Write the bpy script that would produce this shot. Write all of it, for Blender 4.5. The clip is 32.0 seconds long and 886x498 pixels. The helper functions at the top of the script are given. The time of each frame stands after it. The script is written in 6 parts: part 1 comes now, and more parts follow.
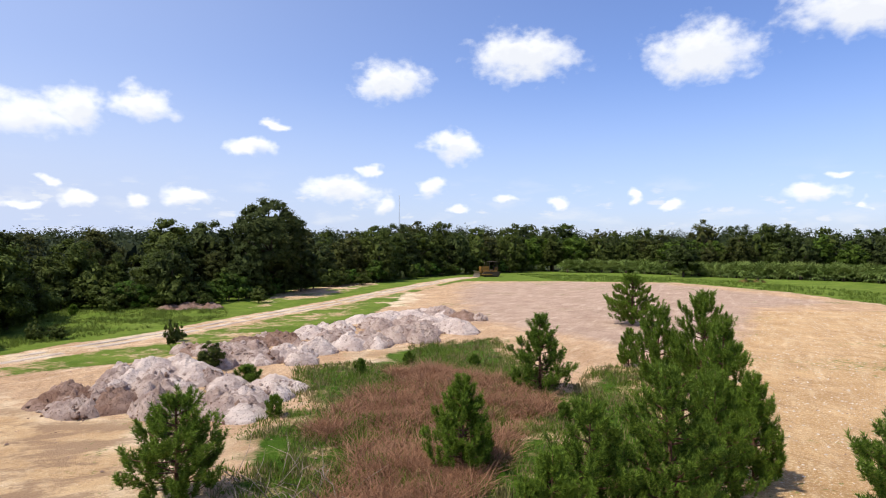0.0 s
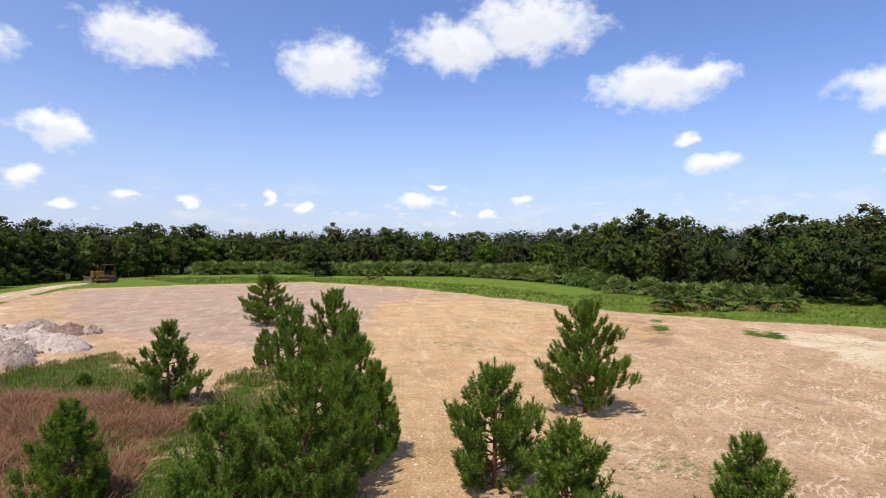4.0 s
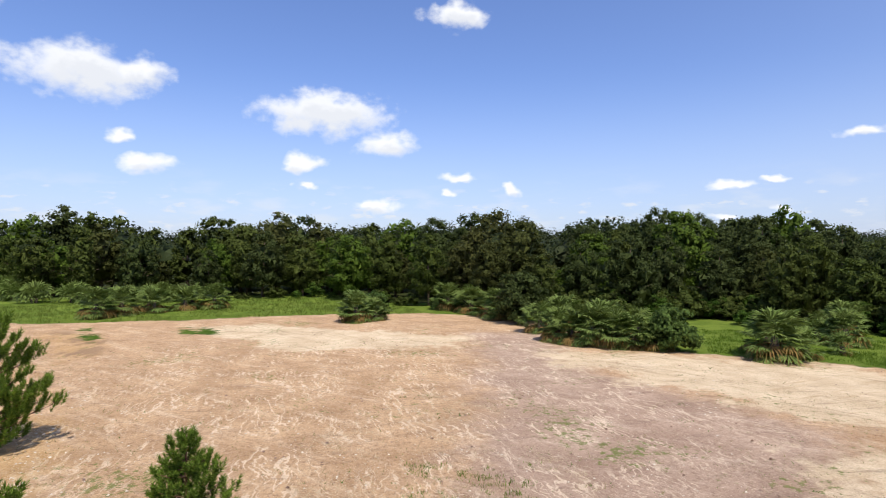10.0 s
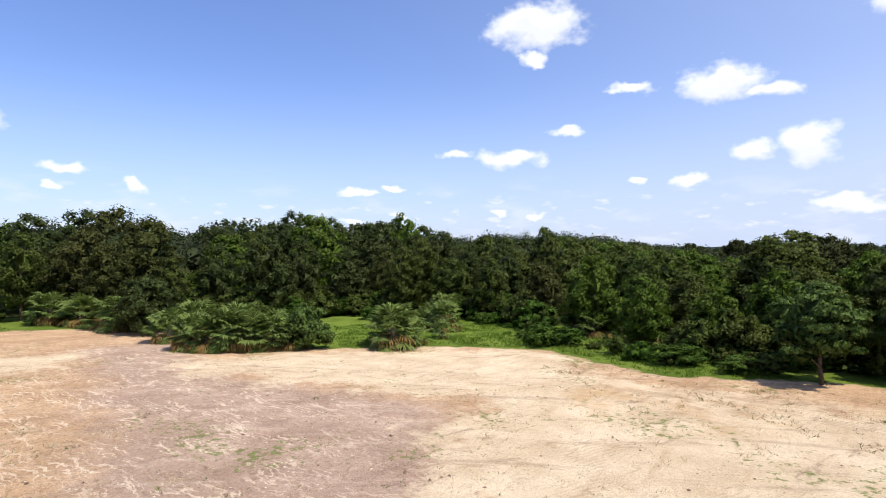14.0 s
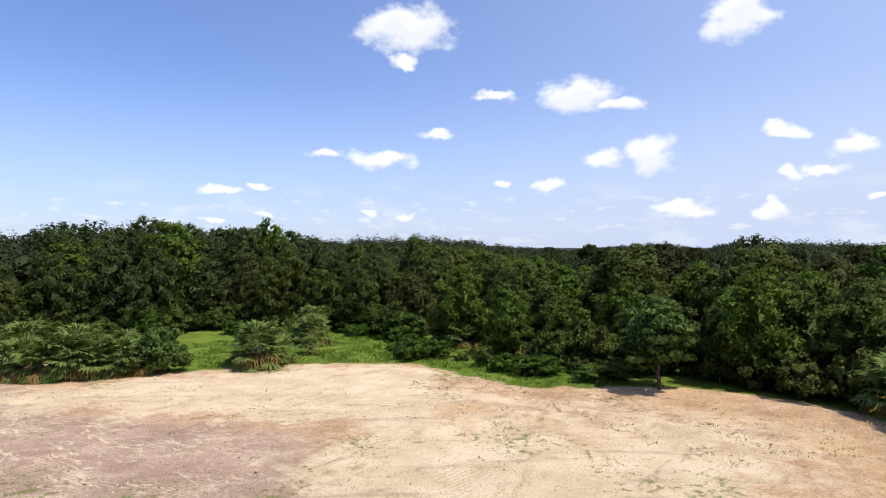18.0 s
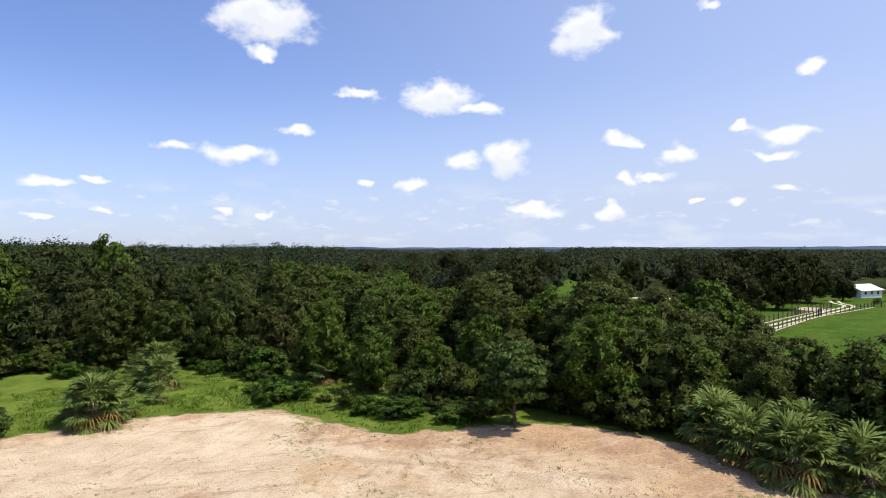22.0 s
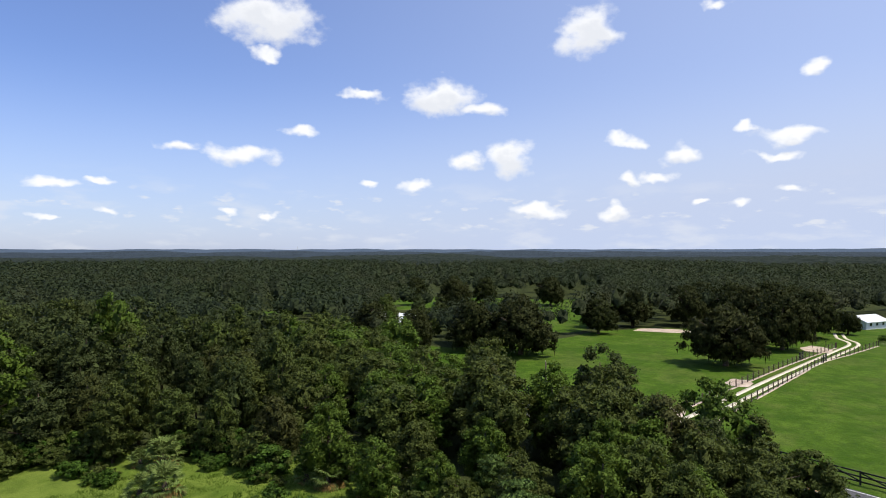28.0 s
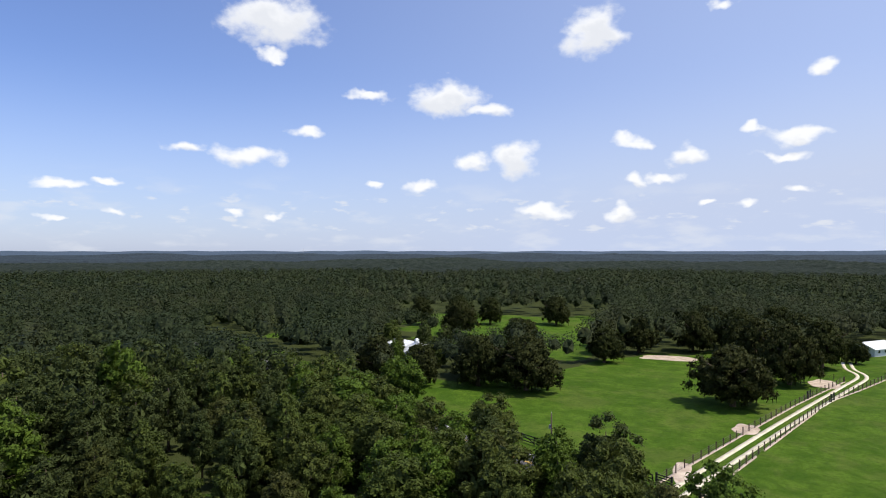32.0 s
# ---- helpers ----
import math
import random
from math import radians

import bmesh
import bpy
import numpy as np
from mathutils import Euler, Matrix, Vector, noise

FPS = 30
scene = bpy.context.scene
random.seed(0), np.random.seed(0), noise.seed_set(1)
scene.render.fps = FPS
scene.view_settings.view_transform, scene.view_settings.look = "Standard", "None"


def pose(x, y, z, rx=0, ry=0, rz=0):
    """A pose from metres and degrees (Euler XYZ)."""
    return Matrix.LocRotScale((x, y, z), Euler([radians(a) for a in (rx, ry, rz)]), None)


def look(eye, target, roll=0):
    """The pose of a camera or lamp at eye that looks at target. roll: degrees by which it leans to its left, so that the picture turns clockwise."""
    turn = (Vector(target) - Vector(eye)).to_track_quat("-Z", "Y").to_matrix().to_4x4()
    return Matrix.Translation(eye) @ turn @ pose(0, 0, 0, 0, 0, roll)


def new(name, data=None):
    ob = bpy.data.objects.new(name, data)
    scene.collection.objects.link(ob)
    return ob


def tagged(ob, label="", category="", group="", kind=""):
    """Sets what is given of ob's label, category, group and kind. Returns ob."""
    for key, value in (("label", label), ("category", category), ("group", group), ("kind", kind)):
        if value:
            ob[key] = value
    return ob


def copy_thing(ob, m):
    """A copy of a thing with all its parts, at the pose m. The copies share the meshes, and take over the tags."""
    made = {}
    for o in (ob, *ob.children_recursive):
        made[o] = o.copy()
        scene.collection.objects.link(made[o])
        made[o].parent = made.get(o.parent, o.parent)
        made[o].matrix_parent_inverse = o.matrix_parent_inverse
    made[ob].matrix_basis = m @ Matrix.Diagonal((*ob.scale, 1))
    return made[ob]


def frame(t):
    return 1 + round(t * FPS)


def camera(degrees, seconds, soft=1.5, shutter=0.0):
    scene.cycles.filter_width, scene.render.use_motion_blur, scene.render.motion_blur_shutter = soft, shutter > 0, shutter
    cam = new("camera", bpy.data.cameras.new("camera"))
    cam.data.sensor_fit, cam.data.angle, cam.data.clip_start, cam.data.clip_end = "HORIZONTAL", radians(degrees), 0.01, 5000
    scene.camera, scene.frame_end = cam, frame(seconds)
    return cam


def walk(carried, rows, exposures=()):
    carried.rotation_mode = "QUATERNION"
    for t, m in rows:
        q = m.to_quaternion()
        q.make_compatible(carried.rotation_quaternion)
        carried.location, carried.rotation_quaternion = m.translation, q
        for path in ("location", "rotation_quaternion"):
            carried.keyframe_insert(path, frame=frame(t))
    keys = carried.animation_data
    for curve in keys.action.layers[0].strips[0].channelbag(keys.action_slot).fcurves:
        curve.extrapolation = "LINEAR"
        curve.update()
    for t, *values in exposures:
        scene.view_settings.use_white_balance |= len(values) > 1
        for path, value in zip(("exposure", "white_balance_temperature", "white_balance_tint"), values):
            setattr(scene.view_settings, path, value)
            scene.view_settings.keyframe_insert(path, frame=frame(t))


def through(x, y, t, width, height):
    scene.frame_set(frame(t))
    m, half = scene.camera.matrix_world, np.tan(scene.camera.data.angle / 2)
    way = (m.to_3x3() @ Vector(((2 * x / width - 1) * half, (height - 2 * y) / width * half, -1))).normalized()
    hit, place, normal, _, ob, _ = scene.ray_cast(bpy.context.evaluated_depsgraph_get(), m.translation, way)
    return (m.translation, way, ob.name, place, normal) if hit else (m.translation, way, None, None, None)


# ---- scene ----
import functools

cam = camera(73.7, 32.0, soft=1.0)
PATH = [
    (0.0, 0.0, 0.0, 7.80, 89.64, 0.02, 0.00),
    (0.5, 0.0, 0.0, 7.80, 89.65, 0.01, -4.00),
    (1.0, 0.0, 0.0, 7.80, 89.65, 0.00, -8.37),
    (1.5, 0.0, 0.0, 7.80, 89.68, 0.01, -13.08),
    (2.0, 0.0, 0.0, 7.80, 89.68, 0.01, -17.84),
    (2.5, 0.0, 0.0, 7.80, 89.69, 0.01, -22.76),
    (4.5, 0.0, 0.0, 7.80, 89.75, 0.00, -38.02),
    (5.0, 0.0, 0.0, 7.80, 89.76, -0.00, -42.20),
    (5.5, 0.0, 0.0, 7.80, 89.76, -0.00, -46.72),
    (6.0, 0.0, 0.0, 7.80, 89.76, 0.00, -51.62),
    (6.5, 0.0, 0.0, 7.80, 89.80, 0.01, -56.65),
    (7.0, 0.0, 0.0, 7.80, 89.79, -0.01, -60.71),
    (7.5, 0.0, 0.0, 7.80, 89.82, -0.00, -64.24),
    (8.0, 0.0, 0.0, 7.80, 89.83, -0.01, -68.16),
    (8.5, 0.0, 0.0, 7.80, 89.84, -0.00, -72.48),
    (9.0, 0.0, 0.0, 7.80, 89.83, 0.01, -76.73),
    (9.5, 0.0, 0.0, 7.80, 89.86, 0.01, -80.99),
    (10.0, 0.0, 0.0, 7.80, 89.87, 0.02, -85.36),
    (10.5, 0.0, 0.0, 7.80, 89.91, 0.03, -89.71),
    (11.0, 0.0, 0.0, 7.80, 89.93, 0.03, -93.54),
    (11.5, 0.0, 0.0, 7.80, 89.96, 0.02, -97.16),
    (12.0, 0.0, 0.0, 7.80, 89.98, -0.02, -101.13),
    (12.5, 0.0, 0.0, 7.80, 90.04, -0.01, -105.60),
    (13.0, 0.0, 0.0, 7.80, 90.04, 0.01, -110.27),
    (13.5, 0.0, 0.0, 7.80, 90.06, 0.02, -114.95),
    (14.0, 0.0, 0.0, 7.80, 90.06, 0.03, -119.48),
    (14.5, 0.0, 0.0, 7.80, 90.06, 0.03, -123.24),
    (15.0, 0.0, 0.0, 7.80, 90.05, 0.02, -127.21),
    (15.5, 0.0, 0.0, 7.80, 90.07, -0.01, -129.25),
    (17.5, 0.0, 0.0, 8.36, 90.10, -0.01, -132.00),
    (18.0, 0.0, 0.0, 8.94, 90.10, -0.03, -131.99),
    (18.5, 0.0, 0.0, 9.49, 90.06, -0.05, -131.93),
    (19.0, 0.0, 0.0, 10.01, 90.05, -0.07, -131.87),
    (19.5, 0.0, 0.0, 10.42, 90.05, -0.08, -132.11),
    (20.0, 0.0, 0.0, 10.80, 90.06, -0.07, -132.15),
    (20.5, 0.0, 0.0, 11.24, 90.09, -0.06, -133.88),
    (21.0, 0.0, 0.0, 11.48, 90.12, -0.02, -139.49),
    (21.5, 0.0, 0.0, 11.79, 90.06, 0.05, -144.58),
    (22.0, 0.0, 0.0, 12.12, 90.02, 0.05, -145.17),
    (22.5, 0.0, 0.0, 12.50, 90.00, 0.04, -145.09),
    (23.0, 0.0, 0.0, 13.02, 89.97, 0.03, -145.24),
    (23.5, 0.0, 0.0, 13.63, 89.98, 0.03, -145.31),
    (24.0, 0.0, 0.0, 14.36, 89.97, 0.02, -145.32),
    (24.5, 0.0, 0.0, 15.19, 90.03, 0.01, -145.32),
    (25.0, 0.0, 0.0, 16.09, 90.05, 0.01, -145.30),
    (25.5, 0.0, 0.0, 17.04, 90.01, -0.01, -145.25),
    (27.5, 0.0, 0.0, 20.45, 90.13, 0.01, -144.97),
    (28.0, 0.0, 0.0, 21.50, 90.08, 0.03, -144.84),
    (28.5, 0.0, 0.0, 22.39, 90.10, 0.01, -144.73),
    (29.0, 0.0, 0.0, 23.43, 90.11, 0.02, -144.64),
    (29.5, 0.0, 0.0, 24.40, 90.10, 0.02, -144.55),
    (30.0, 0.0, 0.0, 25.44, 90.09, 0.02, -144.46),
    (30.5, 0.0, 0.0, 26.47, 90.08, 0.02, -144.43),
    (31.0, 0.0, 0.0, 27.46, 90.11, 0.02, -144.39),
    (31.5, 0.0, 0.0, 28.36, 90.13, 0.01, -144.36),
    (32.0, 0.0, 0.0, 29.35, 90.15, 0.01, -144.31),
]
walk(cam, [(r[0], pose(*r[1:])) for r in PATH],
     exposures=[(0, .06), (1, -.02), (2, -.24), (5, .04), (6, -.18), (7, -.28), (8, -.14), (9, .0), (11, -.06), (12, -.08), (13, .06), (15, .18), (18, .08), (20, .10), (21, .04), (24, .03), (25, .06), (28, -.05), (32, -.07)])

# ---- world, sun ----
SUN_AZ, SUN_EL = 116.0, 61.0        # degrees, azimuth counter-clockwise from +y


def build_world():
    world = bpy.data.worlds.new("sky")
    scene.world = world
    world.use_nodes = True
    nt = world.node_tree
    nt.nodes.clear()

    def nd(kind, **kw):
        n = nt.nodes.new(kind)
        for k, v in kw.items():
            if k == "operation":
                n.operation = v
            elif k == "use_clamp":
                n.use_clamp = v
        return n

    def put(sock, v):
        if isinstance(v, (int, float, tuple)):
            sock.default_value = v
        else:
            nt.links.new(v, sock)

    def m(op, a, b=0.0, c=None, clamp=False):
        n = nd("ShaderNodeMath", operation=op, use_clamp=clamp)
        put(n.inputs[0], a)
        put(n.inputs[1], b)
        if c is not None:
            put(n.inputs[2], c)
        return n.outputs[0]

    def vm(op, a, b=None):
        n = nd("ShaderNodeVectorMath", operation=op)
        put(n.inputs[0], a)
        if b is not None:
            put(n.inputs[1], b)
        return n

    sky = nd("ShaderNodeTexSky")
    sky.sky_type = "NISHITA"
    sky.sun_disc = False
    sky.sun_elevation = radians(SUN_EL)
    sky.sun_rotation = radians(-SUN_AZ)
    sky.air_density, sky.dust_density, sky.ozone_density = 1.0, 0.6, 2.0

    tc = nd("ShaderNodeTexCoord")
    d = vm("NORMALIZE", tc.outputs["Generated"]).outputs[0]
    mid = radians(-72)
    ahead = vm("DOT_PRODUCT", d, (-math.sin(mid), math.cos(mid), 0.0)).outputs["Value"]
    left = vm("DOT_PRODUCT", d, (-math.cos(mid), -math.sin(mid), 0.0)).outputs["Value"]
    az = m("MULTIPLY_ADD", m("ARCTAN2", left, ahead), 57.29578, -72.0)
    sep = nd("ShaderNodeSeparateXYZ")
    put(sep.inputs[0], d)
    el = m("MULTIPLY", m("ARCSINE", sep.outputs[2]), 57.29578)
    comb = nd("ShaderNodeCombineXYZ")
    put(comb.inputs[0], az)
    put(comb.inputs[1], el)
    flat = comb.outputs[0]

    def noise3(scale, detail, rough=0.6):
        n = nd("ShaderNodeTexNoise")
        put(n.inputs["Vector"], vm("MULTIPLY", flat, (1.0, 1.35, 1.0)).outputs[0])
        n.inputs["Scale"].default_value = scale
        n.inputs["Detail"].default_value = detail
        n.inputs["Roughness"].default_value = rough
        return n

    warp = vm("MULTIPLY", vm("SUBTRACT", noise3(0.30, 3.5, 0.5).outputs["Color"], (0.5, 0.5, 0.5)).outputs[0], (4.2, 2.9, 0.0)).outputs[0]
    warped = vm("ADD", flat, warp).outputs[0]
    fine = m("MULTIPLY_ADD", noise3(1.25, 4, 0.52).outputs["Fac"], 0.34, m("MULTIPLY", noise3(0.5, 4, 0.5).outputs["Fac"], 0.66))

    spots = []

    def cloud(a, e, ra, re):
        spots.append((a, e, ra, re))

    cloud(35.0, 10.2, 3.49, 1.65)
    cloud(31.6, 11.2, 2.38, 1.88)
    cloud(26.8, 12.2, 2.61, 1.49)
    cloud(5.1, 15.4, 3.79, 1.92)
    cloud(-7.9, 17.5, 5.35, 2.46)
    cloud(-23.3, 16.6, 4.84, 2.53)
    cloud(17.9, 8.8, 2.23, 0.86)
    cloud(-1.1, 9.5, 2.62, 1.38)
    cloud(1.0, 5.7, 1.31, 0.97)
    cloud(9.7, 5.2, 3.72, 1.28)
    cloud(7.0, 7.0, 1.08, 0.64)
    cloud(-5.8, 4.5, 0.81, 0.54)
    cloud(-17.8, 4.8, 0.74, 0.67)
    cloud(-11.1, 4.3, 1.32, 0.53)
    cloud(23.0, 4.5, 2.32, 0.70)
    cloud(27.7, 3.8, 1.07, 0.68)
    cloud(32.2, 3.7, 1.37, 0.69)
    cloud(35.8, 3.4, 1.44, 0.44)
    cloud(33.5, 5.0, 0.68, 0.54)
    cloud(15.7, 11.1, 1.42, 0.56)
    cloud(5.7, 4.0, 1.36, 0.98)
    cloud(-1.7, 3.5, 1.37, 0.54)
    cloud(-32.1, 4.4, 1.77, 0.65)
    cloud(-34.0, 5.7, 0.94, 0.45)
    cloud(-35.3, 3.6, 0.66, 0.40)
    cloud(-21.0, 3.3, 0.86, 0.46)
    cloud(-35.4, 18.6, 5.54, 2.59)
    cloud(-42.7, 20.3, 6.91, 3.08)
    cloud(-54.1, 14.4, 5.71, 2.15)
    cloud(-57.9, 14.7, 3.24, 1.27)
    cloud(-74.0, 12.5, 6.54, 2.17)
    cloud(-80.0, 9.9, 3.18, 1.40)
    cloud(-58.6, 7.4, 2.43, 0.91)
    cloud(-56.6, 9.9, 1.19, 0.63)
    cloud(-71.9, 7.9, 1.83, 0.91)
    cloud(-72.1, 5.6, 0.86, 0.46)
    cloud(-87.5, 6.8, 1.26, 0.52)
    cloud(-85.8, 5.0, 0.94, 0.45)
    cloud(-41.6, 4.3, 1.17, 0.54)
    cloud(-38.5, 3.4, 1.04, 0.53)
    cloud(-78.7, 4.2, 0.78, 0.44)
    cloud(-86.5, 21.5, 3.18, 1.31)
    cloud(-87.1, 6.7, 2.12, 0.58)
    cloud(-92.0, 5.5, 0.92, 0.68)
    cloud(-85.5, 5.0, 0.80, 0.43)
    cloud(-111.5, 5.3, 1.85, 0.45)
    cloud(-79.2, 4.0, 2.19, 0.71)
    cloud(-128.4, 20.5, 4.65, 2.31)
    cloud(-144.8, 14.5, 3.98, 1.66)
    cloud(-148.7, 13.2, 2.13, 0.68)
    cloud(-120.7, 9.2, 1.89, 0.69)
    cloud(-126.4, 8.8, 3.39, 0.86)
    cloud(-131.1, 11.3, 1.74, 0.53)
    cloud(-111.0, 5.2, 1.52, 0.37)
    cloud(-114.6, 5.8, 1.30, 0.32)
    cloud(-151.2, 8.8, 2.19, 1.56)
    cloud(-147.7, 8.3, 1.68, 0.80)
    cloud(-138.1, 6.2, 1.06, 0.48)
    cloud(-142.5, 6.4, 1.43, 0.63)
    cloud(-159.7, 19.2, 2.73, 0.91)
    cloud(-153.9, 4.0, 1.97, 0.58)
    cloud(-161.2, 3.9, 1.13, 0.68)
    cloud(-128.1, 17.7, 1.20, 0.50)
    cloud(-137.3, 14.6, 2.39, 0.51)
    cloud(-158.6, 19.7, 2.84, 2.17)
    cloud(-177.1, 14.8, 1.10, 0.65)
    cloud(-175.3, 9.5, 3.05, 0.64)
    cloud(-172.4, 10.3, 0.95, 0.61)
    cloud(-166.5, 8.5, 1.42, 0.85)
    cloud(-162.2, 10.0, 1.60, 0.61)
    cloud(-162.2, 6.5, 1.10, 0.62)
    cloud(-164.9, 6.6, 1.55, 0.51)
    cloud(-174.1, 8.1, 1.88, 0.37)
    cloud(-175.1, 5.2, 1.14, 0.42)
    cloud(-168.2, 4.2, 0.69, 0.30)
    cloud(-171.3, 4.4, 0.88, 0.49)
    cloud(-153.9, 3.8, 2.40, 0.54)
    cloud(-161.1, 3.5, 1.51, 0.68)
    cloud(-125.2, 3.1, 1.21, 0.41)
    cloud(-128.6, 2.9, 0.61, 0.42)
    cloud(-110.9, 5.3, 1.51, 0.36)
    cloud(-114.8, 5.7, 1.44, 0.28)
    cloud(-115.9, 3.9, 0.84, 0.33)
    cloud(-110.5, 2.5, 0.93, 0.32)
    cloud(-169.5, 20.5, 1.27, 0.44)

    def cover(p):
        total = None
        for a, e, ra, re in spots:
            mp = nd("ShaderNodeMapping")
            if total is None:
                put(mp.inputs["Vector"], p)
            else:
                # tie each cloud to the one before it, so that they are worked out one by one
                tie = nd("ShaderNodeVectorMath", operation="MULTIPLY_ADD")
                put(tie.inputs[0], total)
                put(tie.inputs[1], (1e-7, 1e-7, 0.0))
                put(tie.inputs[2], p)
                put(mp.inputs["Vector"], tie.outputs[0])
            sx, sy = 1 / (ra * .98), 1 / (re * .98)
            mp.inputs["Scale"].default_value = (sx, sy, 0)
            mp.inputs["Location"].default_value = (-a * sx, -e * sy, 0)
            r = vm("LENGTH", mp.outputs[0]).outputs["Value"]
            total = r if total is None else m("MINIMUM", total, r)
        return m("MULTIPLY_ADD", fine, 1.55, m("SUBTRACT", total, 0.77))

    body = cover(warped)
    over = cover(vm("ADD", warped, (0.25, 0.75, 0.0)).outputs[0])

    def ramp(v, lo, hi):
        n = nd("ShaderNodeMapRange")
        n.interpolation_type = "SMOOTHSTEP"
        put(n.inputs["Value"], v)
        n.inputs["From Min"].default_value = lo
        n.inputs["From Max"].default_value = hi
        return n.outputs["Result"]

    dens = m("POWER", ramp(body, 1.20, 0.36), 0.85)
    shade = ramp(over, 1.0, 0.30)
    # thin broken veil low over the horizon
    veil_n = nd("ShaderNodeTexNoise")
    put(veil_n.inputs["Vector"], vm("MULTIPLY", flat, (0.20, 0.62, 1.0)).outputs[0])
    veil_n.inputs["Scale"].default_value = 1.0
    veil_n.inputs["Detail"].default_value = 6
    low = m("MULTIPLY", ramp(el, 8.0, 2.5), ramp(veil_n.outputs["Fac"], 0.50, 0.70))
    low = m("MULTIPLY", low, 0.46)
    puff_n = nd("ShaderNodeTexNoise")
    put(puff_n.inputs["Vector"], vm("MULTIPLY", flat, (0.42, 1.15, 1.0)).outputs[0])
    puff_n.inputs["Scale"].default_value = 1.0
    puff_n.inputs["Detail"].default_value = 5
    puffs = m("MULTIPLY", m("MULTIPLY", ramp(el, 6.5, 4.0), ramp(el, 0.6, 2.2)), ramp(puff_n.outputs["Fac"], 0.57, 0.72))
    low = m("MAXIMUM", low, m("MULTIPLY", puffs, 0.75))

    def mixrgb(f, a, b):
        n = nd("ShaderNodeMix")
        n.data_type = "RGBA"
        put(n.inputs["Factor"], f)
        put(n.inputs["A"], a)
        put(n.inputs["B"], b)
        return n.outputs["Result"]

    tint = vm("MULTIPLY", sky.outputs[0], (SKY_GAIN[0], SKY_GAIN[1], SKY_GAIN[2])).outputs[0]
    sunward = vm("DOT_PRODUCT", d, (-math.sin(radians(SUN_AZ)), math.cos(radians(SUN_AZ)), 0.0)).outputs["Value"]
    haze_f = m("MULTIPLY", ramp(el, 17.0, -1.0), m("MULTIPLY_ADD", sunward, 0.14, 0.66))
    haze_f = m("ADD", haze_f, m("MULTIPLY", ramp(sunward, -0.9, 0.75), 0.60))
    tint = mixrgb(haze_f, tint, (7.0, 8.05, 10.6, 1))
    ccol = mixrgb(m("MULTIPLY", shade, 0.55), (12.5, 12.6, 12.8, 1), (8.6, 9.0, 9.9, 1))
    col = mixrgb(low, tint, (9.8, 10.2, 11.0, 1))
    col = mixrgb(m("MULTIPLY", dens, 0.96), col, ccol)
    bg = nd("ShaderNodeBackground")
    put(bg.inputs["Color"], col)
    bg.inputs["Strength"].default_value = SKY_STRENGTH
    out = nd("ShaderNodeOutputWorld")
    nt.links.new(bg.outputs[0], out.inputs[0])


SKY_STRENGTH = 0.085
SKY_GAIN = (1.45, 1.56, 2.10)
build_world()

sun_data = bpy.data.lights.new("sun", "SUN")
sun_data.energy, sun_data.angle, sun_data.color = 5.0, radians(0.55), (1.0, 0.93, 0.80)
sun = new("sun", sun_data)
_a, _e = radians(SUN_AZ), radians(SUN_EL)
sun.matrix_world = look((-math.sin(_a) * math.cos(_e) * 100, math.cos(_a) * math.cos(_e) * 100, math.sin(_e) * 100), (0, 0, 0))

# ---- materials ----


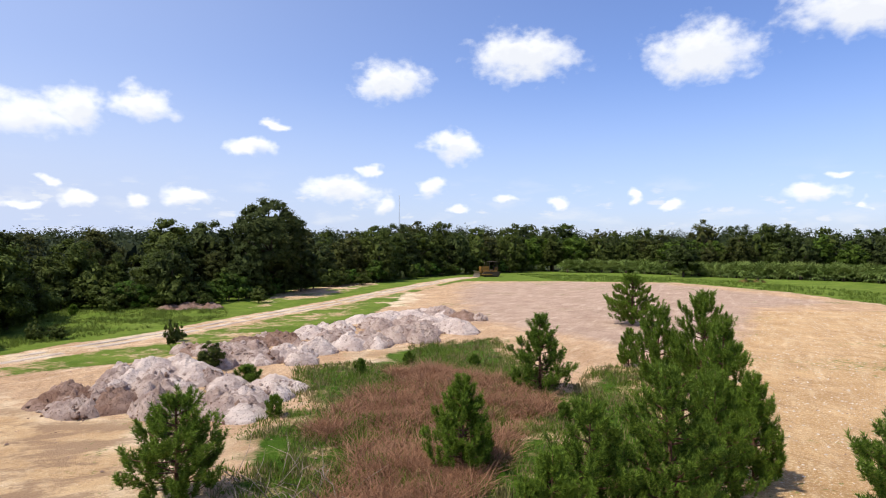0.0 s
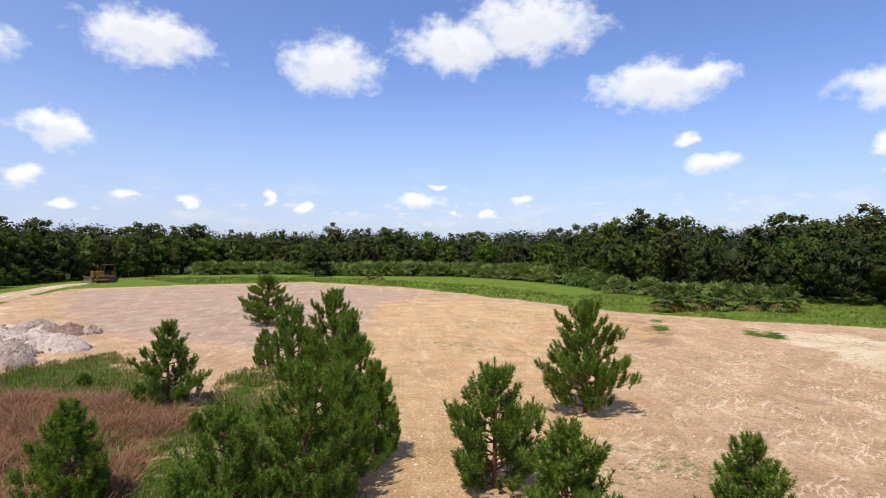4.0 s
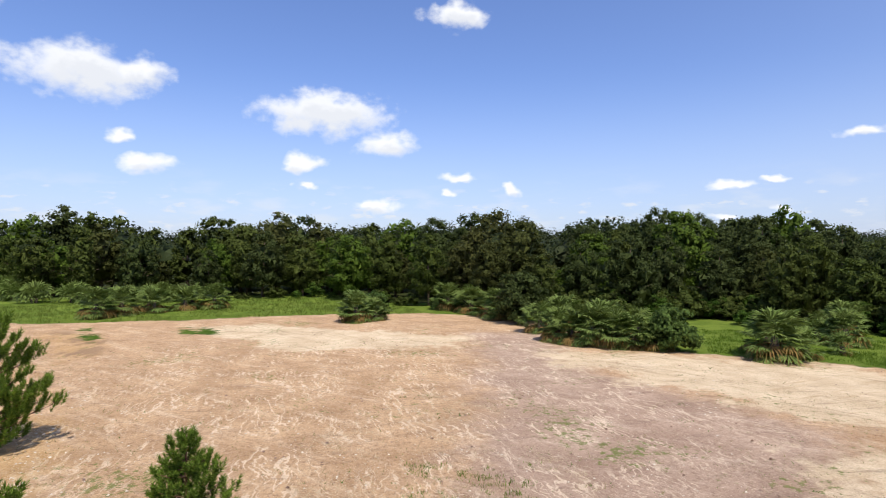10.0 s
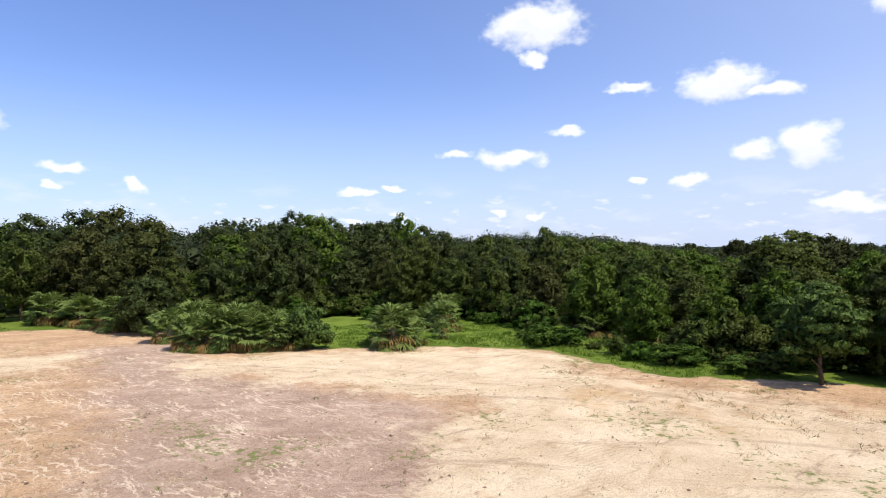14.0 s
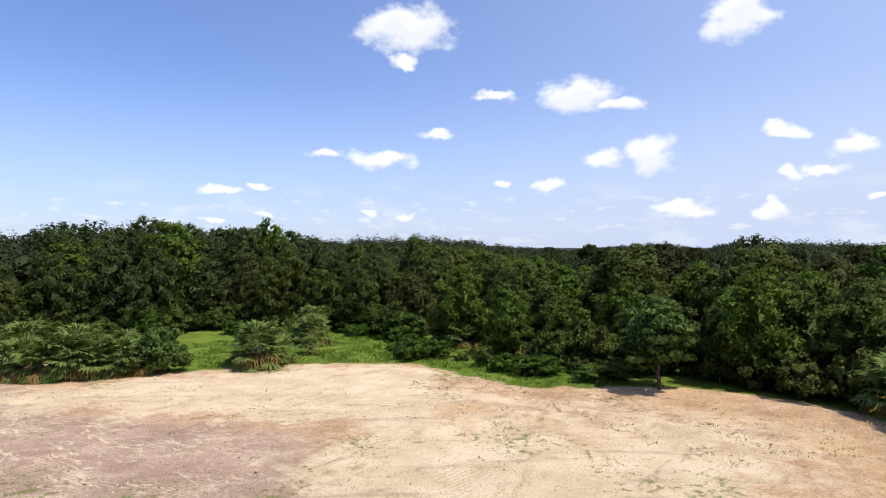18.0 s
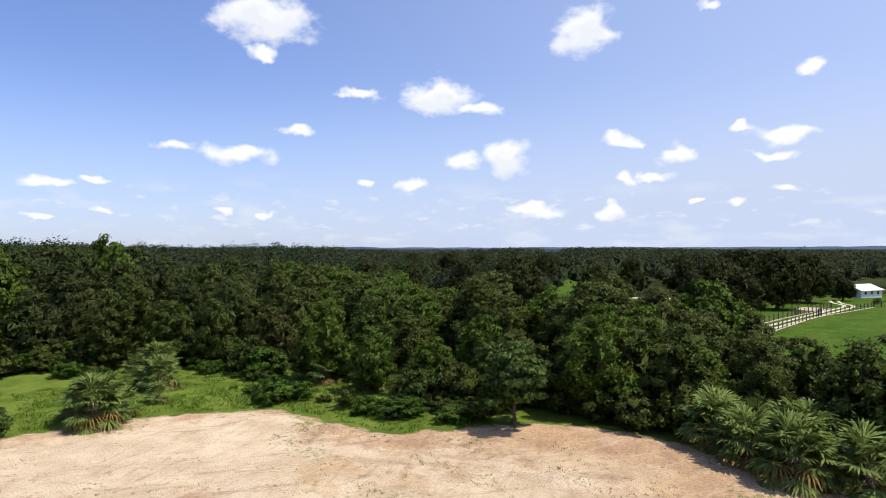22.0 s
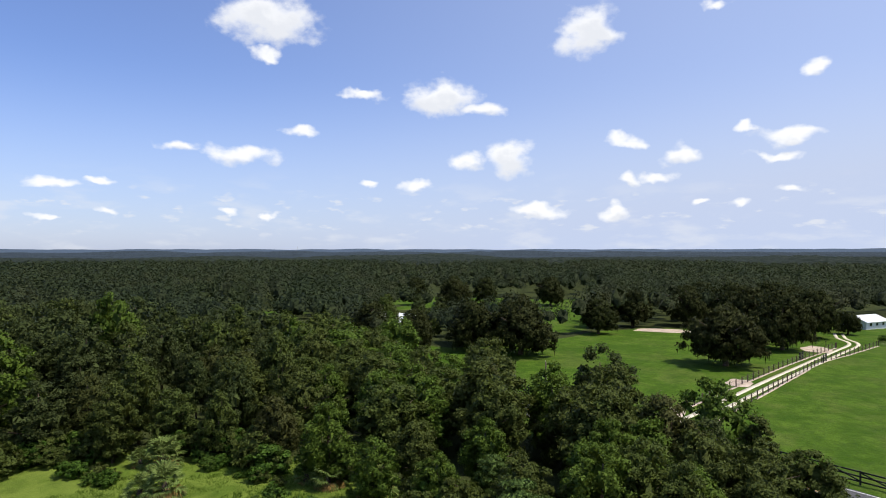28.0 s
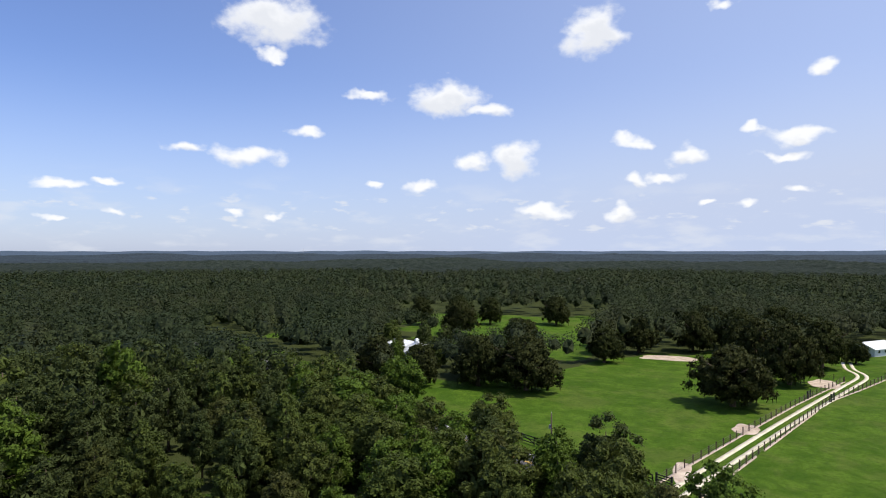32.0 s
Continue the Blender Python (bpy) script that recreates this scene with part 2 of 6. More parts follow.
class Nodes:
    """Short hand for one procedural material."""

    def __init__(self, name):
        self.mat = bpy.data.materials.new(name)
        self.mat.use_nodes = True
        self.nt = self.mat.node_tree
        self.nt.nodes.clear()
        self.out = self.nt.nodes.new("ShaderNodeOutputMaterial")
        self.pos = self.nt.nodes.new("ShaderNodeNewGeometry").outputs["Position"]

    def put(self, sock, v):
        if isinstance(v, (int, float, tuple)):
            sock.default_value = v
        else:
            self.nt.links.new(v, sock)

    def node(self, kind):
        return self.nt.nodes.new(kind)

    def noise(self, scale, detail=4, rough=0.55, vec=None, stretch=None, colour=False, distort=0.0):
        n = self.node("ShaderNodeTexNoise")
        v = self.pos if vec is None else vec
        if stretch:
            mp = self.node("ShaderNodeMapping")
            self.put(mp.inputs["Vector"], v)
            mp.vector_type = "TEXTURE"
            mp.inputs["Rotation"].default_value = (0, 0, radians(stretch[2]))
            mp.inputs["Scale"].default_value = (stretch[0], stretch[1], 1)
            v = mp.outputs[0]
        self.put(n.inputs["Vector"], v)
        n.inputs["Scale"].default_value = scale
        n.inputs["Detail"].default_value = detail
        n.inputs["Roughness"].default_value = rough
        n.inputs["Distortion"].default_value = distort
        return n.outputs["Color" if colour else "Fac"]

    def math(self, op, a, b=0.0, c=None):
        n = self.node("ShaderNodeMath")
        n.operation = op
        self.put(n.inputs[0], a)
        self.put(n.inputs[1], b)
        if c is not None:
            self.put(n.inputs[2], c)
        return n.outputs[0]

    def ramp(self, v, lo, hi, a=0.0, b=1.0):
        n = self.node("ShaderNodeMapRange")
        n.interpolation_type = "SMOOTHSTEP"
        self.put(n.inputs["Value"], v)
        for k, x in (("From Min", lo), ("From Max", hi), ("To Min", a), ("To Max", b)):
            n.inputs[k].default_value = x
        return n.outputs["Result"]

    def mix(self, f, a, b, blend="MIX"):
        n = self.node("ShaderNodeMix")
        n.data_type = "RGBA"
        n.blend_type = blend
        for k, v in (("Factor", f), ("A", a), ("B", b)):
            self.put(n.inputs[k], v + (1,) if isinstance(v, tuple) and len(v) == 3 else v)
        return n.outputs["Result"]

    def island(self):
        return self.node("ShaderNodeNewGeometry").outputs["Random Per Island"]

    def obrand(self):
        return self.node("ShaderNodeObjectInfo").outputs["Random"]

    def bump(self, h, strength=0.5, dist=0.05):
        n = self.node("ShaderNodeBump")
        self.put(n.inputs["Height"], h)
        n.inputs["Strength"].default_value = strength
        n.inputs["Distance"].default_value = dist
        return n.outputs[0]

    def surface(self, colour, rough=0.9, metal=0.0, normal=None, spec=0.3):
        b = self.node("ShaderNodeBsdfPrincipled")
        self.put(b.inputs["Base Color"], colour + (1,) if isinstance(colour, tuple) else colour)
        self.put(b.inputs["Roughness"], rough)
        self.put(b.inputs["Metallic"], metal)
        b.inputs["Specular IOR Level"].default_value = spec
        if normal is not None:
            self.put(b.inputs["Normal"], normal)
        self.nt.links.new(b.outputs[0], self.out.inputs["Surface"])
        return self.mat

    def leaf(self, colour, through=0.35, rough=0.55, spec=0.25, normal=None):
        b = self.node("ShaderNodeBsdfPrincipled")
        self.put(b.inputs["Base Color"], colour)
        self.put(b.inputs["Roughness"], rough)
        b.inputs["Specular IOR Level"].default_value = spec
        if normal is not None:
            self.put(b.inputs["Normal"], normal)
        t = self.node("ShaderNodeBsdfTranslucent")
        self.put(t.inputs["Color"], colour)
        mx = self.node("ShaderNodeMixShader")
        mx.inputs[0].default_value = through
        self.nt.links.new(b.outputs[0], mx.inputs[1])
        self.nt.links.new(t.outputs[0], mx.inputs[2])
        self.nt.links.new(mx.outputs[0], self.out.inputs["Surface"])
        return self.mat


def leaf_material(name, dark, light, odd, through=0.3, spec=0.25):
    n = Nodes(name)
    c = n.mix(n.island(), dark, light)
    c = n.mix(n.ramp(n.obrand(), 0.0, 1.0, 0.0, 0.85), c, odd)
    c = n.mix(n.ramp(n.noise(0.35, 3), 0.35, 0.7, 0.0, 0.25), c, dark)
    spray = n.noise(8.5, 3, 0.65)
    c = n.mix(n.ramp(spray, 0.40, 0.62, 0.0, 0.6), c, dark)
    return n.leaf(c, through, 0.6, spec, n.bump(spray, 0.7, 0.12))


def plain(name, a, b, scale=3.0, rough=0.8, metal=0.0, bump=0.0, spec=0.3, fine=25.0):
    n = Nodes(name)
    f = n.math("MULTIPLY_ADD", n.noise(fine, 3), 0.4, n.math("MULTIPLY", n.noise(scale, 4), 0.6))
    c = n.mix(n.ramp(f, 0.35, 0.65), a, b)
    return n.surface(c, rough, metal, n.bump(n.noise(fine, 4), bump, 0.03) if bump else None, spec)


M = {}
M["oak_leaf"] = leaf_material("broad_leaf", (0.062, 0.088, 0.020), (0.117, 0.155, 0.028), (0.095, 0.113, 0.026), 0.30, 0.1)
M["bright_leaf"] = leaf_material("bright_leaf", (0.067, 0.115, 0.016), (0.138, 0.220, 0.029), (0.109, 0.165, 0.023), 0.30, 0.1)
M["dark_leaf"] = leaf_material("dark_leaf", (0.051, 0.072, 0.022), (0.088, 0.117, 0.033), (0.074, 0.091, 0.030), 0.3, 0.08)
M["olive_leaf"] = leaf_material("olive_leaf", (0.056, 0.069, 0.020), (0.107, 0.119, 0.031), (0.099, 0.099, 0.031), 0.3, 0.08)
M["live_oak_leaf"] = leaf_material("live_oak_leaf", (0.026, 0.034, 0.010), (0.062, 0.075, 0.019), (0.056, 0.060, 0.019), 0.2, 0.06)
M["mimosa_leaf"] = leaf_material("feathery_leaf", (0.053, 0.092, 0.022), (0.152, 0.235, 0.056), (0.125, 0.190, 0.044), 0.28, 0.1)
M["weed_leaf"] = leaf_material("weed_leaf", (0.04, 0.09, 0.01), (0.13, 0.24, 0.03), (0.11, 0.17, 0.03), .3, .12)
M["needle"] = leaf_material("pine_needle", (0.055, 0.100, 0.016), (0.29, 0.42, 0.060), (0.20, 0.30, 0.038), 0.32, 0.06)


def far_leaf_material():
    n = Nodes("far_leaf_haze")
    # Leaf tones with some distance haze mixed in, greyer and bluer than near trees.
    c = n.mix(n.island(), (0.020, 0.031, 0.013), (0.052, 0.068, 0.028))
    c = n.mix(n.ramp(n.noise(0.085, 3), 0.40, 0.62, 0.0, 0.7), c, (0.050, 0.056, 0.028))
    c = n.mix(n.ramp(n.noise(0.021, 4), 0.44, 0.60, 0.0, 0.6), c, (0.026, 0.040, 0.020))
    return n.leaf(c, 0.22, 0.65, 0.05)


M["far_leaf_haze"] = far_leaf_material()
M["palm_leaf"] = leaf_material("palm_frond", (0.072, 0.120, 0.022), (0.30, 0.39, 0.120), (0.24, 0.30, 0.088), 0.27, 0.06)
M["dead_frond"] = leaf_material("dead_frond", (0.18, 0.10, 0.035), (0.42, 0.30, 0.09), (0.30, 0.20, 0.07), 0.3, .1)
M["dry_grass"] = leaf_material("dry_red_grass", (0.21, 0.100, 0.056), (0.54, 0.310, 0.190), (0.39, 0.225, 0.135), 0.3, 0.1)
M["straw"] = leaf_material("straw_grass", (0.16, 0.14, 0.05), (0.36, 0.31, 0.13), (0.28, 0.22, 0.10), 0.2)
M["pale_straw"] = leaf_material("pale_straw", (0.42, 0.33, 0.20), (0.80, 0.68, 0.50), (0.60, 0.48, 0.32), 0.2)
M["grass"] = leaf_material("grass_blade", (0.085, 0.150, 0.016), (0.215, 0.295, 0.045), (0.20, 0.225, 0.055), 0.3, 0.08)
M["bark"] = plain("bark", (0.045, 0.032, 0.022), (0.14, 0.105, 0.075), 6, 0.95, bump=0.6, fine=40)
M["pine_bark"] = plain("pine_bark", (0.09, 0.045, 0.025), (0.20, 0.11, 0.065), 8, 0.95, bump=0.6, fine=60)
M["dead_wood"] = plain("dead_wood", (0.20, 0.15, 0.11), (0.38, 0.30, 0.24), 5, 0.9)
M["black_paint"] = plain("black_board_paint", (0.012, 0.012, 0.013), (0.035, 0.033, 0.03), 4, 0.6, bump=0.2)
M["post_wood"] = plain("weathered_post", (0.05, 0.035, 0.025), (0.13, 0.09, 0.07), 6, 0.9, bump=0.4)
M["wire"] = plain("fence_wire", (0.12, 0.10, 0.09), (0.22, 0.19, 0.17), 6, 0.6, 0.6)
M["white_metal"] = plain("white_roof_metal", (0.70, 0.71, 0.72), (0.82, 0.83, 0.84), 1.2, 0.45, 0.0, spec=0.5)
M["white_wall"] = plain("white_wall", (0.58, 0.59, 0.60), (0.74, 0.75, 0.76), 2.0, 0.7)
# Near-black colour stands in for the shade inside open doorways.
M["doorway_shade"] = plain("doorway_shade_black", (0.010, 0.010, 0.012), (0.022, 0.022, 0.026), 2.0, 0.8)
M["glass"] = plain("window_glass", (0.02, 0.025, 0.03), (0.04, 0.05, 0.06), 1.0, 0.08, spec=0.6)
M["machine_yellow"] = plain("worn_machine_paint", (0.14, 0.070, 0.012), (0.26, 0.135, 0.025), 4.0, 0.6, bump=0.2)
M["machine_dark"] = plain("track_steel", (0.030, 0.024, 0.018), (0.10, 0.070, 0.045), 5.0, 0.7, 0.3)
M["steel_blade"] = plain("worn_blade_steel", (0.18, 0.14, 0.11), (0.34, 0.30, 0.27), 4.0, 0.5, 0.6)
M["stone"] = plain("limestone_clod", (0.45, 0.36, 0.28), (0.74, 0.66, 0.55), 3.0, 0.95)
M["lane_sand"] = plain("lane_limerock", (0.50, 0.44, 0.32), (0.72, 0.65, 0.51), 1.2, 0.95, bump=0.3, fine=12)
M["dirt_track"] = plain("dirt_road", (0.36, 0.27, 0.21), (0.58, 0.48, 0.38), 0.7, 0.95, bump=0.5, fine=9)
M["yellow_line"] = plain("yellow_road_paint", (0.60, 0.36, 0.03), (0.74, 0.48, 0.06), 4, 0.6)
M["white_line"] = plain("white_road_paint", (0.62, 0.62, 0.60), (0.78, 0.78, 0.76), 4, 0.6)
M["asphalt"] = plain("asphalt", (0.055, 0.055, 0.060), (0.10, 0.098, 0.10), 0.8, 0.9, bump=0.3, fine=60)
M["pole_wood"] = plain("pole_wood", (0.05, 0.04, 0.03), (0.12, 0.095, 0.075), 5, 0.9)
M["mast_metal"] = plain("mast_metal", (0.30, 0.30, 0.31), (0.45, 0.45, 0.46), 1, 0.5, 0.5)


def soil(name, a, b, c):
    n = Nodes(name)
    f = n.ramp(n.noise(0.9, 5, 0.6), 0.35, 0.65)
    col = n.mix(f, a, b)
    col = n.mix(n.ramp(n.noise(7.0, 5, 0.7), 0.52, 0.70), col, c)
    h = n.math("MULTIPLY_ADD", n.noise(14, 5, 0.7), 0.5, n.noise(3.5, 5, 0.65))
    return n.surface(col, 0.97, 0, n.bump(h, 0.9, 0.22), 0.1)


M["heap_pale"] = soil("pale_spoil", (0.50, 0.39, 0.345), (0.72, 0.60, 0.535), (0.31, 0.22, 0.18))
M["heap_rough"] = soil("mixed_spoil", (0.34, 0.245, 0.21), (0.53, 0.415, 0.36), (0.18, 0.11, 0.08))
M["heap_brown"] = soil("brown_spoil", (0.22, 0.128, 0.092), (0.36, 0.245, 0.195), (0.12, 0.066, 0.045))


def ground_material():
    n = Nodes("ground")

    def attr(name):
        a = n.node("ShaderNodeAttribute")
        a.attribute_name = name
        s = n.node("ShaderNodeSeparateColor")
        n.nt.links.new(a.outputs["Color"], s.inputs[0])
        return s.outputs

    za, zb = attr("zone_a"), attr("zone_b")
    edge = n.math("SUBTRACT", n.math("MULTIPLY_ADD", n.noise(0.9, 6, 0.7), 0.45, n.math("MULTIPLY", n.noise(0.16, 4, 0.6), 0.75)), 0.6)

    def zone(s, lo=0.40, hi=0.62, k=1.15):
        return n.ramp(n.math("MULTIPLY_ADD", edge, k, s), lo, hi)

    mid = n.noise(0.35, 5, 0.65)
    fine = n.noise(4.5, 6, 0.75)
    streak = n.noise(0.9, 6, 0.7, stretch=(4.5, .8, 62))
    streak_b = n.noise(0.8, 5, 0.7, stretch=(5.5, .7, 118))
    grain = n.noise(16, 5, 0.75)
    # pinkish graded soil
    pad = n.mix(n.ramp(mid, 0.3, 0.7), (0.455, 0.298, 0.182), (0.645, 0.45, 0.288))
    pad = n.mix(n.ramp(streak, 0.48, 0.72, 0, 0.7), pad, (0.76, 0.60, 0.45))
    pad = n.mix(n.ramp(streak_b, 0.52, 0.70, 0, 0.6), pad, (0.36, 0.235, 0.15))
    pad = n.mix(n.ramp(fine, 0.47, 0.66, 0, 0.75), pad, (0.27, 0.170, 0.108))
    # stony tan soil
    tan = n.mix(n.ramp(mid, 0.3, 0.7), (0.44, 0.275, 0.135), (0.62, 0.415, 0.225))
    tan = n.mix(n.ramp(streak, 0.48, 0.70, 0, 0.6), tan, (0.76, 0.58, 0.38))
    tan = n.mix(n.ramp(streak_b, 0.50, 0.68, 0, 0.6), tan, (0.38, 0.235, 0.13))
    tan = n.mix(n.ramp(n.noise(8, 4, 0.8), 0.53, 0.64, 0, 0.75), tan, (0.92, 0.78, 0.54))
    tan = n.mix(n.ramp(n.noise(5, 4, 0.8), 0.55, 0.66, 0, 0.7), tan, (0.36, 0.22, 0.11))
    pad = n.mix(1.0, pad, (1.01, 0.975, 0.92), "MULTIPLY")
    tan = n.mix(1.0, tan, (1.01, 0.975, 0.92), "MULTIPLY")
    mv = n.node("ShaderNodeAttribute")
    mv.attribute_name = "mauve"
    mauve = n.mix(n.ramp(mid, 0.3, 0.7), (0.385, 0.262, 0.196), (0.535, 0.385, 0.292))
    mauve = n.mix(n.ramp(streak_b, 0.50, 0.68, 0, 0.6), mauve, (0.30, 0.205, 0.16))
    mauve = n.mix(n.ramp(streak, 0.50, 0.70, 0, 0.6), mauve, (0.74, 0.58, 0.45))
    mauve = n.mix(n.ramp(fine, 0.47, 0.66, 0, 0.6), mauve, (0.27, 0.175, 0.125))
    pad = n.mix(zone(mv.outputs["Fac"], .35, .75), pad, mauve)
    c = n.mix(zone(zb[1]), pad, tan)
    # pale runnels left by the rain
    bent = n.noise(0.55, 4, 0.6, colour=True)
    add = n.node("ShaderNodeVectorMath")
    add.operation = "MULTIPLY_ADD"
    n.put(add.inputs[0], bent)
    add.inputs[1].default_value = (1.3, 1.3, 0)
    wig = n.node("ShaderNodeVectorMath")
    wig.operation = "MULTIPLY_ADD"
    n.put(wig.inputs[0], n.noise(2.6, 3, 0.6, colour=True))
    wig.inputs[1].default_value = (.35, .35, 0)
    n.put(wig.inputs[2], n.pos)
    n.put(add.inputs[2], wig.outputs[0])
    flow = n.noise(0.9, 3, 0.5, vec=add.outputs[0], stretch=(6.0, .85, 20))
    line = n.ramp(n.math("ABSOLUTE", n.math("SUBTRACT", flow, 0.47)), 0.018, 0.004)
    line = n.math("MAXIMUM", line, n.ramp(n.math("ABSOLUTE", n.math("SUBTRACT", flow, 0.57)), 0.016, 0.004))
    line = n.math("MULTIPLY", line, n.ramp(n.noise(0.33, 4, 0.6), 0.40, 0.56))
    line = n.math("MULTIPLY", line, n.math("MULTIPLY_ADD", zb[2], .85, .15))
    c = n.mix(n.math("MULTIPLY", line, 0.60), c, (0.90, 0.74, 0.56))
    # pale and orange sand
    pale = n.mix(n.ramp(mid, 0.3, 0.7), (0.62, 0.472, 0.312), (0.80, 0.655, 0.465))
    pale = n.mix(n.ramp(streak_b, 0.52, 0.72, 0, 0.6), pale, (0.50, 0.34, 0.20))
    pale = n.mix(n.ramp(n.noise(0.55, 6, 0.75), 0.56, 0.68, 0, 0.55), pale, (0.36, 0.235, 0.14))
    band = n.noise(0.5, 6, 0.75, stretch=(5.5, .8, 48))
    pale = n.mix(n.ramp(band, 0.53, 0.66, 0, 0.5), pale, (0.34, 0.225, 0.14))
    # tread marks of the crawler
    tread = n.node("ShaderNodeTexWave")
    n.put(tread.inputs["Vector"], wig.outputs[0])
    tread.inputs["Scale"].default_value = 1.3
    tread.inputs["Distortion"].default_value = 5.0
    tread.inputs["Detail"].default_value = 3.0
    mark = n.math("MULTIPLY", n.ramp(tread.outputs["Fac"], 0.55, 0.8), n.ramp(n.noise(0.22, 4, 0.6), 0.52, 0.64, 0, 0.28))
    pale = n.mix(mark, pale, (0.36, 0.25, 0.155))
    c = n.mix(zone(za[1], .38, .66, 1.9), c, pale)
    orange = n.mix(n.ramp(mid, 0.3, 0.7), (0.47, 0.285, 0.135), (0.62, 0.41, 0.21))
    c = n.mix(n.math("MULTIPLY", zone(za[2], .30, .80, 1.9), .8), c, orange)
    # crumbs of soil and chips of limestone
    c = n.mix(n.ramp(n.noise(10, 4, 0.8), 0.56, 0.66, 0, 0.55), c, (0.24, 0.15, 0.095))
    c = n.mix(n.ramp(n.noise(12, 4, 0.8, stretch=(1.3, .8, 40)), 0.57, 0.66, 0, 0.6), c, (0.86, 0.73, 0.57))
    dark = n.noise(0.6, 6, 0.78, stretch=(3.0, .7, 100))
    c = n.mix(n.ramp(dark, 0.57, 0.68, 0, 0.6), c, (0.30, 0.20, 0.14))
    mottle = n.math("MULTIPLY", n.ramp(n.noise(0.42, 7, 0.72, stretch=(1.8, .9, 20)), 0.48, 0.57), n.ramp(za[2], 0.25, 0.75, 0, 0.85))
    c = n.mix(mottle, c, (0.33, 0.215, 0.135))
    # small weeds on the bare soil
    weed = n.ramp(n.math("MULTIPLY", n.noise(2.2, 5, 0.75), n.noise(0.12, 3)), 0.33, 0.38, 0, 0.8)
    c = n.mix(weed, c, (0.16, 0.20, 0.05))
    # red-brown dry weeds, then turf
    dry = n.mix(fine, (0.19, 0.095, 0.056), (0.45, 0.265, 0.172))
    c = n.mix(zone(zb[0]), c, dry)
    turf = n.mix(n.ramp(n.noise(0.22, 5, 0.65), 0.35, 0.68), (0.050, 0.106, 0.009), (0.098, 0.170, 0.018))
    turf = n.mix(n.ramp(n.noise(1.8, 5, 0.75), 0.45, 0.70, 0, 0.7), turf, (0.034, 0.076, 0.006))
    turf = n.mix(n.ramp(n.noise(5.5, 4, 0.8), 0.48, 0.64, 0, 0.6), turf, (0.030, 0.062, 0.006))
    turf = n.mix(n.ramp(n.noise(0.09, 5, 0.7), 0.48, 0.62, 0, 0.4), turf, (0.120, 0.145, 0.034))
    turf = n.mix(n.ramp(n.noise(0.55, 6, 0.8), 0.50, 0.64, 0, 0.65), turf, (0.040, 0.080, 0.010))
    turf = n.mix(n.math("MULTIPLY", zb[2], n.ramp(n.noise(0.3, 5, 0.7), 0.35, 0.65, 0.3, 0.85)), turf, (0.185, 0.245, 0.042))
    c = n.mix(zone(za[0], 0.42, 0.60, 1.5), c, turf)
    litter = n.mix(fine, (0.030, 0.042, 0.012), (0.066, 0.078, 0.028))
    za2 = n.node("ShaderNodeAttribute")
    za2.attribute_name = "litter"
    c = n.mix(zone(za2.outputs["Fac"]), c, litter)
    h = n.math("MULTIPLY_ADD", grain, 0.35, n.math("ADD", fine, n.math("MULTIPLY", streak, 1.2)))
    c = n.mix(n.ramp(grain, 0.35, 0.68, 0.0, 0.45), c, n.mix(1.0, c, (0.52, 0.47, 0.42), "MULTIPLY"))
    return n.surface(c, 0.97, 0, n.bump(h, 1.0, 0.11), 0.05)


M["ground"] = ground_material()


def canopy_material(name, a, b, c, glow=None):
    n = Nodes(name)
    f = n.ramp(n.noise(0.11, 5, 0.7), 0.35, 0.65)
    col = n.mix(f, a, b)
    col = n.mix(n.ramp(n.noise(0.004, 4, 0.6), 0.45, 0.65), col, c)
    return n.surface(col, 0.95, 0, n.bump(n.noise(0.35, 5, 0.75), 1.0, 2.5), 0.05)


# Valley canopy: distance haze mixed into the leaf colour as grey-blue.
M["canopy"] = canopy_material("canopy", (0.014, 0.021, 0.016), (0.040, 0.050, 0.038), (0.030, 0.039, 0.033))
# Bluer with distance: haze over far woods and ridge, put into their colour.
M["canopy_far_haze"] = canopy_material("far_woods_haze", (0.026, 0.036, 0.044), (0.050, 0.065, 0.076), (0.042, 0.056, 0.070))
M["hills_haze"] = canopy_material("far_hills_haze", (0.060, 0.086, 0.120), (0.080, 0.108, 0.148), (0.072, 0.098, 0.135))

# ---- mesh helpers ----


def mesh_from(name, verts, faces, mat, smooth=False, normals=None):
    me = bpy.data.meshes.new(name)
    verts = np.asarray(verts, np.float32)
    me.vertices.add(len(verts))
    me.vertices.foreach_set("co", verts.ravel())
    if isinstance(faces, np.ndarray):
        k = faces.shape[1]
        loops = faces.astype(np.int32).ravel()
        starts = np.arange(0, len(loops), k, dtype=np.int32)
        totals = np.full(len(starts), k, np.int32)
    else:
        loops = np.array([i for f in faces for i in f], np.int32)
        totals = np.array([len(f) for f in faces], np.int32)
        starts = np.concatenate([[0], np.cumsum(totals)[:-1]]).astype(np.int32)
    me.loops.add(len(loops))
    me.loops.foreach_set("vertex_index", loops)
    me.polygons.add(len(starts))
    me.polygons.foreach_set("loop_start", starts)
    me.polygons.foreach_set("loop_total", totals)
    me.update(calc_edges=True)
    me.validate()
    if smooth:
        me.polygons.foreach_set("use_smooth", np.ones(len(me.polygons), bool))
    if normals is not None:
        me.polygons.foreach_set("use_smooth", np.ones(len(me.polygons), bool))
        me.normals_split_custom_set_from_vertices(normals.tolist())
    me.materials.append(mat)
    return me


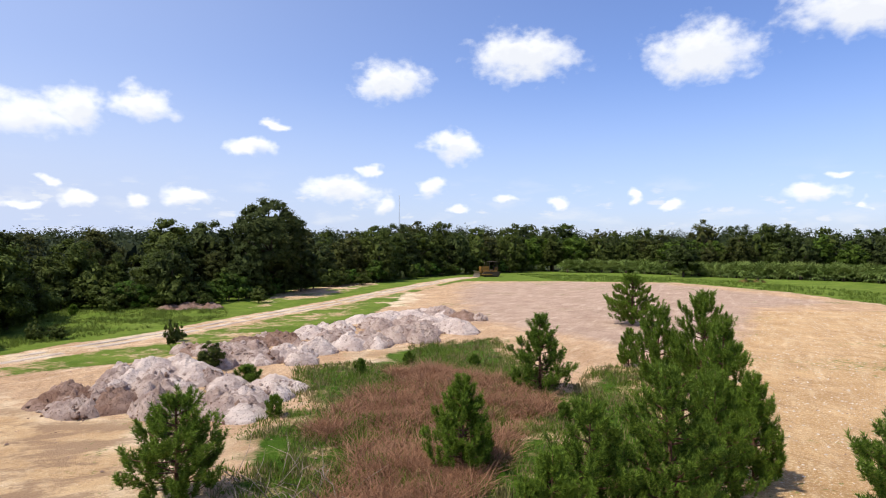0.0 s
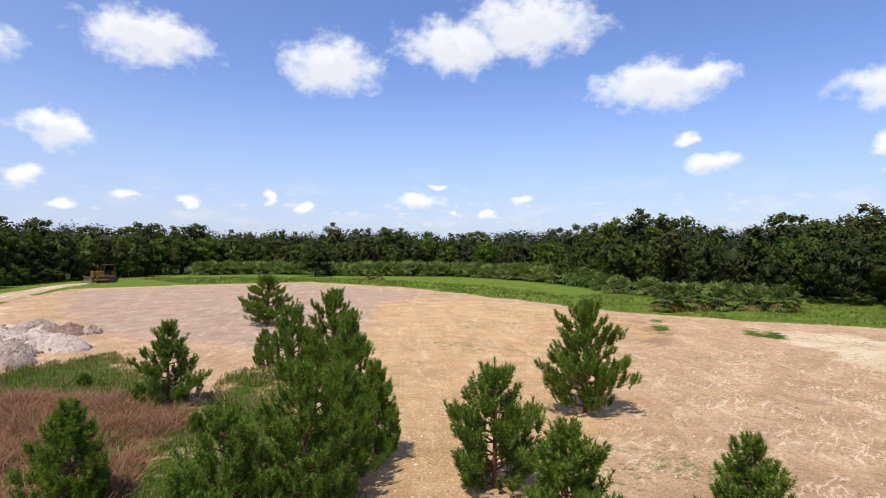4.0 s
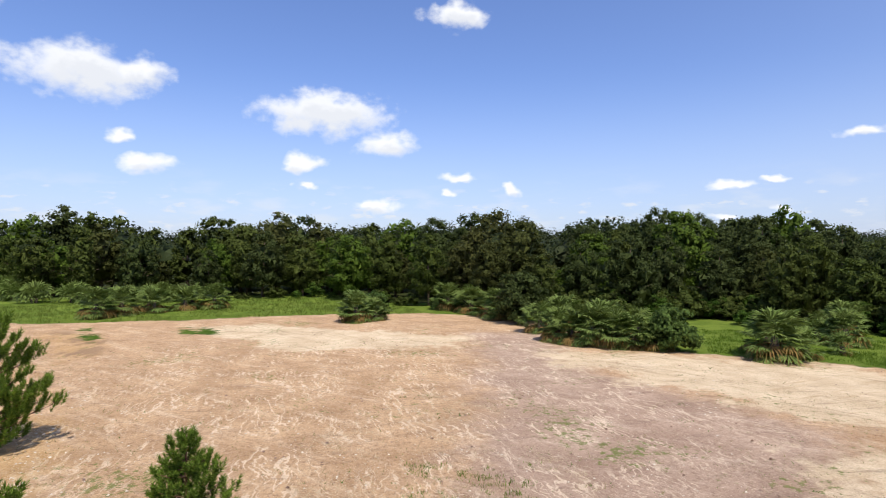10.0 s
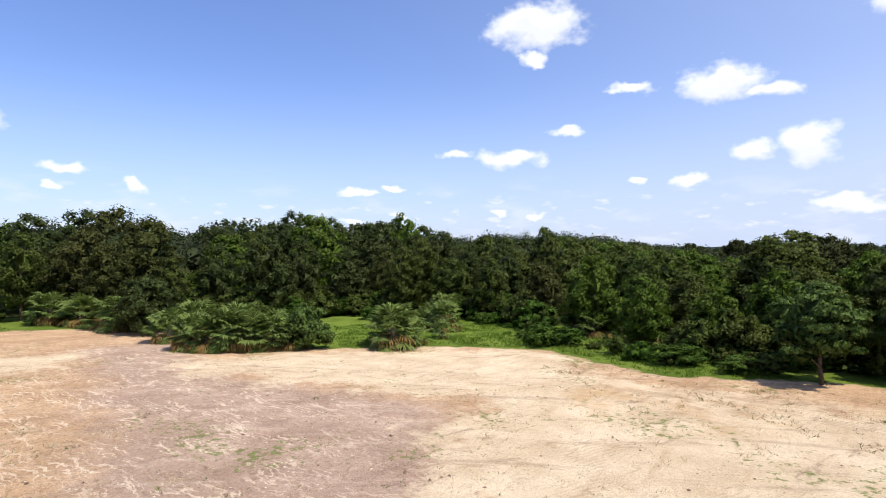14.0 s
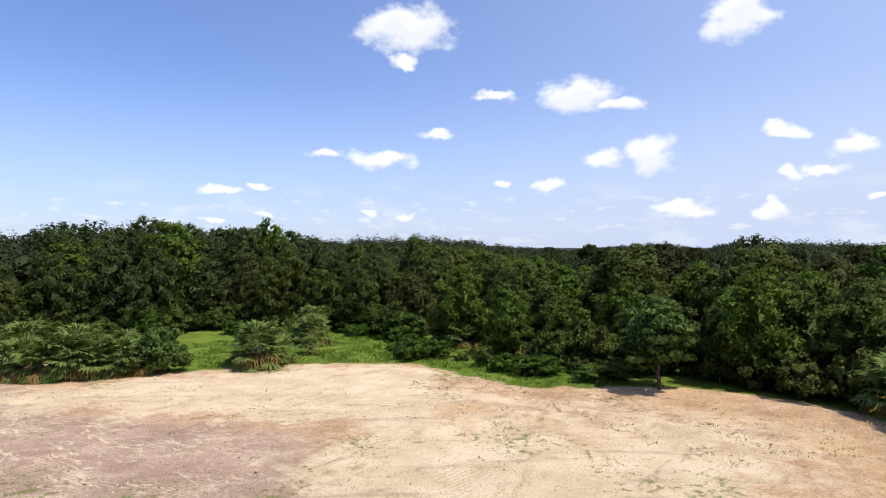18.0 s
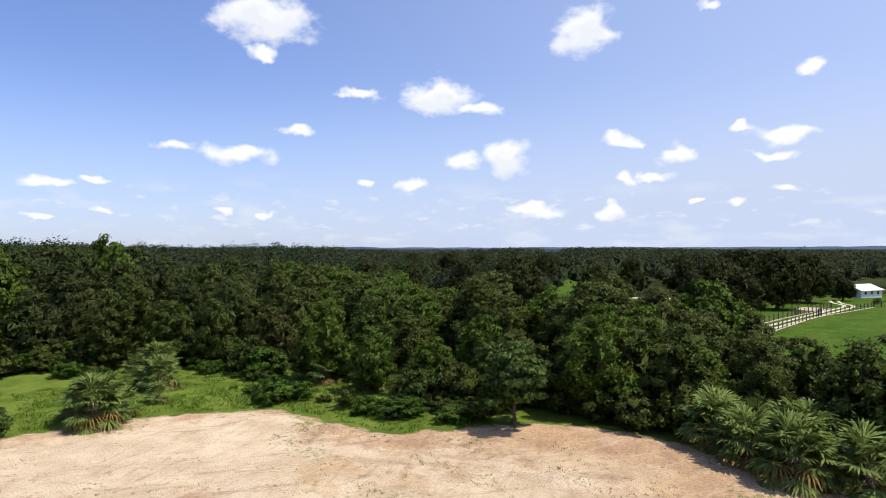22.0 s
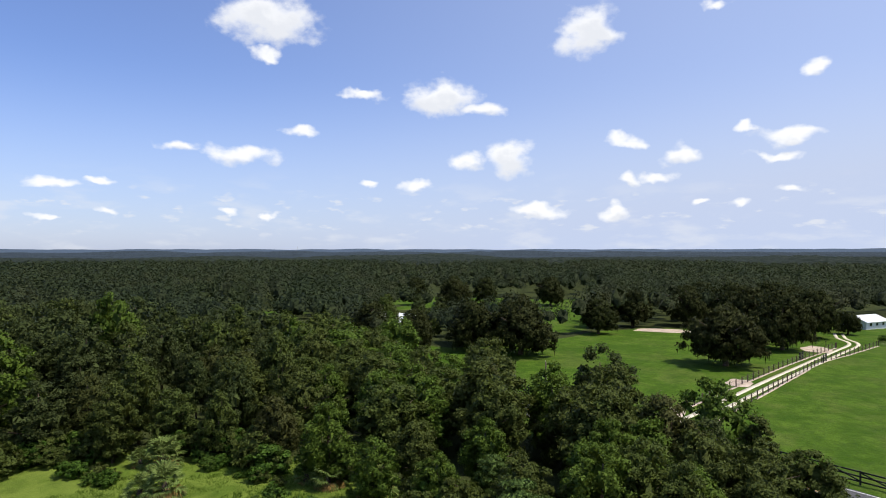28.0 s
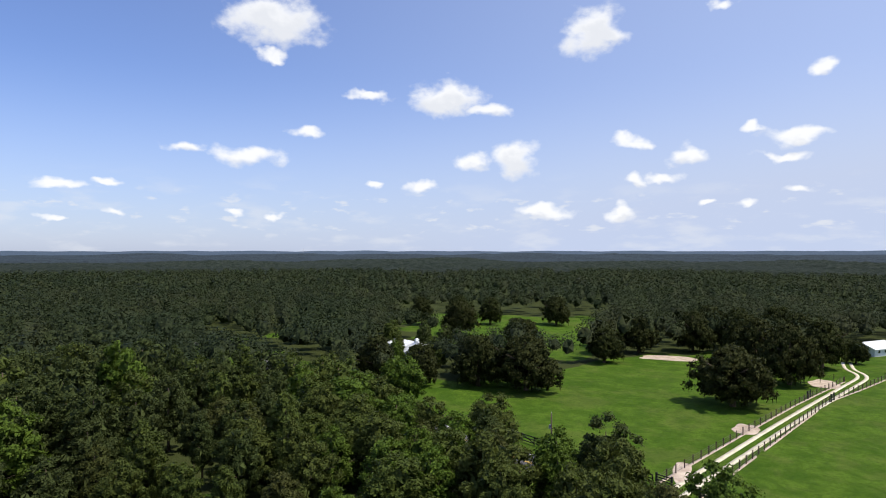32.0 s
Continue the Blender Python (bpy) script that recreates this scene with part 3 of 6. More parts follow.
def part(name, me, parent, label=""):
    """Links a mesh, or a bmesh and its material, as one object under a thing or a part."""
    if isinstance(me, tuple):
        bm, mat = me
        data = bpy.data.meshes.new(name)
        bm.to_mesh(data)
        bm.free()
        data.materials.append(mat)
        me = data
    ob = new(name, me)
    ob.parent = parent
    if label:
        tagged(ob, label)
    return ob


def box(bm, x0, x1, y0, y1, z0, z1, m=None, bevel=0.0):
    geo = bmesh.ops.create_cube(bm, size=1.0)
    vs = geo["verts"]
    for v in vs:
        v.co = Vector((x0 + (v.co.x + 0.5) * (x1 - x0), y0 + (v.co.y + 0.5) * (y1 - y0), z0 + (v.co.z + 0.5) * (z1 - z0)))
    if bevel:
        es = list({e for v in vs for e in v.link_edges})
        r = bmesh.ops.bevel(bm, geom=es, offset=bevel, segments=1, affect="EDGES")
        vs = list({v for f in r["faces"] for v in f.verts} | {v for v in vs if v.is_valid})
    if m is not None:
        bmesh.ops.transform(bm, matrix=m, verts=vs)
    return vs


def tube(points, radii, sides=6):
    """Verts and faces of a tapering tube along points."""
    verts, faces = [], []
    n = len(points)
    for i, (p, r) in enumerate(zip(points, radii)):
        p = Vector(p)
        a = Vector(points[max(i - 1, 0)])
        b = Vector(points[min(i + 1, n - 1)])
        d = (b - a).normalized()
        u = d.orthogonal().normalized()
        w = d.cross(u)
        for k in range(sides):
            t = 2 * math.pi * k / sides
            verts.append(p + (u * math.cos(t) + w * math.sin(t)) * r)
        if i:
            o = (i - 1) * sides
            for k in range(sides):
                k2 = (k + 1) % sides
                faces.append((o + k, o + k2, o + sides + k2, o + sides + k))
    faces.append(tuple(range((n - 1) * sides, n * sides)))
    faces.append(tuple(reversed(range(sides))))
    return verts, faces


def joined(pieces):
    verts, faces = [], []
    for v, f in pieces:
        o = len(verts)
        verts += list(v)
        faces += [tuple(i + o for i in q) for q in f]
    return verts, faces


def unit(v):
    return v / np.maximum(np.linalg.norm(v, axis=-1, keepdims=True), 1e-9)


def limbs(rng, h, z0, w, r0, count=5):
    """The stem of a tree, and its limbs, each as verts and faces."""
    pts = [(0, 0, -0.3), (rng.normal(0, .06) * w * .2, rng.normal(0, .06) * w * .2, z0 * 0.6 + .3), (rng.normal(0, .1), rng.normal(0, .1), (z0 + h) * 0.42), (rng.normal(0, .2), rng.normal(0, .2), h * 0.82)]
    out = [tube(pts, [r0 * 1.25, r0, r0 * 0.7, r0 * 0.2], 6)]
    for i in range(count):
        a = i * 2.4 + rng.uniform(0, .8)
        z = rng.uniform(max(z0 * .7, h * .15), (z0 + h) * 0.45)
        l = w * rng.uniform(0.25, 0.42)
        dx, dy = math.cos(a), math.sin(a)
        up = rng.uniform(0.25, 0.8) * l
        out.append(tube([(0, 0, z), (dx * l * .5, dy * l * .5, z + up * .6), (dx * l, dy * l, z + up)], [r0 * 0.5, r0 * 0.3, r0 * 0.1], 4))
    return out


TEMPLATES = {}


def place(kind, m, label="", category="", group=""):
    """Stands one more thing of a kind at the pose m; the kind is built at its first use."""
    if kind not in TEMPLATES:
        ob = BUILDERS[kind]()
        TEMPLATES[kind] = ob
    else:
        ob = copy_thing(TEMPLATES[kind], m)
    ob.matrix_basis = m
    if label or category or group:
        tagged(ob, label, category, group)
    return ob


ICO = [(0, .526, .851), (0, -.526, .851), (0, .526, -.851), (0, -.526, -.851), (.526, .851, 0), (-.526, .851, 0), (.526, -.851, 0), (-.526, -.851, 0), (.851, 0, .526), (.851, 0, -.526), (-.851, 0, .526), (-.851, 0, -.526)]
ICO_F = [(0, 1, 8), (0, 8, 4), (0, 4, 5), (0, 5, 10), (0, 10, 1), (3, 2, 9), (3, 9, 6), (3, 6, 7), (3, 7, 11), (3, 11, 2), (1, 6, 8), (8, 6, 9), (8, 9, 4), (4, 9, 2), (4, 2, 5), (5, 2, 11), (5, 11, 10), (10, 11, 7), (10, 7, 1), (1, 7, 6)]


def leaf_tris(rng, centres, normals, size, jitter=0.5):
    """Leaf sprays: one slim triangle each, facing roughly along normals."""
    n = len(centres)
    nn = unit(normals + rng.normal(0, jitter, (n, 3)))
    u = unit(np.cross(nn, rng.normal(0, 1, (n, 3))))
    w = np.cross(nn, u)
    s = size * rng.uniform(0.6, 1.4, (n, 1))
    return np.stack([centres + u * s * .62, centres - u * s * .3 + w * s * .36, centres - u * s * .3 - w * s * .36], 1).reshape(-1, 3)


def rounded(centre_of, v, rng, lift=.3, rough=.4):
    """Soft leaf normals: out from the clump, a little upward, unsettled leaf by leaf."""
    n = len(v) // 3
    q = unit(unit(v - centre_of) + np.array([0, 0, lift]) + np.repeat(rng.normal(0, rough, (n, 3)), 3, 0))
    t = v.reshape(-1, 3, 3)
    g = np.cross(t[:, 1] - t[:, 0], t[:, 2] - t[:, 0])
    flip = (g * q[::3]).sum(1) < 0
    t[flip] = t[flip][:, ::-1]
    return t.reshape(-1, 3), q


def foliage(rng, h, w, z0, clumps, per, leaf, top=.8, bulge=1.0, clump_r=.2, flat=.75, jitter=.5, core=.5, subs=4):
    """A crown of several boughs, each a dome of leafy clumps: a torn heart, broad inner sprays and small outer leaves."""
    heart = np.array(ICO)[np.array(ICO_F)]
    vs, ns = [], []
    up = np.array([0, 0, .3])

    def lump(c, cr, scale, d):
        v = heart * cr * core * scale * rng.uniform(.8, 1.1, (20, 1, 1)) + rng.normal(0, cr * .08, (20, 3, 3)) + c
        bits = [v.reshape(-1, 3)]
        for count, lo, hi, size in ((per // 2, .50, .86, leaf * 1.3), (per // 2, .66, 1.08, leaf * .85)):
            q = unit(rng.normal(0, 1, (count, 3)) + d * .8 + up)
            p = c + q * cr * rng.uniform(lo, hi, (count, 1)) * scale
            bits.append(leaf_tris(rng, p, q + d * .3 + up, size, jitter + .25))
        v, n = rounded(c - d * (cr * .8 + w * .08), np.concatenate(bits), rng, .12, .52)
        vs.append(v)
        ns.append(n)

    def dome(cx, cy, lo, hi, wide, count, small):
        zc, hz = (lo + hi) / 2, (hi - lo) / 2
        for t in (.3, .62):
            k = (.40 if subs else .6) * (1 - (1 - top) * t)
            v = heart * np.array([wide / 2 * k, wide / 2 * k, hz * .32]) * rng.uniform(.75, 1.1, (20, 3, 1)) + rng.normal(0, w * .015, (20, 3, 3)) + np.array([cx, cy, lo + (hi - lo) * t])
            v, n = rounded(np.array([cx, cy, zc]), v.reshape(-1, 3), rng)
            vs.append(v)
            ns.append(n)
        golden = rng.uniform(0, 6.28)
        for k in range(count):
            dz = 1 - 1.84 * (k + .5) / count
            a = golden + k * 2.39996 + rng.normal(0, .25)
            dr = math.sqrt(max(0, 1 - dz * dz))
            d = np.array([dr * math.cos(a), dr * math.sin(a), dz])
            r = rng.uniform(.64, .88)
            span = (wide / 2) * (1 - (1 - top) * (dz + 1) / 2) * (1.0 if dz > 0 else bulge)
            cr = clump_r * w * rng.uniform(.55, 1.2) * small
            c = np.array([cx + d[0] * span * r, cy + d[1] * span * r, zc + dz * hz * min(r, .80)])
            c[2] = max(c[2], cr * flat * .6)
            lump(c, cr, np.array([1, 1, flat]), d)

    main = int(clumps * (.46 if subs else 1))
    dome(0, 0, z0, h, w * (.80 if subs else 1.0), main, 1.0)
    off = rng.uniform(0, 6.28)
    for i in range(subs):
        a = off + 6.283 * i / subs + rng.normal(0, .3)
        out = w * rng.uniform(.20, .29)
        hi = z0 + (h - z0) * rng.uniform(.52, .93)
        dome(math.cos(a) * out, math.sin(a) * out, z0 * rng.uniform(.6, 1.6), hi, w * rng.uniform(.42, .56), (clumps - main) // subs, .92)
    v, n = np.concatenate(vs), np.concatenate(ns)
    v[:, 2] *= h / v[:, 2].max()
    return v, np.arange(len(v)).reshape(-1, 3), n


def make_tree(name, seed, h, w, z0, clumps, per, leaf, mat, top=0.8, r0=0.2, bulge=1.0, clump_r=0.2, moss=0, jitter=0.5, flat=0.75, bark="bark", core=.5, subs=4):
    rng = np.random.default_rng(seed)
    root = new(name)
    wood = limbs(rng, h, z0, w, r0)
    if name in ("live_oak", "tall_tree", "mimosa_tree"):
        for i, (v, f) in enumerate(wood):
            part("limb" if i else "trunk", mesh_from("limb" if i else "trunk", v, f, M[bark], True), root)
    else:
        v, f = joined(wood)
        part("trunk", mesh_from("trunk", v, f, M[bark], True), root)
    v, f, n = foliage(rng, h, w, z0, clumps, per, leaf, top, bulge, clump_r, flat, jitter, core, subs)
    if moss:
        base = v[rng.integers(0, len(v), moss)] * np.array([.97, .97, 1])
        base = base[base[:, 2] < h * .62]
        k = len(base)
        a = rng.uniform(0, 6.28, k)
        dx = np.stack([np.cos(a), np.sin(a), 0 * a], 1) * .14
        dz = np.stack([0 * a, 0 * a, -rng.uniform(.5, 1.4, k)], 1)
        mv = np.stack([base - dx, base + dx, base + dz], 1).reshape(-1, 3)
        f = np.concatenate([f, np.arange(3 * k).reshape(-1, 3) + len(v)])
        v = np.concatenate([v, mv])
        n = np.concatenate([n, unit(mv * np.array([1, 1, 0]) + np.array([0, 0, .1]))])
    part("crown", mesh_from("crown", v, f, M[mat], normals=n), root)
    return root


def make_pine(seed, h, w, whorls=9, tuft=0.44, dense=1.15):
    """A young pine: straight stem, whorls of rising branches, bottle-brush shoots."""
    rng = np.random.default_rng(seed)
    root = new("pine_tree")
    pieces = [tube([(0, 0, -0.2), (0.02, 0.01, h * .35), (0.0, 0.03, h * .7), (0, 0, h * .97)], [h * .022, h * .017, h * .010, .008], 7)]
    shoots = [(np.array([0, 0, h * .93]), np.array([0.03, 0.02, 1.0]), 1.15)]
    for i in range(whorls):
        t = (i + 0.35) / whorls
        z = h * (0.03 + 0.90 * t) + rng.normal(0, h * .012)
        n = int(rng.integers(4, 7))
        # widest about a third of the way up, tapering to the tip
        span = (w / 2) * (0.86 + 0.29 * min(t / 0.3, 1)) * (1 - max(t - 0.25, 0) / 0.80) ** 0.85
        off = rng.uniform(0, 6.28)
        for k in range(n):
            a = off + 6.283 * k / n + rng.normal(0, .25)
            l = max(span * rng.uniform(0.62, 1.18), 0.18)
            up = l * rng.uniform(0.25, 0.6) * (0.55 + 0.9 * t)
            d = np.array([math.cos(a), math.sin(a), 0])
            p0 = np.array([0, 0, z])
            p1 = p0 + d * l * .55 + np.array([0, 0, up * .35])
            p2 = p0 + d * l + np.array([0, 0, up])
            pieces.append(tube([p0, p1, p2], [h * .0065 + .006, h * .004 + .005, .005], 4))
            tip = unit(p2 - p1 + np.array([0, 0, l * .35]))
            shoots.append((p2, tip, 1.0))
            m = max(3, int(l / 0.15 * dense))
            for j in range(m):
                s = rng.uniform(0.28, 0.98)
                q = p0 + (p1 - p0) * min(s / .55, 1) + (p2 - p1) * max(0, (s - .55) / .45)
                side = np.array([-d[1], d[0], 0]) * rng.choice([-1, 1]) * rng.uniform(.4, 1.0)
                dr = unit(d * .7 + side + np.array([0, 0, rng.uniform(.3, 1.0)]))
                ln = l * rng.uniform(.10, .30)
                e = q + dr * ln
                if ln > 0.25:
                    pieces.append(tube([q, e], [.006, .004], 3))
                shoots.append((e, unit(dr + np.array([0, 0, .5])), rng.uniform(.7, 1.0)))
    v, f = joined(pieces)
    part("trunk", mesh_from("trunk", v, f, M["pine_bark"], True), root)
    vs = []
    per = 62
    for p, d, s in shoots:
        ln = tuft * s * rng.uniform(.75, 1.25)
        d = unit(d * .9 + np.array([0, 0, .45]))
        t = rng.uniform(-.7, .45, per)
        base = p + d * (t[:, None] * ln)
        rad = unit(np.cross(d, rng.normal(0, 1, (per, 3))))
        nd = unit(rad * .9 + d * (rng.uniform(.25, .95, (per, 1)) + np.maximum(t, 0)[:, None] * 1.7))
        nl = rng.uniform(.13, .22, (per, 1))
        tipv = base + nd * nl
        wd = unit(np.cross(nd, rng.normal(0, 1, (per, 3)))) * 0.015
        vs.append(np.stack([base - wd, base + wd, tipv], 1).reshape(-1, 3))
    v = np.concatenate(vs)
    part("needles", mesh_from("needles", v, np.arange(len(v)).reshape(-1, 3), M["needle"]), root)
    return root


def frond_mesh(seed, length, fan, mat, el, leaflets=20, droop=0.26):
    """One palm leaf along +x, rising at el degrees: arched stalk, pleated blade, tips hanging by their weight."""
    rng = np.random.default_rng(seed)

    def away(e):
        return np.array([math.cos(radians(e)), 0, math.sin(radians(e))])

    p1 = away(el) * length * .5
    hub = p1 + away(el - 9) * length * .5
    v, f = tube([(0, 0, 0), p1, hub], [.024, .018, .011], 4)
    verts, faces = [tuple(q) for q in v], list(f)
    fw, sd = away(el - 20), np.array([0, 1.0, 0])
    nm = np.cross(fw, sd)
    for k in range(leaflets):
        t = -1 + 2 * (k + .5) / leaflets
        a = t * 1.55 + rng.normal(0, .06)
        ln = fan * (1 - .22 * abs(t)) * rng.uniform(.85, 1.1)
        d = fw * math.cos(a) + sd * math.sin(a)
        s = (sd * math.cos(a) - fw * math.sin(a)) * fan * .040
        fold = nm * .03 * (.5 if k % 2 else -.5)
        mid = hub + d * ln * .55 - np.array([0, 0, .08 * ln])
        end = hub + d * ln * .86 - np.array([0, 0, droop * ln * rng.uniform(.7, 1.25)])
        o = len(verts)
        verts += [tuple(hub), tuple(mid - s + fold), tuple(mid + s - fold), tuple(end)]
        faces += [(o, o + 1, o + 2), (o + 1, o + 3, o + 2)]
    verts = np.array(verts)
    out = []
    for q in faces:
        g = np.cross(verts[q[1]] - verts[q[0]], verts[q[2]] - verts[q[0]])
        out.append(q if g[2] + .3 * g[0] > 0 or len(q) > 3 else tuple(reversed(q)))
    side = unit(verts - np.array([0, 0, -.4]))
    return mesh_from("frond", verts, out, M[mat], normals=unit(side * .55 + np.array([0, 0, .6]) + rng.normal(0, .42, verts.shape)))


FRONDS = {}


def make_palm(seed, fronds, length, fan, trunk=0.4, dead=3):
    rng = np.random.default_rng(seed)
    root = new("sabal_palm")
    v, f = tube([(0, 0, -.2), (0, 0, trunk * .6), (0, 0, trunk + .15)], [.24, .22, .12], 8)
    part("trunk", mesh_from("trunk", v, f, M["bark"], True), root)
    key = (length, fan)
    if key not in FRONDS:
        FRONDS[key] = ([frond_mesh(i, length, fan, "palm_leaf", 76 - 17 * i) for i in range(6)], [frond_mesh(9 + i, length * .8, fan * .85, "dead_frond", -4 - 30 * i, 11, .5) for i in range(2)])
    live, dry = FRONDS[key]
    for i in range(fronds):
        t = i / fronds
        k = rng.uniform(.72, 1.1) * (1.08 - .22 * t)
        ob = part("frond", live[min(5, int(t * 5.4))], root)
        ob.matrix_basis = pose(0, 0, trunk * (1 - .8 * t), rng.normal(0, 7), rng.normal(0, 12), i * 137.5 + rng.normal(0, 12)) @ Matrix.Diagonal((k, k, k, 1))
    for i in range(dead):
        ob = part("frond", dry[i % 2], root, "dead yellow-brown hanging frond" if i == 0 else "")
        ob.matrix_basis = pose(0, 0, trunk * .85, rng.normal(0, 10), rng.normal(0, 8), i * 137 + rng.uniform(0, 60))
    return root


def make_hedge_palm(seed):
    """A palm of the far hedge: all fronds in one crown."""
    rng = np.random.default_rng(seed)
    root = new("sabal_palm")
    v, f = tube([(0, 0, -.2), (0, 0, .5)], [.2, .12], 6)
    part("trunk", mesh_from("trunk", v, f, M["bark"], True), root)
    vs, ds = [], []
    for i in range(20):
        el = radians(85 - 85 * i / 20 + rng.normal(0, 7))
        az = radians(i * 137.5)
        d = np.array([math.cos(az) * math.cos(el), math.sin(az) * math.cos(el), math.sin(el)])
        hub = d * 1.25 + np.array([0, 0, .4])
        u = unit(np.cross(d, np.array([0, 0, 1.0]) + rng.normal(0, .2, 3)))
        for k in range(9):
            a = -2.0 + 4.0 * k / 8
            q = d * math.cos(a) + u * math.sin(a)
            s = np.cross(q, unit(np.cross(d, u))) * .09
            m = hub + q * .55
            e = hub + q * 1.05 - np.array([0, 0, rng.uniform(.15, .45)])
            vs += [hub, m - s, e, m + s]
    t = np.array(vs).reshape(-1, 4, 3)
    flip = np.cross(t[:, 1] - t[:, 0], t[:, 2] - t[:, 0])[:, 2] < 0
    t[flip] = t[flip][:, ::-1]
    v = t.reshape(-1, 3)
    nm = unit(unit(v - np.array([0, 0, .2])) * .6 + np.array([0, 0, .5]) + rng.normal(0, .25, v.shape))
    part("crown", mesh_from("crown", v, np.arange(len(v)).reshape(-1, 4), M["palm_leaf"], normals=nm), root)
    return root


WOOD = {  # seed, height, width, foot, leaf size, leaf material, top, clump size, boughs
    "tree_a": (1, 10, 7.8, .5, .25, "oak_leaf", .75, .135, 4), "tree_b": (2, 11, 6.8, .6, .25, "oak_leaf", .58, .14, 3),
    "tree_c": (3, 10, 7.6, .4, .23, "dark_leaf", .8, .13, 5), "tree_d": (4, 9, 7.2, .3, .27, "bright_leaf", .7, .14, 4),
    "tree_e": (5, 10, 5.4, .4, .23, "oak_leaf", .42, .155, 3), "tree_f": (6, 9, 7.8, .1, .25, "oak_leaf", .85, .135, 5),
    "tree_g": (15, 12, 6.0, 2.0, .24, "dark_leaf", .7, .145, 3), "tree_h": (16, 10, 7.4, .4, .24, "olive_leaf", .66, .135, 4)}


def wood_kind(key, far):
    seed, h, w, z0, leaf, mat, top, cr, subs = WOOD[key]
    if far:
        return make_tree("broadleaf_tree", seed + 60, h, w, z0, 46, 48, leaf * 1.4, mat, top + .1, clump_r=cr * 1.15, subs=2)
    return make_tree("broadleaf_tree", seed, h, w, z0, 64, 96, leaf, mat, top, clump_r=cr, subs=subs)


BUILDERS = {
    **{k: functools.partial(wood_kind, k, False) for k in WOOD}, **{k + "_far": functools.partial(wood_kind, k, True) for k in WOOD},
    "live_oak": lambda: make_tree("live_oak", 7, 11.5, 17, .3, 150, 60, .42, "live_oak_leaf", .72, .55, 1.08, .085, 700, subs=5),
    "live_oak_b": lambda: make_tree("live_oak", 8, 11, 13, .3, 110, 60, .40, "live_oak_leaf", .66, .5, 1.08, .10, 500, subs=4),
    "big_tree": lambda: make_tree("tall_tree", 9, 15.7, 14, .5, 150, 110, .28, "dark_leaf", .96, .5, .85, .085, subs=0),
    "shrub": lambda: make_tree("shrub", 10, 3, 3.2, .1, 22, 50, .20, "oak_leaf", .8, .06, 1.1, .19, subs=3),
    "bright_shrub": lambda: make_tree("shrub", 11, 3, 3.4, .1, 22, 50, .21, "weed_leaf", .8, .06, 1.1, .19, subs=3),
    "round_bush": lambda: make_tree("shrub", 12, 5.6, 6.6, .1, 64, 80, .22, "dark_leaf", .72, .12, 1.1, .15, subs=4),
    "mimosa": lambda: make_tree("mimosa_tree", 13, 6.1, 5.6, 1.2, 60, 90, .24, "mimosa_leaf", .72, .12, 1.15, .14, 0, .35, .35, subs=4),
    "leafy_shrub": lambda: make_tree("shrub", 14, 3.8, 4.4, .1, 46, 80, .19, "mimosa_leaf", .85, .07, 1.1, .18, subs=3),
    "pine_a": lambda: make_pine(21, 5, 3.6, 14),
    "pine_b": lambda: make_pine(22, 4, 3.1, 12),
    "pine_c": lambda: make_pine(23, 3.5, 2.6, 12),
    "pine_d": lambda: make_pine(24, 4.6, 3.0, 13),
    "seedling": lambda: make_pine(25, 1.2, 1.1, 5, .26),
    "palm_a": lambda: make_palm(31, 54, .95, 1.02, .95, 18),
    "palm_b": lambda: make_palm(32, 44, .95, 1.02, .7, 14),
    "palm_c": lambda: make_palm(33, 34, .75, .78, .45, 4),
    "hedge_a": lambda: make_hedge_palm(41),
    "hedge_b": lambda: make_hedge_palm(42),
}

# ---- lie of the land ----


def sstep(lo, hi, v):
    t = np.clip((np.asarray(v, float) - lo) / (hi - lo), 0, 1)
    return t * t * (3 - 2 * t)


def land(x, y):
    """Height of the ground: a level pad that falls off to the south and far out to a wide valley."""
    x, y = np.asarray(x, float), np.asarray(y, float)
    r = np.hypot(x, y)
    z = -2.0 * sstep(36, 66, -y) * sstep(-140, -60, -np.abs(x))
    z = z - 2.0 * sstep(110, 330, r) - 7.0 * sstep(400, 1500, r)
    return z


def lz(x, y):
    return float(land(x, y))


def on(x, y, turn=0.0, s=1.0, sink=0.0, sz=None):
    k = s if sz is None else sz
    return pose(x, y, lz(x, y) - sink, 0, 0, turn) @ Matrix.Diagonal((s, s, k, 1))


def inside(poly, x, y):
    """Signed depth inside a polygon, metres; negative outside."""
    x, y = np.asarray(x, float), np.asarray(y, float)
    hit = np.zeros(x.shape, bool)
    dist = np.full(x.shape, 1e9)
    n = len(poly)
    for i in range(n):
        (ax, ay), (bx, by) = poly[i], poly[(i + 1) % n]
        dx, dy = bx - ax, by - ay
        t = np.clip(((x - ax) * dx + (y - ay) * dy) / (dx * dx + dy * dy), 0, 1)
        dist = np.minimum(dist, np.hypot(x - ax - t * dx, y - ay - t * dy))
        if ay != by:
            cut = ((ay > y) != (by > y)) & (x < ax + (y - ay) * dx / dy)
            hit ^= cut
    return np.where(hit, dist, -dist)


def off_line(line, x, y):
    x, y = np.asarray(x, float), np.asarray(y, float)
    dist = np.full(x.shape, 1e9)
    for (ax, ay), (bx, by) in zip(line[:-1], line[1:]):
        dx, dy = bx - ax, by - ay
        t = np.clip(((x - ax) * dx + (y - ay) * dy) / (dx * dx + dy * dy), 0, 1)
        dist = np.minimum(dist, np.hypot(x - ax - t * dx, y - ay - t * dy))
    return dist


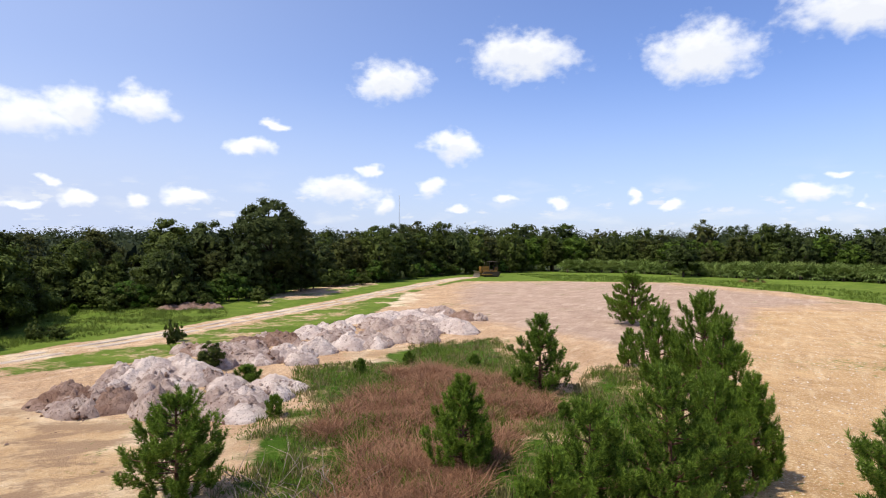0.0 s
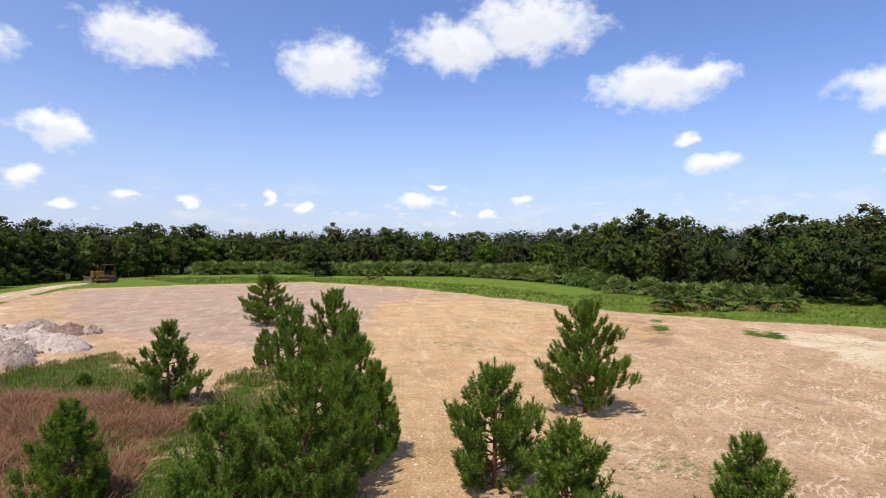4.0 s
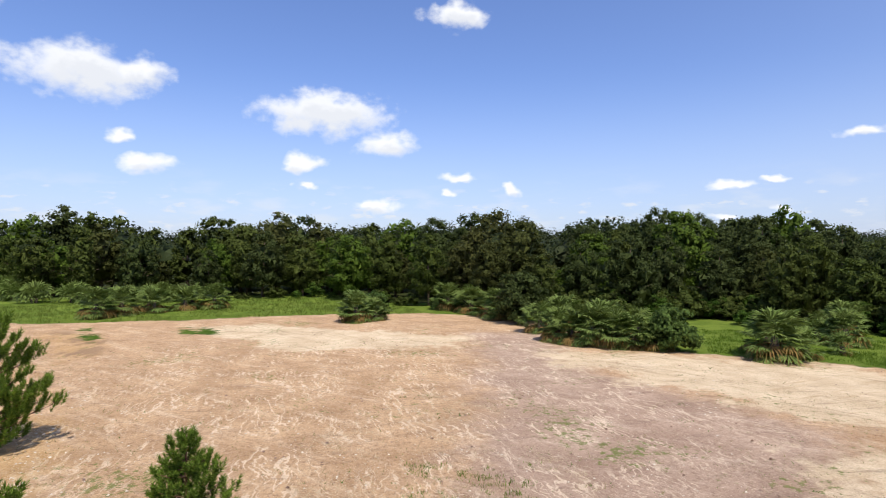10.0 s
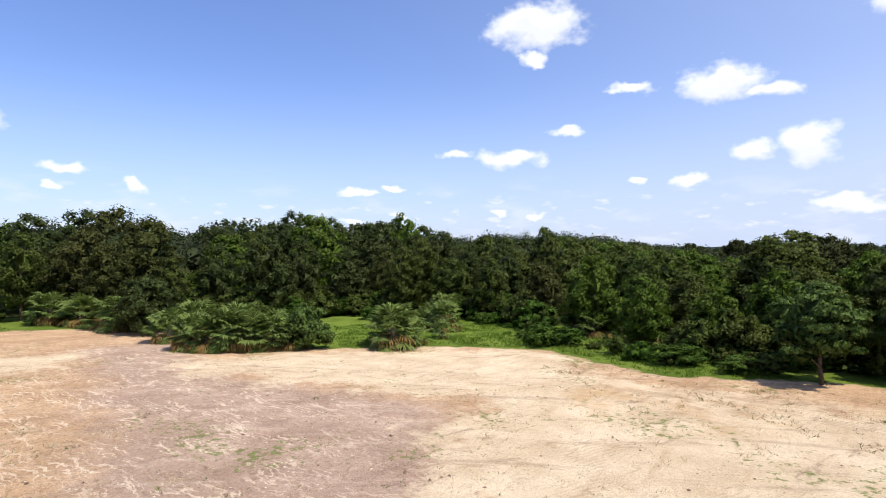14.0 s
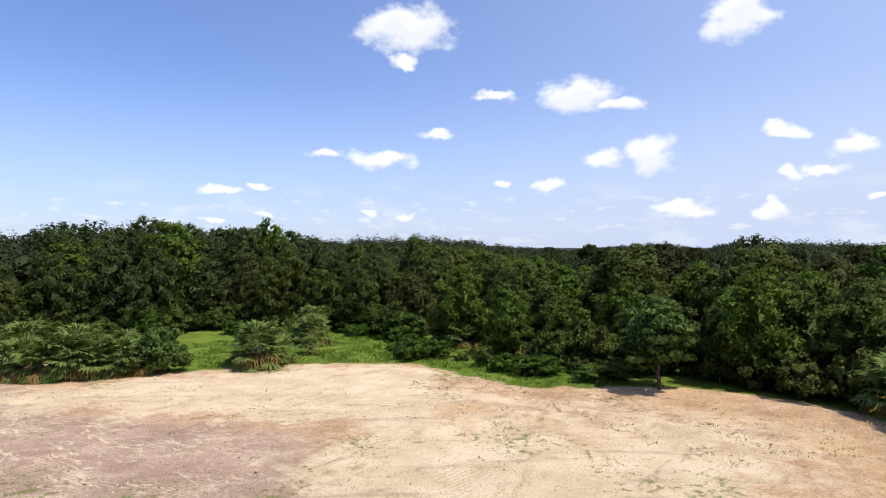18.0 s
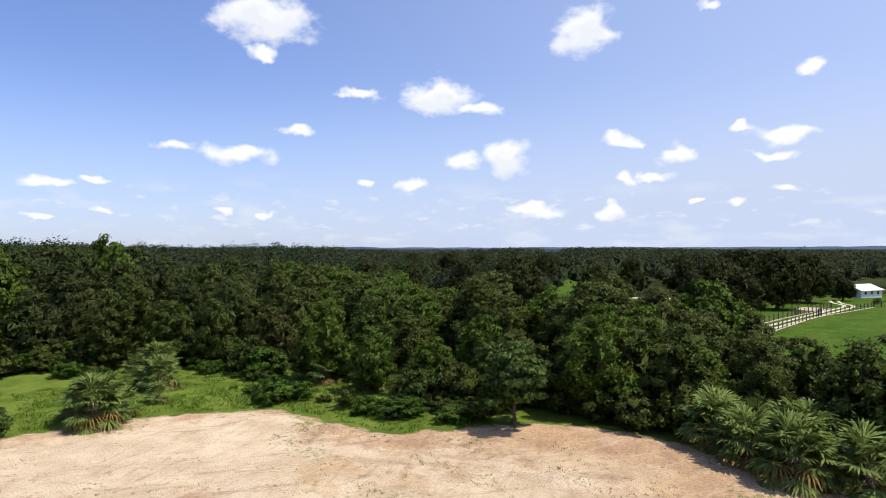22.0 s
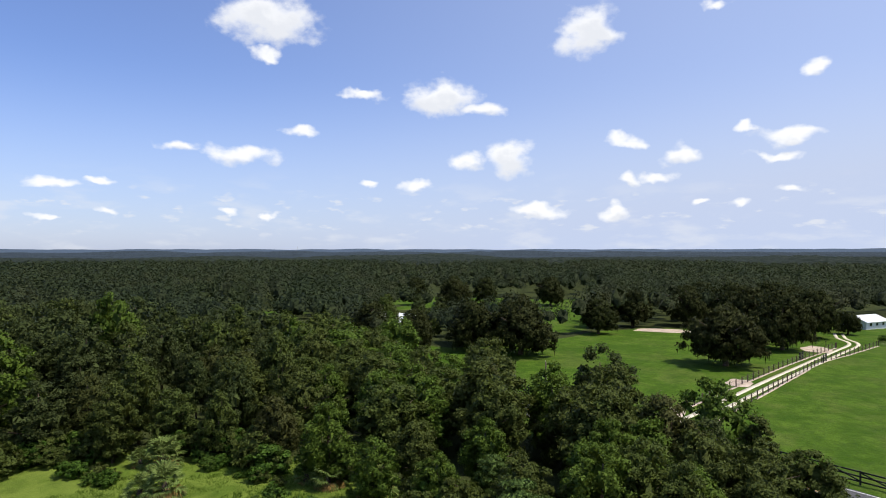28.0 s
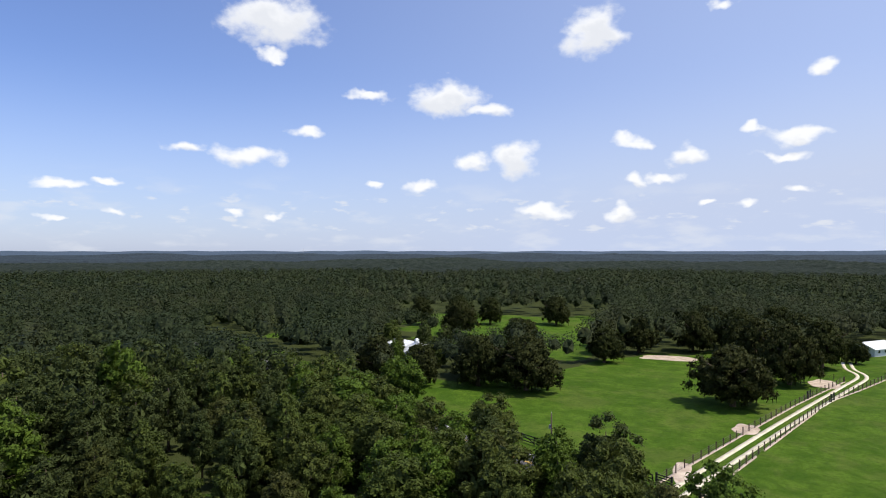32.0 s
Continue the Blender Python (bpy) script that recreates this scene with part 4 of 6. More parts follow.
def soft(d, w=1.6):
    return np.clip(0.5 + d / (2 * w), 0, 1)


PAD = [(-6, 95), (4, 128), (26, 128.5), (49, 124), (57, 98), (57.5, 77), (57, 55), (57.5, 44), (62, 31), (68, 19), (70, 8), (66, -2), (60, -7), (47, -11.5), (44.5, -16), (42.5, -22.3), (36, -29.5), (25, -29.3), (21, -34.5), (16, -39), (9.7, -38.5), (2, -36), (-15, -33), (-40, -20), (-45, 10), (-36, 28), (-25, 36), (-20, 40), (-16, 47), (-12, 56), (-8, 66)]
DIRT_ROAD = [(-60, 12), (-42, 26), (-30, 39), (-27.5, 45.5), (-24.2, 52.3), (-20.4, 64), (-14.3, 81), (-6.6, 108), (2, 136), (6.5, 147)]
PALE_EAST = [(46.7, -3.3), (43.6, -15.0), (41.8, -21.5), (35.5, -29.0), (24.2, -27.8), (19.7, -30.8), (14.8, -32.7), (9.4, -32.9), (6.1, -21.4), (15.7, -8.8), (20.2, -11.1), (25.5, -15.0), (32.6, -11.5), (39.7, -5.6)]
ORANGE_EAST = [(30.4, -25.4), (24.6, -28.1), (20.3, -31.9), (15.4, -35.1), (5.6, -34.5), (4.1, -27.2), (14.4, -26.3), (16.5, -20.7), (22.3, -20.2)]
MAUVE = [(8, 2), (30, 1), (54, 2), (56, -6), (38, -7), (26, -16), (16, -10), (12, -16), (5, -22), (-4, -14), (0, -4)]
MAUVE_NORTH = [(1, 62), (3, 120), (24, 127), (47, 122), (55, 80), (40, 73), (24, 45), (14, 41), (9, 52)]
STUBBLE = [(14, 8), (18, 8.5), (26, 6.5), (32, 3), (30, -1), (24, -3), (18.7, -3.5), (13, -2)]
TRACKED = [(-24, 71), (-28, 88), (-27, 107), (-18, 129), (-11, 123), (-15, 100), (-19, 84)]
PALE_MID = [(57, 31), (58.5, 22), (54, 10), (51.4, 2), (46, 3), (44, 10), (44, 16), (50, 24)]
YELLOW_MID = [(53.1, 44.0), (52.1, 38.2), (47.7, 31.2), (40.7, 27.9), (36.8, 28.9), (43.4, 35.2)]
TAN = [(37.7, 70.4), (51.0, 69.1), (53.5, 53.7), (38.4, 31.9), (24.6, 18.8), (12.8, 11.3), (8.4, 15.6), (13.9, 29.8)]
RUNNELS = [(39.8, 28.3), (54.9, 17.1), (56.9, -3.5), (36.6, -13.6), (12.0, -6.2), (14.0, 14.0)]
SAND_A = [(-7.5, 42.8), (-2.9, 46.0), (-1.8, 41.7), (-3.3, 37.9), (-6.2, 39.6)]
SAND_LEFT = [(-25.9, 31.9), (-17.5, 27.6), (-12.6, 26.7), (-8.7, 17.2), (-14.7, 12.2), (-30, 20)]
SAND_NEAR = [(-9.1, 23.6), (-6.5, 24.2), (-5.3, 21.7), (-7.4, 20.1)]
SAND_STRIP = [(-11.0, 76.2), (-6.6, 100.2), (-2.2, 95.3), (-4.5, 73.7)]
WEEDS = [(-6.7, 16.2), (-8.7, 25.0), (-7.8, 30.7), (-9.6, 37.8), (-5.5, 39.6), (-2.0, 46.4), (4.5, 49.2), (5.4, 39.6), (6.9, 31.9), (9.5, 37.8), (13.0, 37.8), (11.0, 30.7), (7.8, 14.2), (2.0, 11)]
DRY_A = [(-5.7, 24.3), (-4.4, 31.9), (-0.1, 35.3), (3.7, 34.2), (5.8, 28.5), (3.0, 23.6), (1.9, 20.6), (0.5, 16.2), (-4.3, 16.7), (-3.5, 22.3)]
DRY_B = [(-3.6, 36.3), (0.6, 37.2), (2.4, 34.3), (-2.0, 33.0)]
TURF_A = [(52.9, 40.8), (58.1, 39.8), (44.7, 29.5), (42.6, 31.8)]
TURF_B = [(55.8, 32.2), (57.9, 27.5), (51.5, 23.3), (49.4, 27.3)]
PASTURE = [(-160, -30), (-60, -54), (-2, -71), (22, -79), (60, -88), (84, -100), (92, -112), (72, -120), (64, -146), (61, -176), (47, -186), (40, -200), (14, -200), (8, -215), (12, -236), (-30, -246), (-160, -200)]
PASTURE_FAR = [(82, -142), (100, -152), (128, -166), (150, -183), (192, -212), (172, -236), (110, -264), (90, -262), (76, -212), (68, -165)]
PASTURE_EAST = [(166, -128), (182, -142), (176, -152), (160, -140)]
LANE = [(20.4, -77.0), (19.9, -81.0), (12.6, -120.5), (2.6, -172.0), (1.0, -180.0), (1.2, -186.5), (4.0, -192.0), (5.0, -205.0)]
ROAD = [(-160, -23), (-62, -49.5), (-1, -66.6), (7, -68.9), (22, -74.0), (60, -83.0), (110, -94), (180, -112)]

EDGE_AZ = [60, 42, 36, 33, 25, 19, 10, 4.6, -1, -9, -17, -26, -36, -47, -51, -66, -75, -82, -88, -94, -103, -111, -117, -122, -127, -133, -138, -143, -149, -156, -162, -168, -176, -190, -230, -270, -300]
EDGE_R = [50, 52, 70, 88, 83, 90, 118, 132, 162, 187, 188, 166, 160, 124, 107, 96, 96, 80, 74, 67, 69, 73, 66, 68, 63, 55, 50, 47, 46, 44, 42, 41, 40, 46, 60, 60, 50]
SKY_AZ = [45, 36.8, 29, 21, 12.6, 7.3, 5.1, 0.8, -3.6, -5.2, -11.7, -14.3, -23, -29, -34, -42.7, -47, -50.3, -56.9, -59.6, -66.4, -73.3, -82, -88.5, -91, -94, -96.5, -100.3, -105, -107.2, -112, -117.2, -122.6, -128, -132, -138.9, -144, -152, -156, -157.7, -163.4, -190]
SKY_T = [.03, .025, .030, .027, .031, .028, .039, .047, .044, .033, .040, .027, .028, .032, .021, .029, .025, .047, .047, .026, .044, .039, .041, .058, .068, .044, .030, .058, .062, .055, .052, .036, .028, .040, .034, .010, .004, .018, .004, .028, .022, .015]


def edge_r(az):
    return float(np.interp(-az, [-a for a in EDGE_AZ], EDGE_R))


def sky_t(az):
    return float(np.interp(-az, [-a for a in SKY_AZ], SKY_T))


def azim(x, y):
    a = math.degrees(math.atan2(-x, y))
    return a if a <= 60 else a - 360


def axis(lo, hi, step, far, grow=1.12):
    a = list(np.arange(lo, hi + .01, step))
    s, v = step, a[-1]
    while v < far:
        s = min(s * grow, 260)
        v += s
        a.append(v)
    s, v = step, a[0]
    while v > -far:
        s = min(s * grow, 260)
        v -= s
        a.insert(0, v)
    return np.array(a)


def build_ground():
    xs, ys = axis(-46, 76, .8, 4700), axis(-46, 134, .8, 4700)
    gx, gy = np.meshgrid(xs, ys)
    x, y = gx.ravel(), gy.ravel()
    z = land(x, y)
    near = (np.abs(x) < 110) & (np.abs(y) < 160)
    bumps = np.zeros(len(x))
    for i in np.nonzero(near)[0]:
        p = (x[i] * .35, y[i] * .35, 0)
        bumps[i] = .05 * noise.noise(p) + .035 * noise.noise((p[0] * 3.1, p[1] * 3.1, 5))
    z = z + bumps
    nx, ny = len(xs), len(ys)
    i = np.arange(nx * ny).reshape(ny, nx)
    faces = np.stack([i[:-1, :-1], i[:-1, 1:], i[1:, 1:], i[1:, :-1]], -1).reshape(-1, 4)
    me = mesh_from("ground", np.stack([x, y, z], 1), faces, M["ground"], True)
    road = off_line(DIRT_ROAD, x, y)
    pad = inside(PAD, x, y)
    grass = 1 - soft(pad, 1.8)
    grass = np.maximum(grass, .62 * soft(inside(WEEDS, x, y), 1.5))
    grass = np.maximum(grass, .58 * soft(inside(TURF_A, x, y), 1.5))
    grass = np.maximum(grass, .62 * soft(inside(TURF_B, x, y), 1.5))
    grass = np.minimum(grass, 1 - soft(2.3 - road, 1.0))
    # thin, sandy turf between the dirt road and the spoil heaps, and the tracked ground west of the road
    east = x > np.interp(y, [p[1] for p in DIRT_ROAD], [p[0] for p in DIRT_ROAD])
    thin = np.where((road < 9) & (y > 30) & (y < 120) & east, 0.54 + .08 * sstep(4, 9, road), 1.0)
    grass = np.minimum(grass, thin)
    tracked = soft(inside(TRACKED, x, y), 2.5)
    grass = np.minimum(grass, 1 - .56 * tracked)
    pale = np.maximum(.55 * soft(2.3 - road, 1.0), .42 * tracked)
    for poly, k in ((PALE_EAST, 1.0), (PALE_MID, .95), (SAND_A, .9), (SAND_LEFT, .95), (SAND_NEAR, .7), (SAND_STRIP, .8)):
        pale = np.maximum(pale, k * soft(inside(poly, x, y), 5.0 if poly is PALE_EAST else 2.5))
    orange = .60 * soft(inside(ORANGE_EAST, x, y), 6.0)
    for poly, k in ((YELLOW_MID, .85), (SAND_A, .62), (SAND_LEFT, .75), (SAND_NEAR, .66)):
        orange = np.maximum(orange, k * soft(inside(poly, x, y), 2.0))
    dry = np.maximum(.85 * soft(inside(DRY_A, x, y), 1.3), .85 * soft(inside(DRY_B, x, y), .8))
    grass = np.minimum(grass, 1 - .7 * dry)
    tan = soft(inside(TAN, x, y), 4.0)
    run = soft(inside(RUNNELS, x, y), 5.0)
    verge = (1 - soft(pad, 1.0)) * (np.hypot(x, y) < 190) * (y > -46)
    run = np.maximum(run * soft(pad, 1.0), verge)
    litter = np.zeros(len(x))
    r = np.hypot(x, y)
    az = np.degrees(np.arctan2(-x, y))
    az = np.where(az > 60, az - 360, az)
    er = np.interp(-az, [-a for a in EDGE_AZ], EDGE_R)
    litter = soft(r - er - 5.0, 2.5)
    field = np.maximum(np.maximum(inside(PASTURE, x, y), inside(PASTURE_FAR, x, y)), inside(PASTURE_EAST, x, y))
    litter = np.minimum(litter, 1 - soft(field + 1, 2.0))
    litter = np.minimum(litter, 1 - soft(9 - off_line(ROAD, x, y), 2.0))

    def colour(name, a, b, c):
        at = me.attributes.new(name, "FLOAT_COLOR", "POINT")
        at.data.foreach_set("color", np.stack([a, b, c, np.ones(len(a))], 1).astype(np.float32).ravel())

    colour("zone_a", grass, pale, orange)
    colour("zone_b", dry, tan, run)
    at = me.attributes.new("mauve", "FLOAT", "POINT")
    at.data.foreach_set("value", np.maximum(soft(inside(MAUVE, x, y), 5.0), .9 * soft(inside(MAUVE_NORTH, x, y), 6.0)).astype(np.float32))
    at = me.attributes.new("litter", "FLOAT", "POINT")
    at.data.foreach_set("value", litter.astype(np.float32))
    ob = new("ground", me)
    tagged(ob, "graded pinkish bare soil with sand patches, turf verges and pasture", "ground", kind="structure")


build_ground()


def ribbon(name, line, half, mat, lift, label, shift=0.0, parent=None, kind="structure", step=2.0):
    """A strip laid along a line on the land; shift moves it sideways."""
    pts = []
    for (ax, ay), (bx, by) in zip(line[:-1], line[1:]):
        k = max(1, int(math.hypot(bx - ax, by - ay) / step))
        pts += [(ax + (bx - ax) * i / k, ay + (by - ay) * i / k) for i in range(k)]
    pts.append(line[-1])
    p = np.array(pts)
    for _ in range(3):
        p[1:-1] = (p[:-2] + 2 * p[1:-1] + p[2:]) / 4
    d = unit(np.gradient(p, axis=0))
    nrm = np.stack([-d[:, 1], d[:, 0]], 1)
    wob = np.array([half * (1 + .12 * noise.noise((q[0] * .3, q[1] * .3, shift))) for q in p])[:, None]
    a, b = p + nrm * (shift + wob), p + nrm * (shift - wob)
    v = np.concatenate([np.column_stack([a, land(a[:, 0], a[:, 1]) + lift]), np.column_stack([b, land(b[:, 0], b[:, 1]) + lift]),
                        np.column_stack([a, land(a[:, 0], a[:, 1]) - .2]), np.column_stack([b, land(b[:, 0], b[:, 1]) - .2])])
    n = len(p)
    f = []
    for i in range(n - 1):
        f += [(i, n + i, n + i + 1, i + 1), (2 * n + i, i, i + 1, 2 * n + i + 1), (n + i, 3 * n + i, 3 * n + i + 1, n + i + 1)]
    me = mesh_from(name, v, f, M[mat])
    if parent is not None:
        return part(name, me, parent, label)
    return tagged(new(name, me), label, name.replace("_", " "), kind=kind)


road = ribbon("road", ROAD, 3.1, "asphalt", .06, "grey asphalt two-lane country road")
for k in (-.14, .14):
    ribbon("centre_line", ROAD, .06, "yellow_line", .068, "double yellow centre line", k, road)
for k in (-2.75, 2.75):
    ribbon("edge_line", ROAD, .07, "white_line", .068, "white edge line", k, road)
for k in (-.95, .95):
    ribbon("wheel_track", LANE, .42, "lane_sand", .035, "pale limerock wheel track of a farm lane", k)
for k in (-.85, .85):
    ribbon("rut", DIRT_ROAD, .42, "dirt_track", .012, "pale wheel rut in a dirt road", k, step=1.2)

# ---- woods ----
LABELS = {
    "tree_a": "round broadleaf tree with mid-green leaves at the wood's edge", "tree_b": "tall oval broadleaf tree in dense woodland",
    "tree_c": "dark green broadleaf tree in dense woodland", "tree_d": "bright green broadleaf tree at the wood's edge",
    "tree_e": "slender upright broadleaf tree in dense woodland", "tree_g": "tall dark tree with a bare lower stem in woodland",
    "tree_h": "olive-brown broadleaf tree in dense woodland", "tree_f": "broad leafy tree with foliage down to the ground"}
HEIGHTS = {"tree_a": 10, "tree_b": 11, "tree_c": 10, "tree_d": 9, "tree_e": 10, "tree_f": 9, "tree_g": 12, "tree_h": 10}
rnd = random.Random(5)
spots = []


def free(x, y, gap):
    for a, b, g in spots:
        if (a - x) ** 2 + (b - y) ** 2 < (gap * .5 + g * .5) ** 2:
            return False
    return True


YARD = [(86, -104), (100, -106), (125, -132), (132, -156), (112, -162), (96, -132), (84, -116)]


def wooded(x, y):
    if x < 10 and y < -43 and y > -75:
        return False
    if float(inside(YARD, x, y)) > 0:
        return False
    if float(inside(PASTURE, x, y)) > -1 or float(inside(PASTURE_FAR, x, y)) > -1 or float(inside(PASTURE_EAST, x, y)) > 0:
        return False
    return float(off_line(ROAD, x, y)) > 6.0


def wood_tree(x, y, depth):
    """One tree of the wood; those in front are lower, none rises over the skyline."""
    az, r = azim(x, y), math.hypot(x, y)
    kind = rnd.choice(["tree_a", "tree_b", "tree_c", "tree_d", "tree_e", "tree_f", "tree_h", "tree_h", "tree_c", "tree_g" if depth > 8 else "tree_f"])
    if -162 < az < -130 and rnd.random() < .8:
        kind = rnd.choice(["tree_d", "tree_d", "tree_a", "tree_f"])
    if -130 < az < -96 and depth > 5 and rnd.random() < .6:
        kind = rnd.choice(["tree_c", "tree_g", "tree_c", "tree_b"])
    if -112 < az < -98 and rnd.random() < .8:
        kind = "tree_c"
    full = 7.8 + sky_t(az) * r - lz(x, y)
    full = full * (1.05 if az > -118 else 1.0)
    h = full * (rnd.uniform(.92, 1.04) if rnd.random() < .88 else rnd.uniform(1.05, 1.12))
    h = min(h, rnd.uniform(14, 18.5)) if depth > 8 else min(h, full * rnd.uniform(.62, .90), 12)
    s = h / HEIGHTS[kind]
    wide = s * rnd.uniform(1.0, 1.25) if depth < 5 or az > -96 else s * rnd.uniform(.78, 1.05) if az > -134 else s * rnd.uniform(.95, 1.25)
    if depth > 8 and az < -96:
        h = h * (rnd.uniform(.72, 1.05) if az > -134 else rnd.uniform(.84, 1.05))
        s = h / HEIGHTS[kind]
    spots.append((x, y, 5.2))
    place(kind + ("_far" if r > 100 else ""), on(x, y, rnd.uniform(0, 360), wide, .1, s), LABELS[kind], "tree", "woodland trees")


# large single trees of the skyline
for x, y, kind, s, sz, lab in (
        (-27.5, 94, "big_tree", 1.0, 1.0, "tall dark broad-crowned tree rising over the wood"),
        (-43, 57, "live_oak_b", .66, .86, "dark shaded tree with foliage to the ground"), (-46, 50, "live_oak_b", .66, .86, "dark shaded tree with foliage to the ground"),
        (-14.5, 134, "tree_f", 1.5, 1.4, "round dark tree beside the dirt road"), (-19, 136, "tree_a", 1.3, 1.15, "round dark tree beside the dirt road"),
        (60.8, 150, "tree_c", 1.5, 1.05, "round solitary tree standing before the palm hedge"),
        (35.4, 190, "tree_e", 1.7, 1.25, "upright conical green tree before the palm hedge"),
        (-24, 100, "tree_c", 1.1, .9, "dark tree crowded under a taller one")):
    spots.append((x, y, 7))
    place(kind, on(x, y, rnd.uniform(0, 360), s, .1, sz), lab, "tree", "skyline trees")

az = 44.0
count = 0
while az > -186:
    r0 = edge_r(az)
    step = math.degrees(4.6 / r0)
    for dep in (1.5, 7.5, 13.5, 19.5) if az < -44 else (1.5, 7.5, 13.5):
        a = radians(az + rnd.uniform(-.4, .4) * step)
        r = r0 + dep + rnd.uniform(-1.6, 1.6) + (6 if -46 < az < -8 else 0) + 0.0
        x, y = -math.sin(a) * r, math.cos(a) * r
        if wooded(x, y) and free(x, y, 4.4):
            wood_tree(x, y, dep)
            count += 1
    az -= step

# the wood that the camera looks over once it has climbed
for i in range(-2, 26):
    for j in range(0, 26):
        x, y = 5.4 * i + 2.7 * (j % 2) + rnd.uniform(-1.2, 1.2), 20 - 4.9 * j * 1.05 + rnd.uniform(-1.2, 1.2)
        r, a = math.hypot(x, y), azim(x, y)
        if -182 < a < -98 and edge_r(a) + 2 < r < 128 and wooded(x, y) and free(x, y, 4.2):
            wood_tree(x, y, r - edge_r(a))


def far_wood(name, pts, leaves, size, mat, label, seed):
    """Many far trees as one mesh: each a crown of leaf sprays."""
    rng = np.random.default_rng(seed)
    vs, ns = [], []
    for x, y, h, w in pts:
        mid = np.array([x, y, lz(x, y) + h * .45])
        d = unit(rng.normal(0, 1, (leaves, 3)) + np.array([0, 0, .35]))
        clump = 1 + .12 * np.sin(d[:, :1] * 5 + x) * np.cos(d[:, 1:2] * 5 + y)
        c = d * np.array([w / 2, w / 2, h * .34]) * clump * rng.uniform(.52, .92, (leaves, 1)) + np.array([x, y, lz(x, y) + h * .68])
        lv = leaf_tris(rng, c, d + np.array([0, 0, .3]), size * w / 7, .45)
        heart = np.array(ICO) * np.array([w / 2, w / 2, h * .36]) * rng.uniform(.48, .66, (12, 1)) + np.array([x, y, lz(x, y) + h * .60])
        q, n = rounded(mid, np.concatenate([lv, heart[np.array(ICO_F)].reshape(-1, 3)]), rng, .3, .5)
        vs.append(q)
        ns.append(n)
    v = np.concatenate(vs)
    ob = new(name, mesh_from(name, v, np.arange(len(v)).reshape(-1, 3), M[mat], normals=np.concatenate(ns)))
    tagged(ob, label, "woodland", kind="stuff")


def far_points(a0, a1, r0, r1, gap, tries, beyond, low=1.0, least=.68):
    cells, out = {}, []
    for k in range(tries):
        a = radians(rnd.uniform(a0, a1))
        r = math.sqrt(rnd.uniform(r0 ** 2, r1 ** 2))
        x, y = -math.sin(a) * r, math.cos(a) * r
        if beyond and r < edge_r(math.degrees(a)) + beyond:
            continue
        if not wooded(x, y):
            continue
        i, j = int(x // gap), int(y // gap)
        if any((x - u) ** 2 + (y - v) ** 2 < gap * gap for di in (-1, 0, 1) for dj in (-1, 0, 1) for u, v in cells.get((i + di, j + dj), ())):
            continue
        cells.setdefault((i, j), []).append((x, y))
        full = 7.8 + sky_t(math.degrees(a)) * r - lz(x, y)
        h = max(7.0, min(full * rnd.uniform(least, 1.05), 16.0))
        out.append((x, y, h * low, rnd.uniform(5.5, 12)))
    return out


far_wood("woodland", far_points(-184, -98, 134, 300, 6.0, 9000, 24), 330, .50, "far_leaf_haze", "dense dark green woodland canopy beyond the site", 3)
far_wood("woodland_behind", far_points(46, -98, 60, 250, 6.0, 9000, 16, .98, .88), 170, 0.52, "far_leaf_haze", "dense woodland behind the tree line", 4)
far_wood("woodland_valley", far_points(-186, -96, 300, 620, 8.0, 9000, 24), 100, .86, "far_leaf_haze", "dark woodland filling the valley", 6)


def canopy_sheet(name, r0, r1, mat, label, lo, hi, rows, cols, dome, cell, seed, a0=60.0, a1=-200.0, kind="stuff"):
    """A sheet of domed tree tops over a sector of a ring."""
    v = []
    for i in range(rows):
        t = i / (rows - 1)
        r = r0 * (r1 / r0) ** t
        for j in range(cols):
            a = radians(a0 + (a1 - a0) * (j + .5 * (i % 2)) / cols)
            x, y = -math.sin(a) * r, math.cos(a) * r
            d = noise.voronoi((x / cell, y / cell, seed))[0][0]
            z = lo + (hi - lo) * t ** 1.6 + dome * (1 - 1.6 * d * d) + 4.0 * noise.noise((x * .004, y * .004, seed)) * (1 + 2 * t)
            v.append((x, y, z))
    i = np.arange(rows * cols).reshape(rows, cols)
    f = np.stack([i[:-1, :-1], i[:-1, 1:], i[1:, 1:], i[1:, :-1]], -1).reshape(-1, 4)
    ob = new(name, mesh_from(name, np.array(v), f, M[mat]))
    tagged(ob, label, "woodland", kind=kind)


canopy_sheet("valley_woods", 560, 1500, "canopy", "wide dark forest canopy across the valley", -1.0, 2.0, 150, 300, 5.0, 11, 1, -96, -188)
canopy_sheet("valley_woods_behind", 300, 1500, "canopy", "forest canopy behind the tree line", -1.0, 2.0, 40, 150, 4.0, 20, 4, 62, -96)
canopy_sheet("distant_woods", 1250, 3000, "canopy_far_haze", "distant forest canopy, haze-blue in its colour", -7.0, 7.0, 90, 300, 6.0, 22, 2)
canopy_sheet("backdrop_hills", 2700, 4500, "hills_haze", "far low wooded ridge on the horizon", -3.0, 24.0, 26, 260, 2.5, 90, 3, kind="structure")

# ---- young pines on the site ----
def pine(kind, x, y, h, w, turn, label="young pine with rising branches and bushy green needles"):
    bh, bw = {"pine_a": (5, 3.6), "pine_b": (4, 3.1), "pine_c": (3.5, 2.6), "pine_d": (4.6, 3.0), "seedling": (1.2, 1.1)}[kind]
    place(kind, on(x, y, turn, .90 * w / bw, .05, h / bh), label, "pine tree", "young pines on the cleared site")


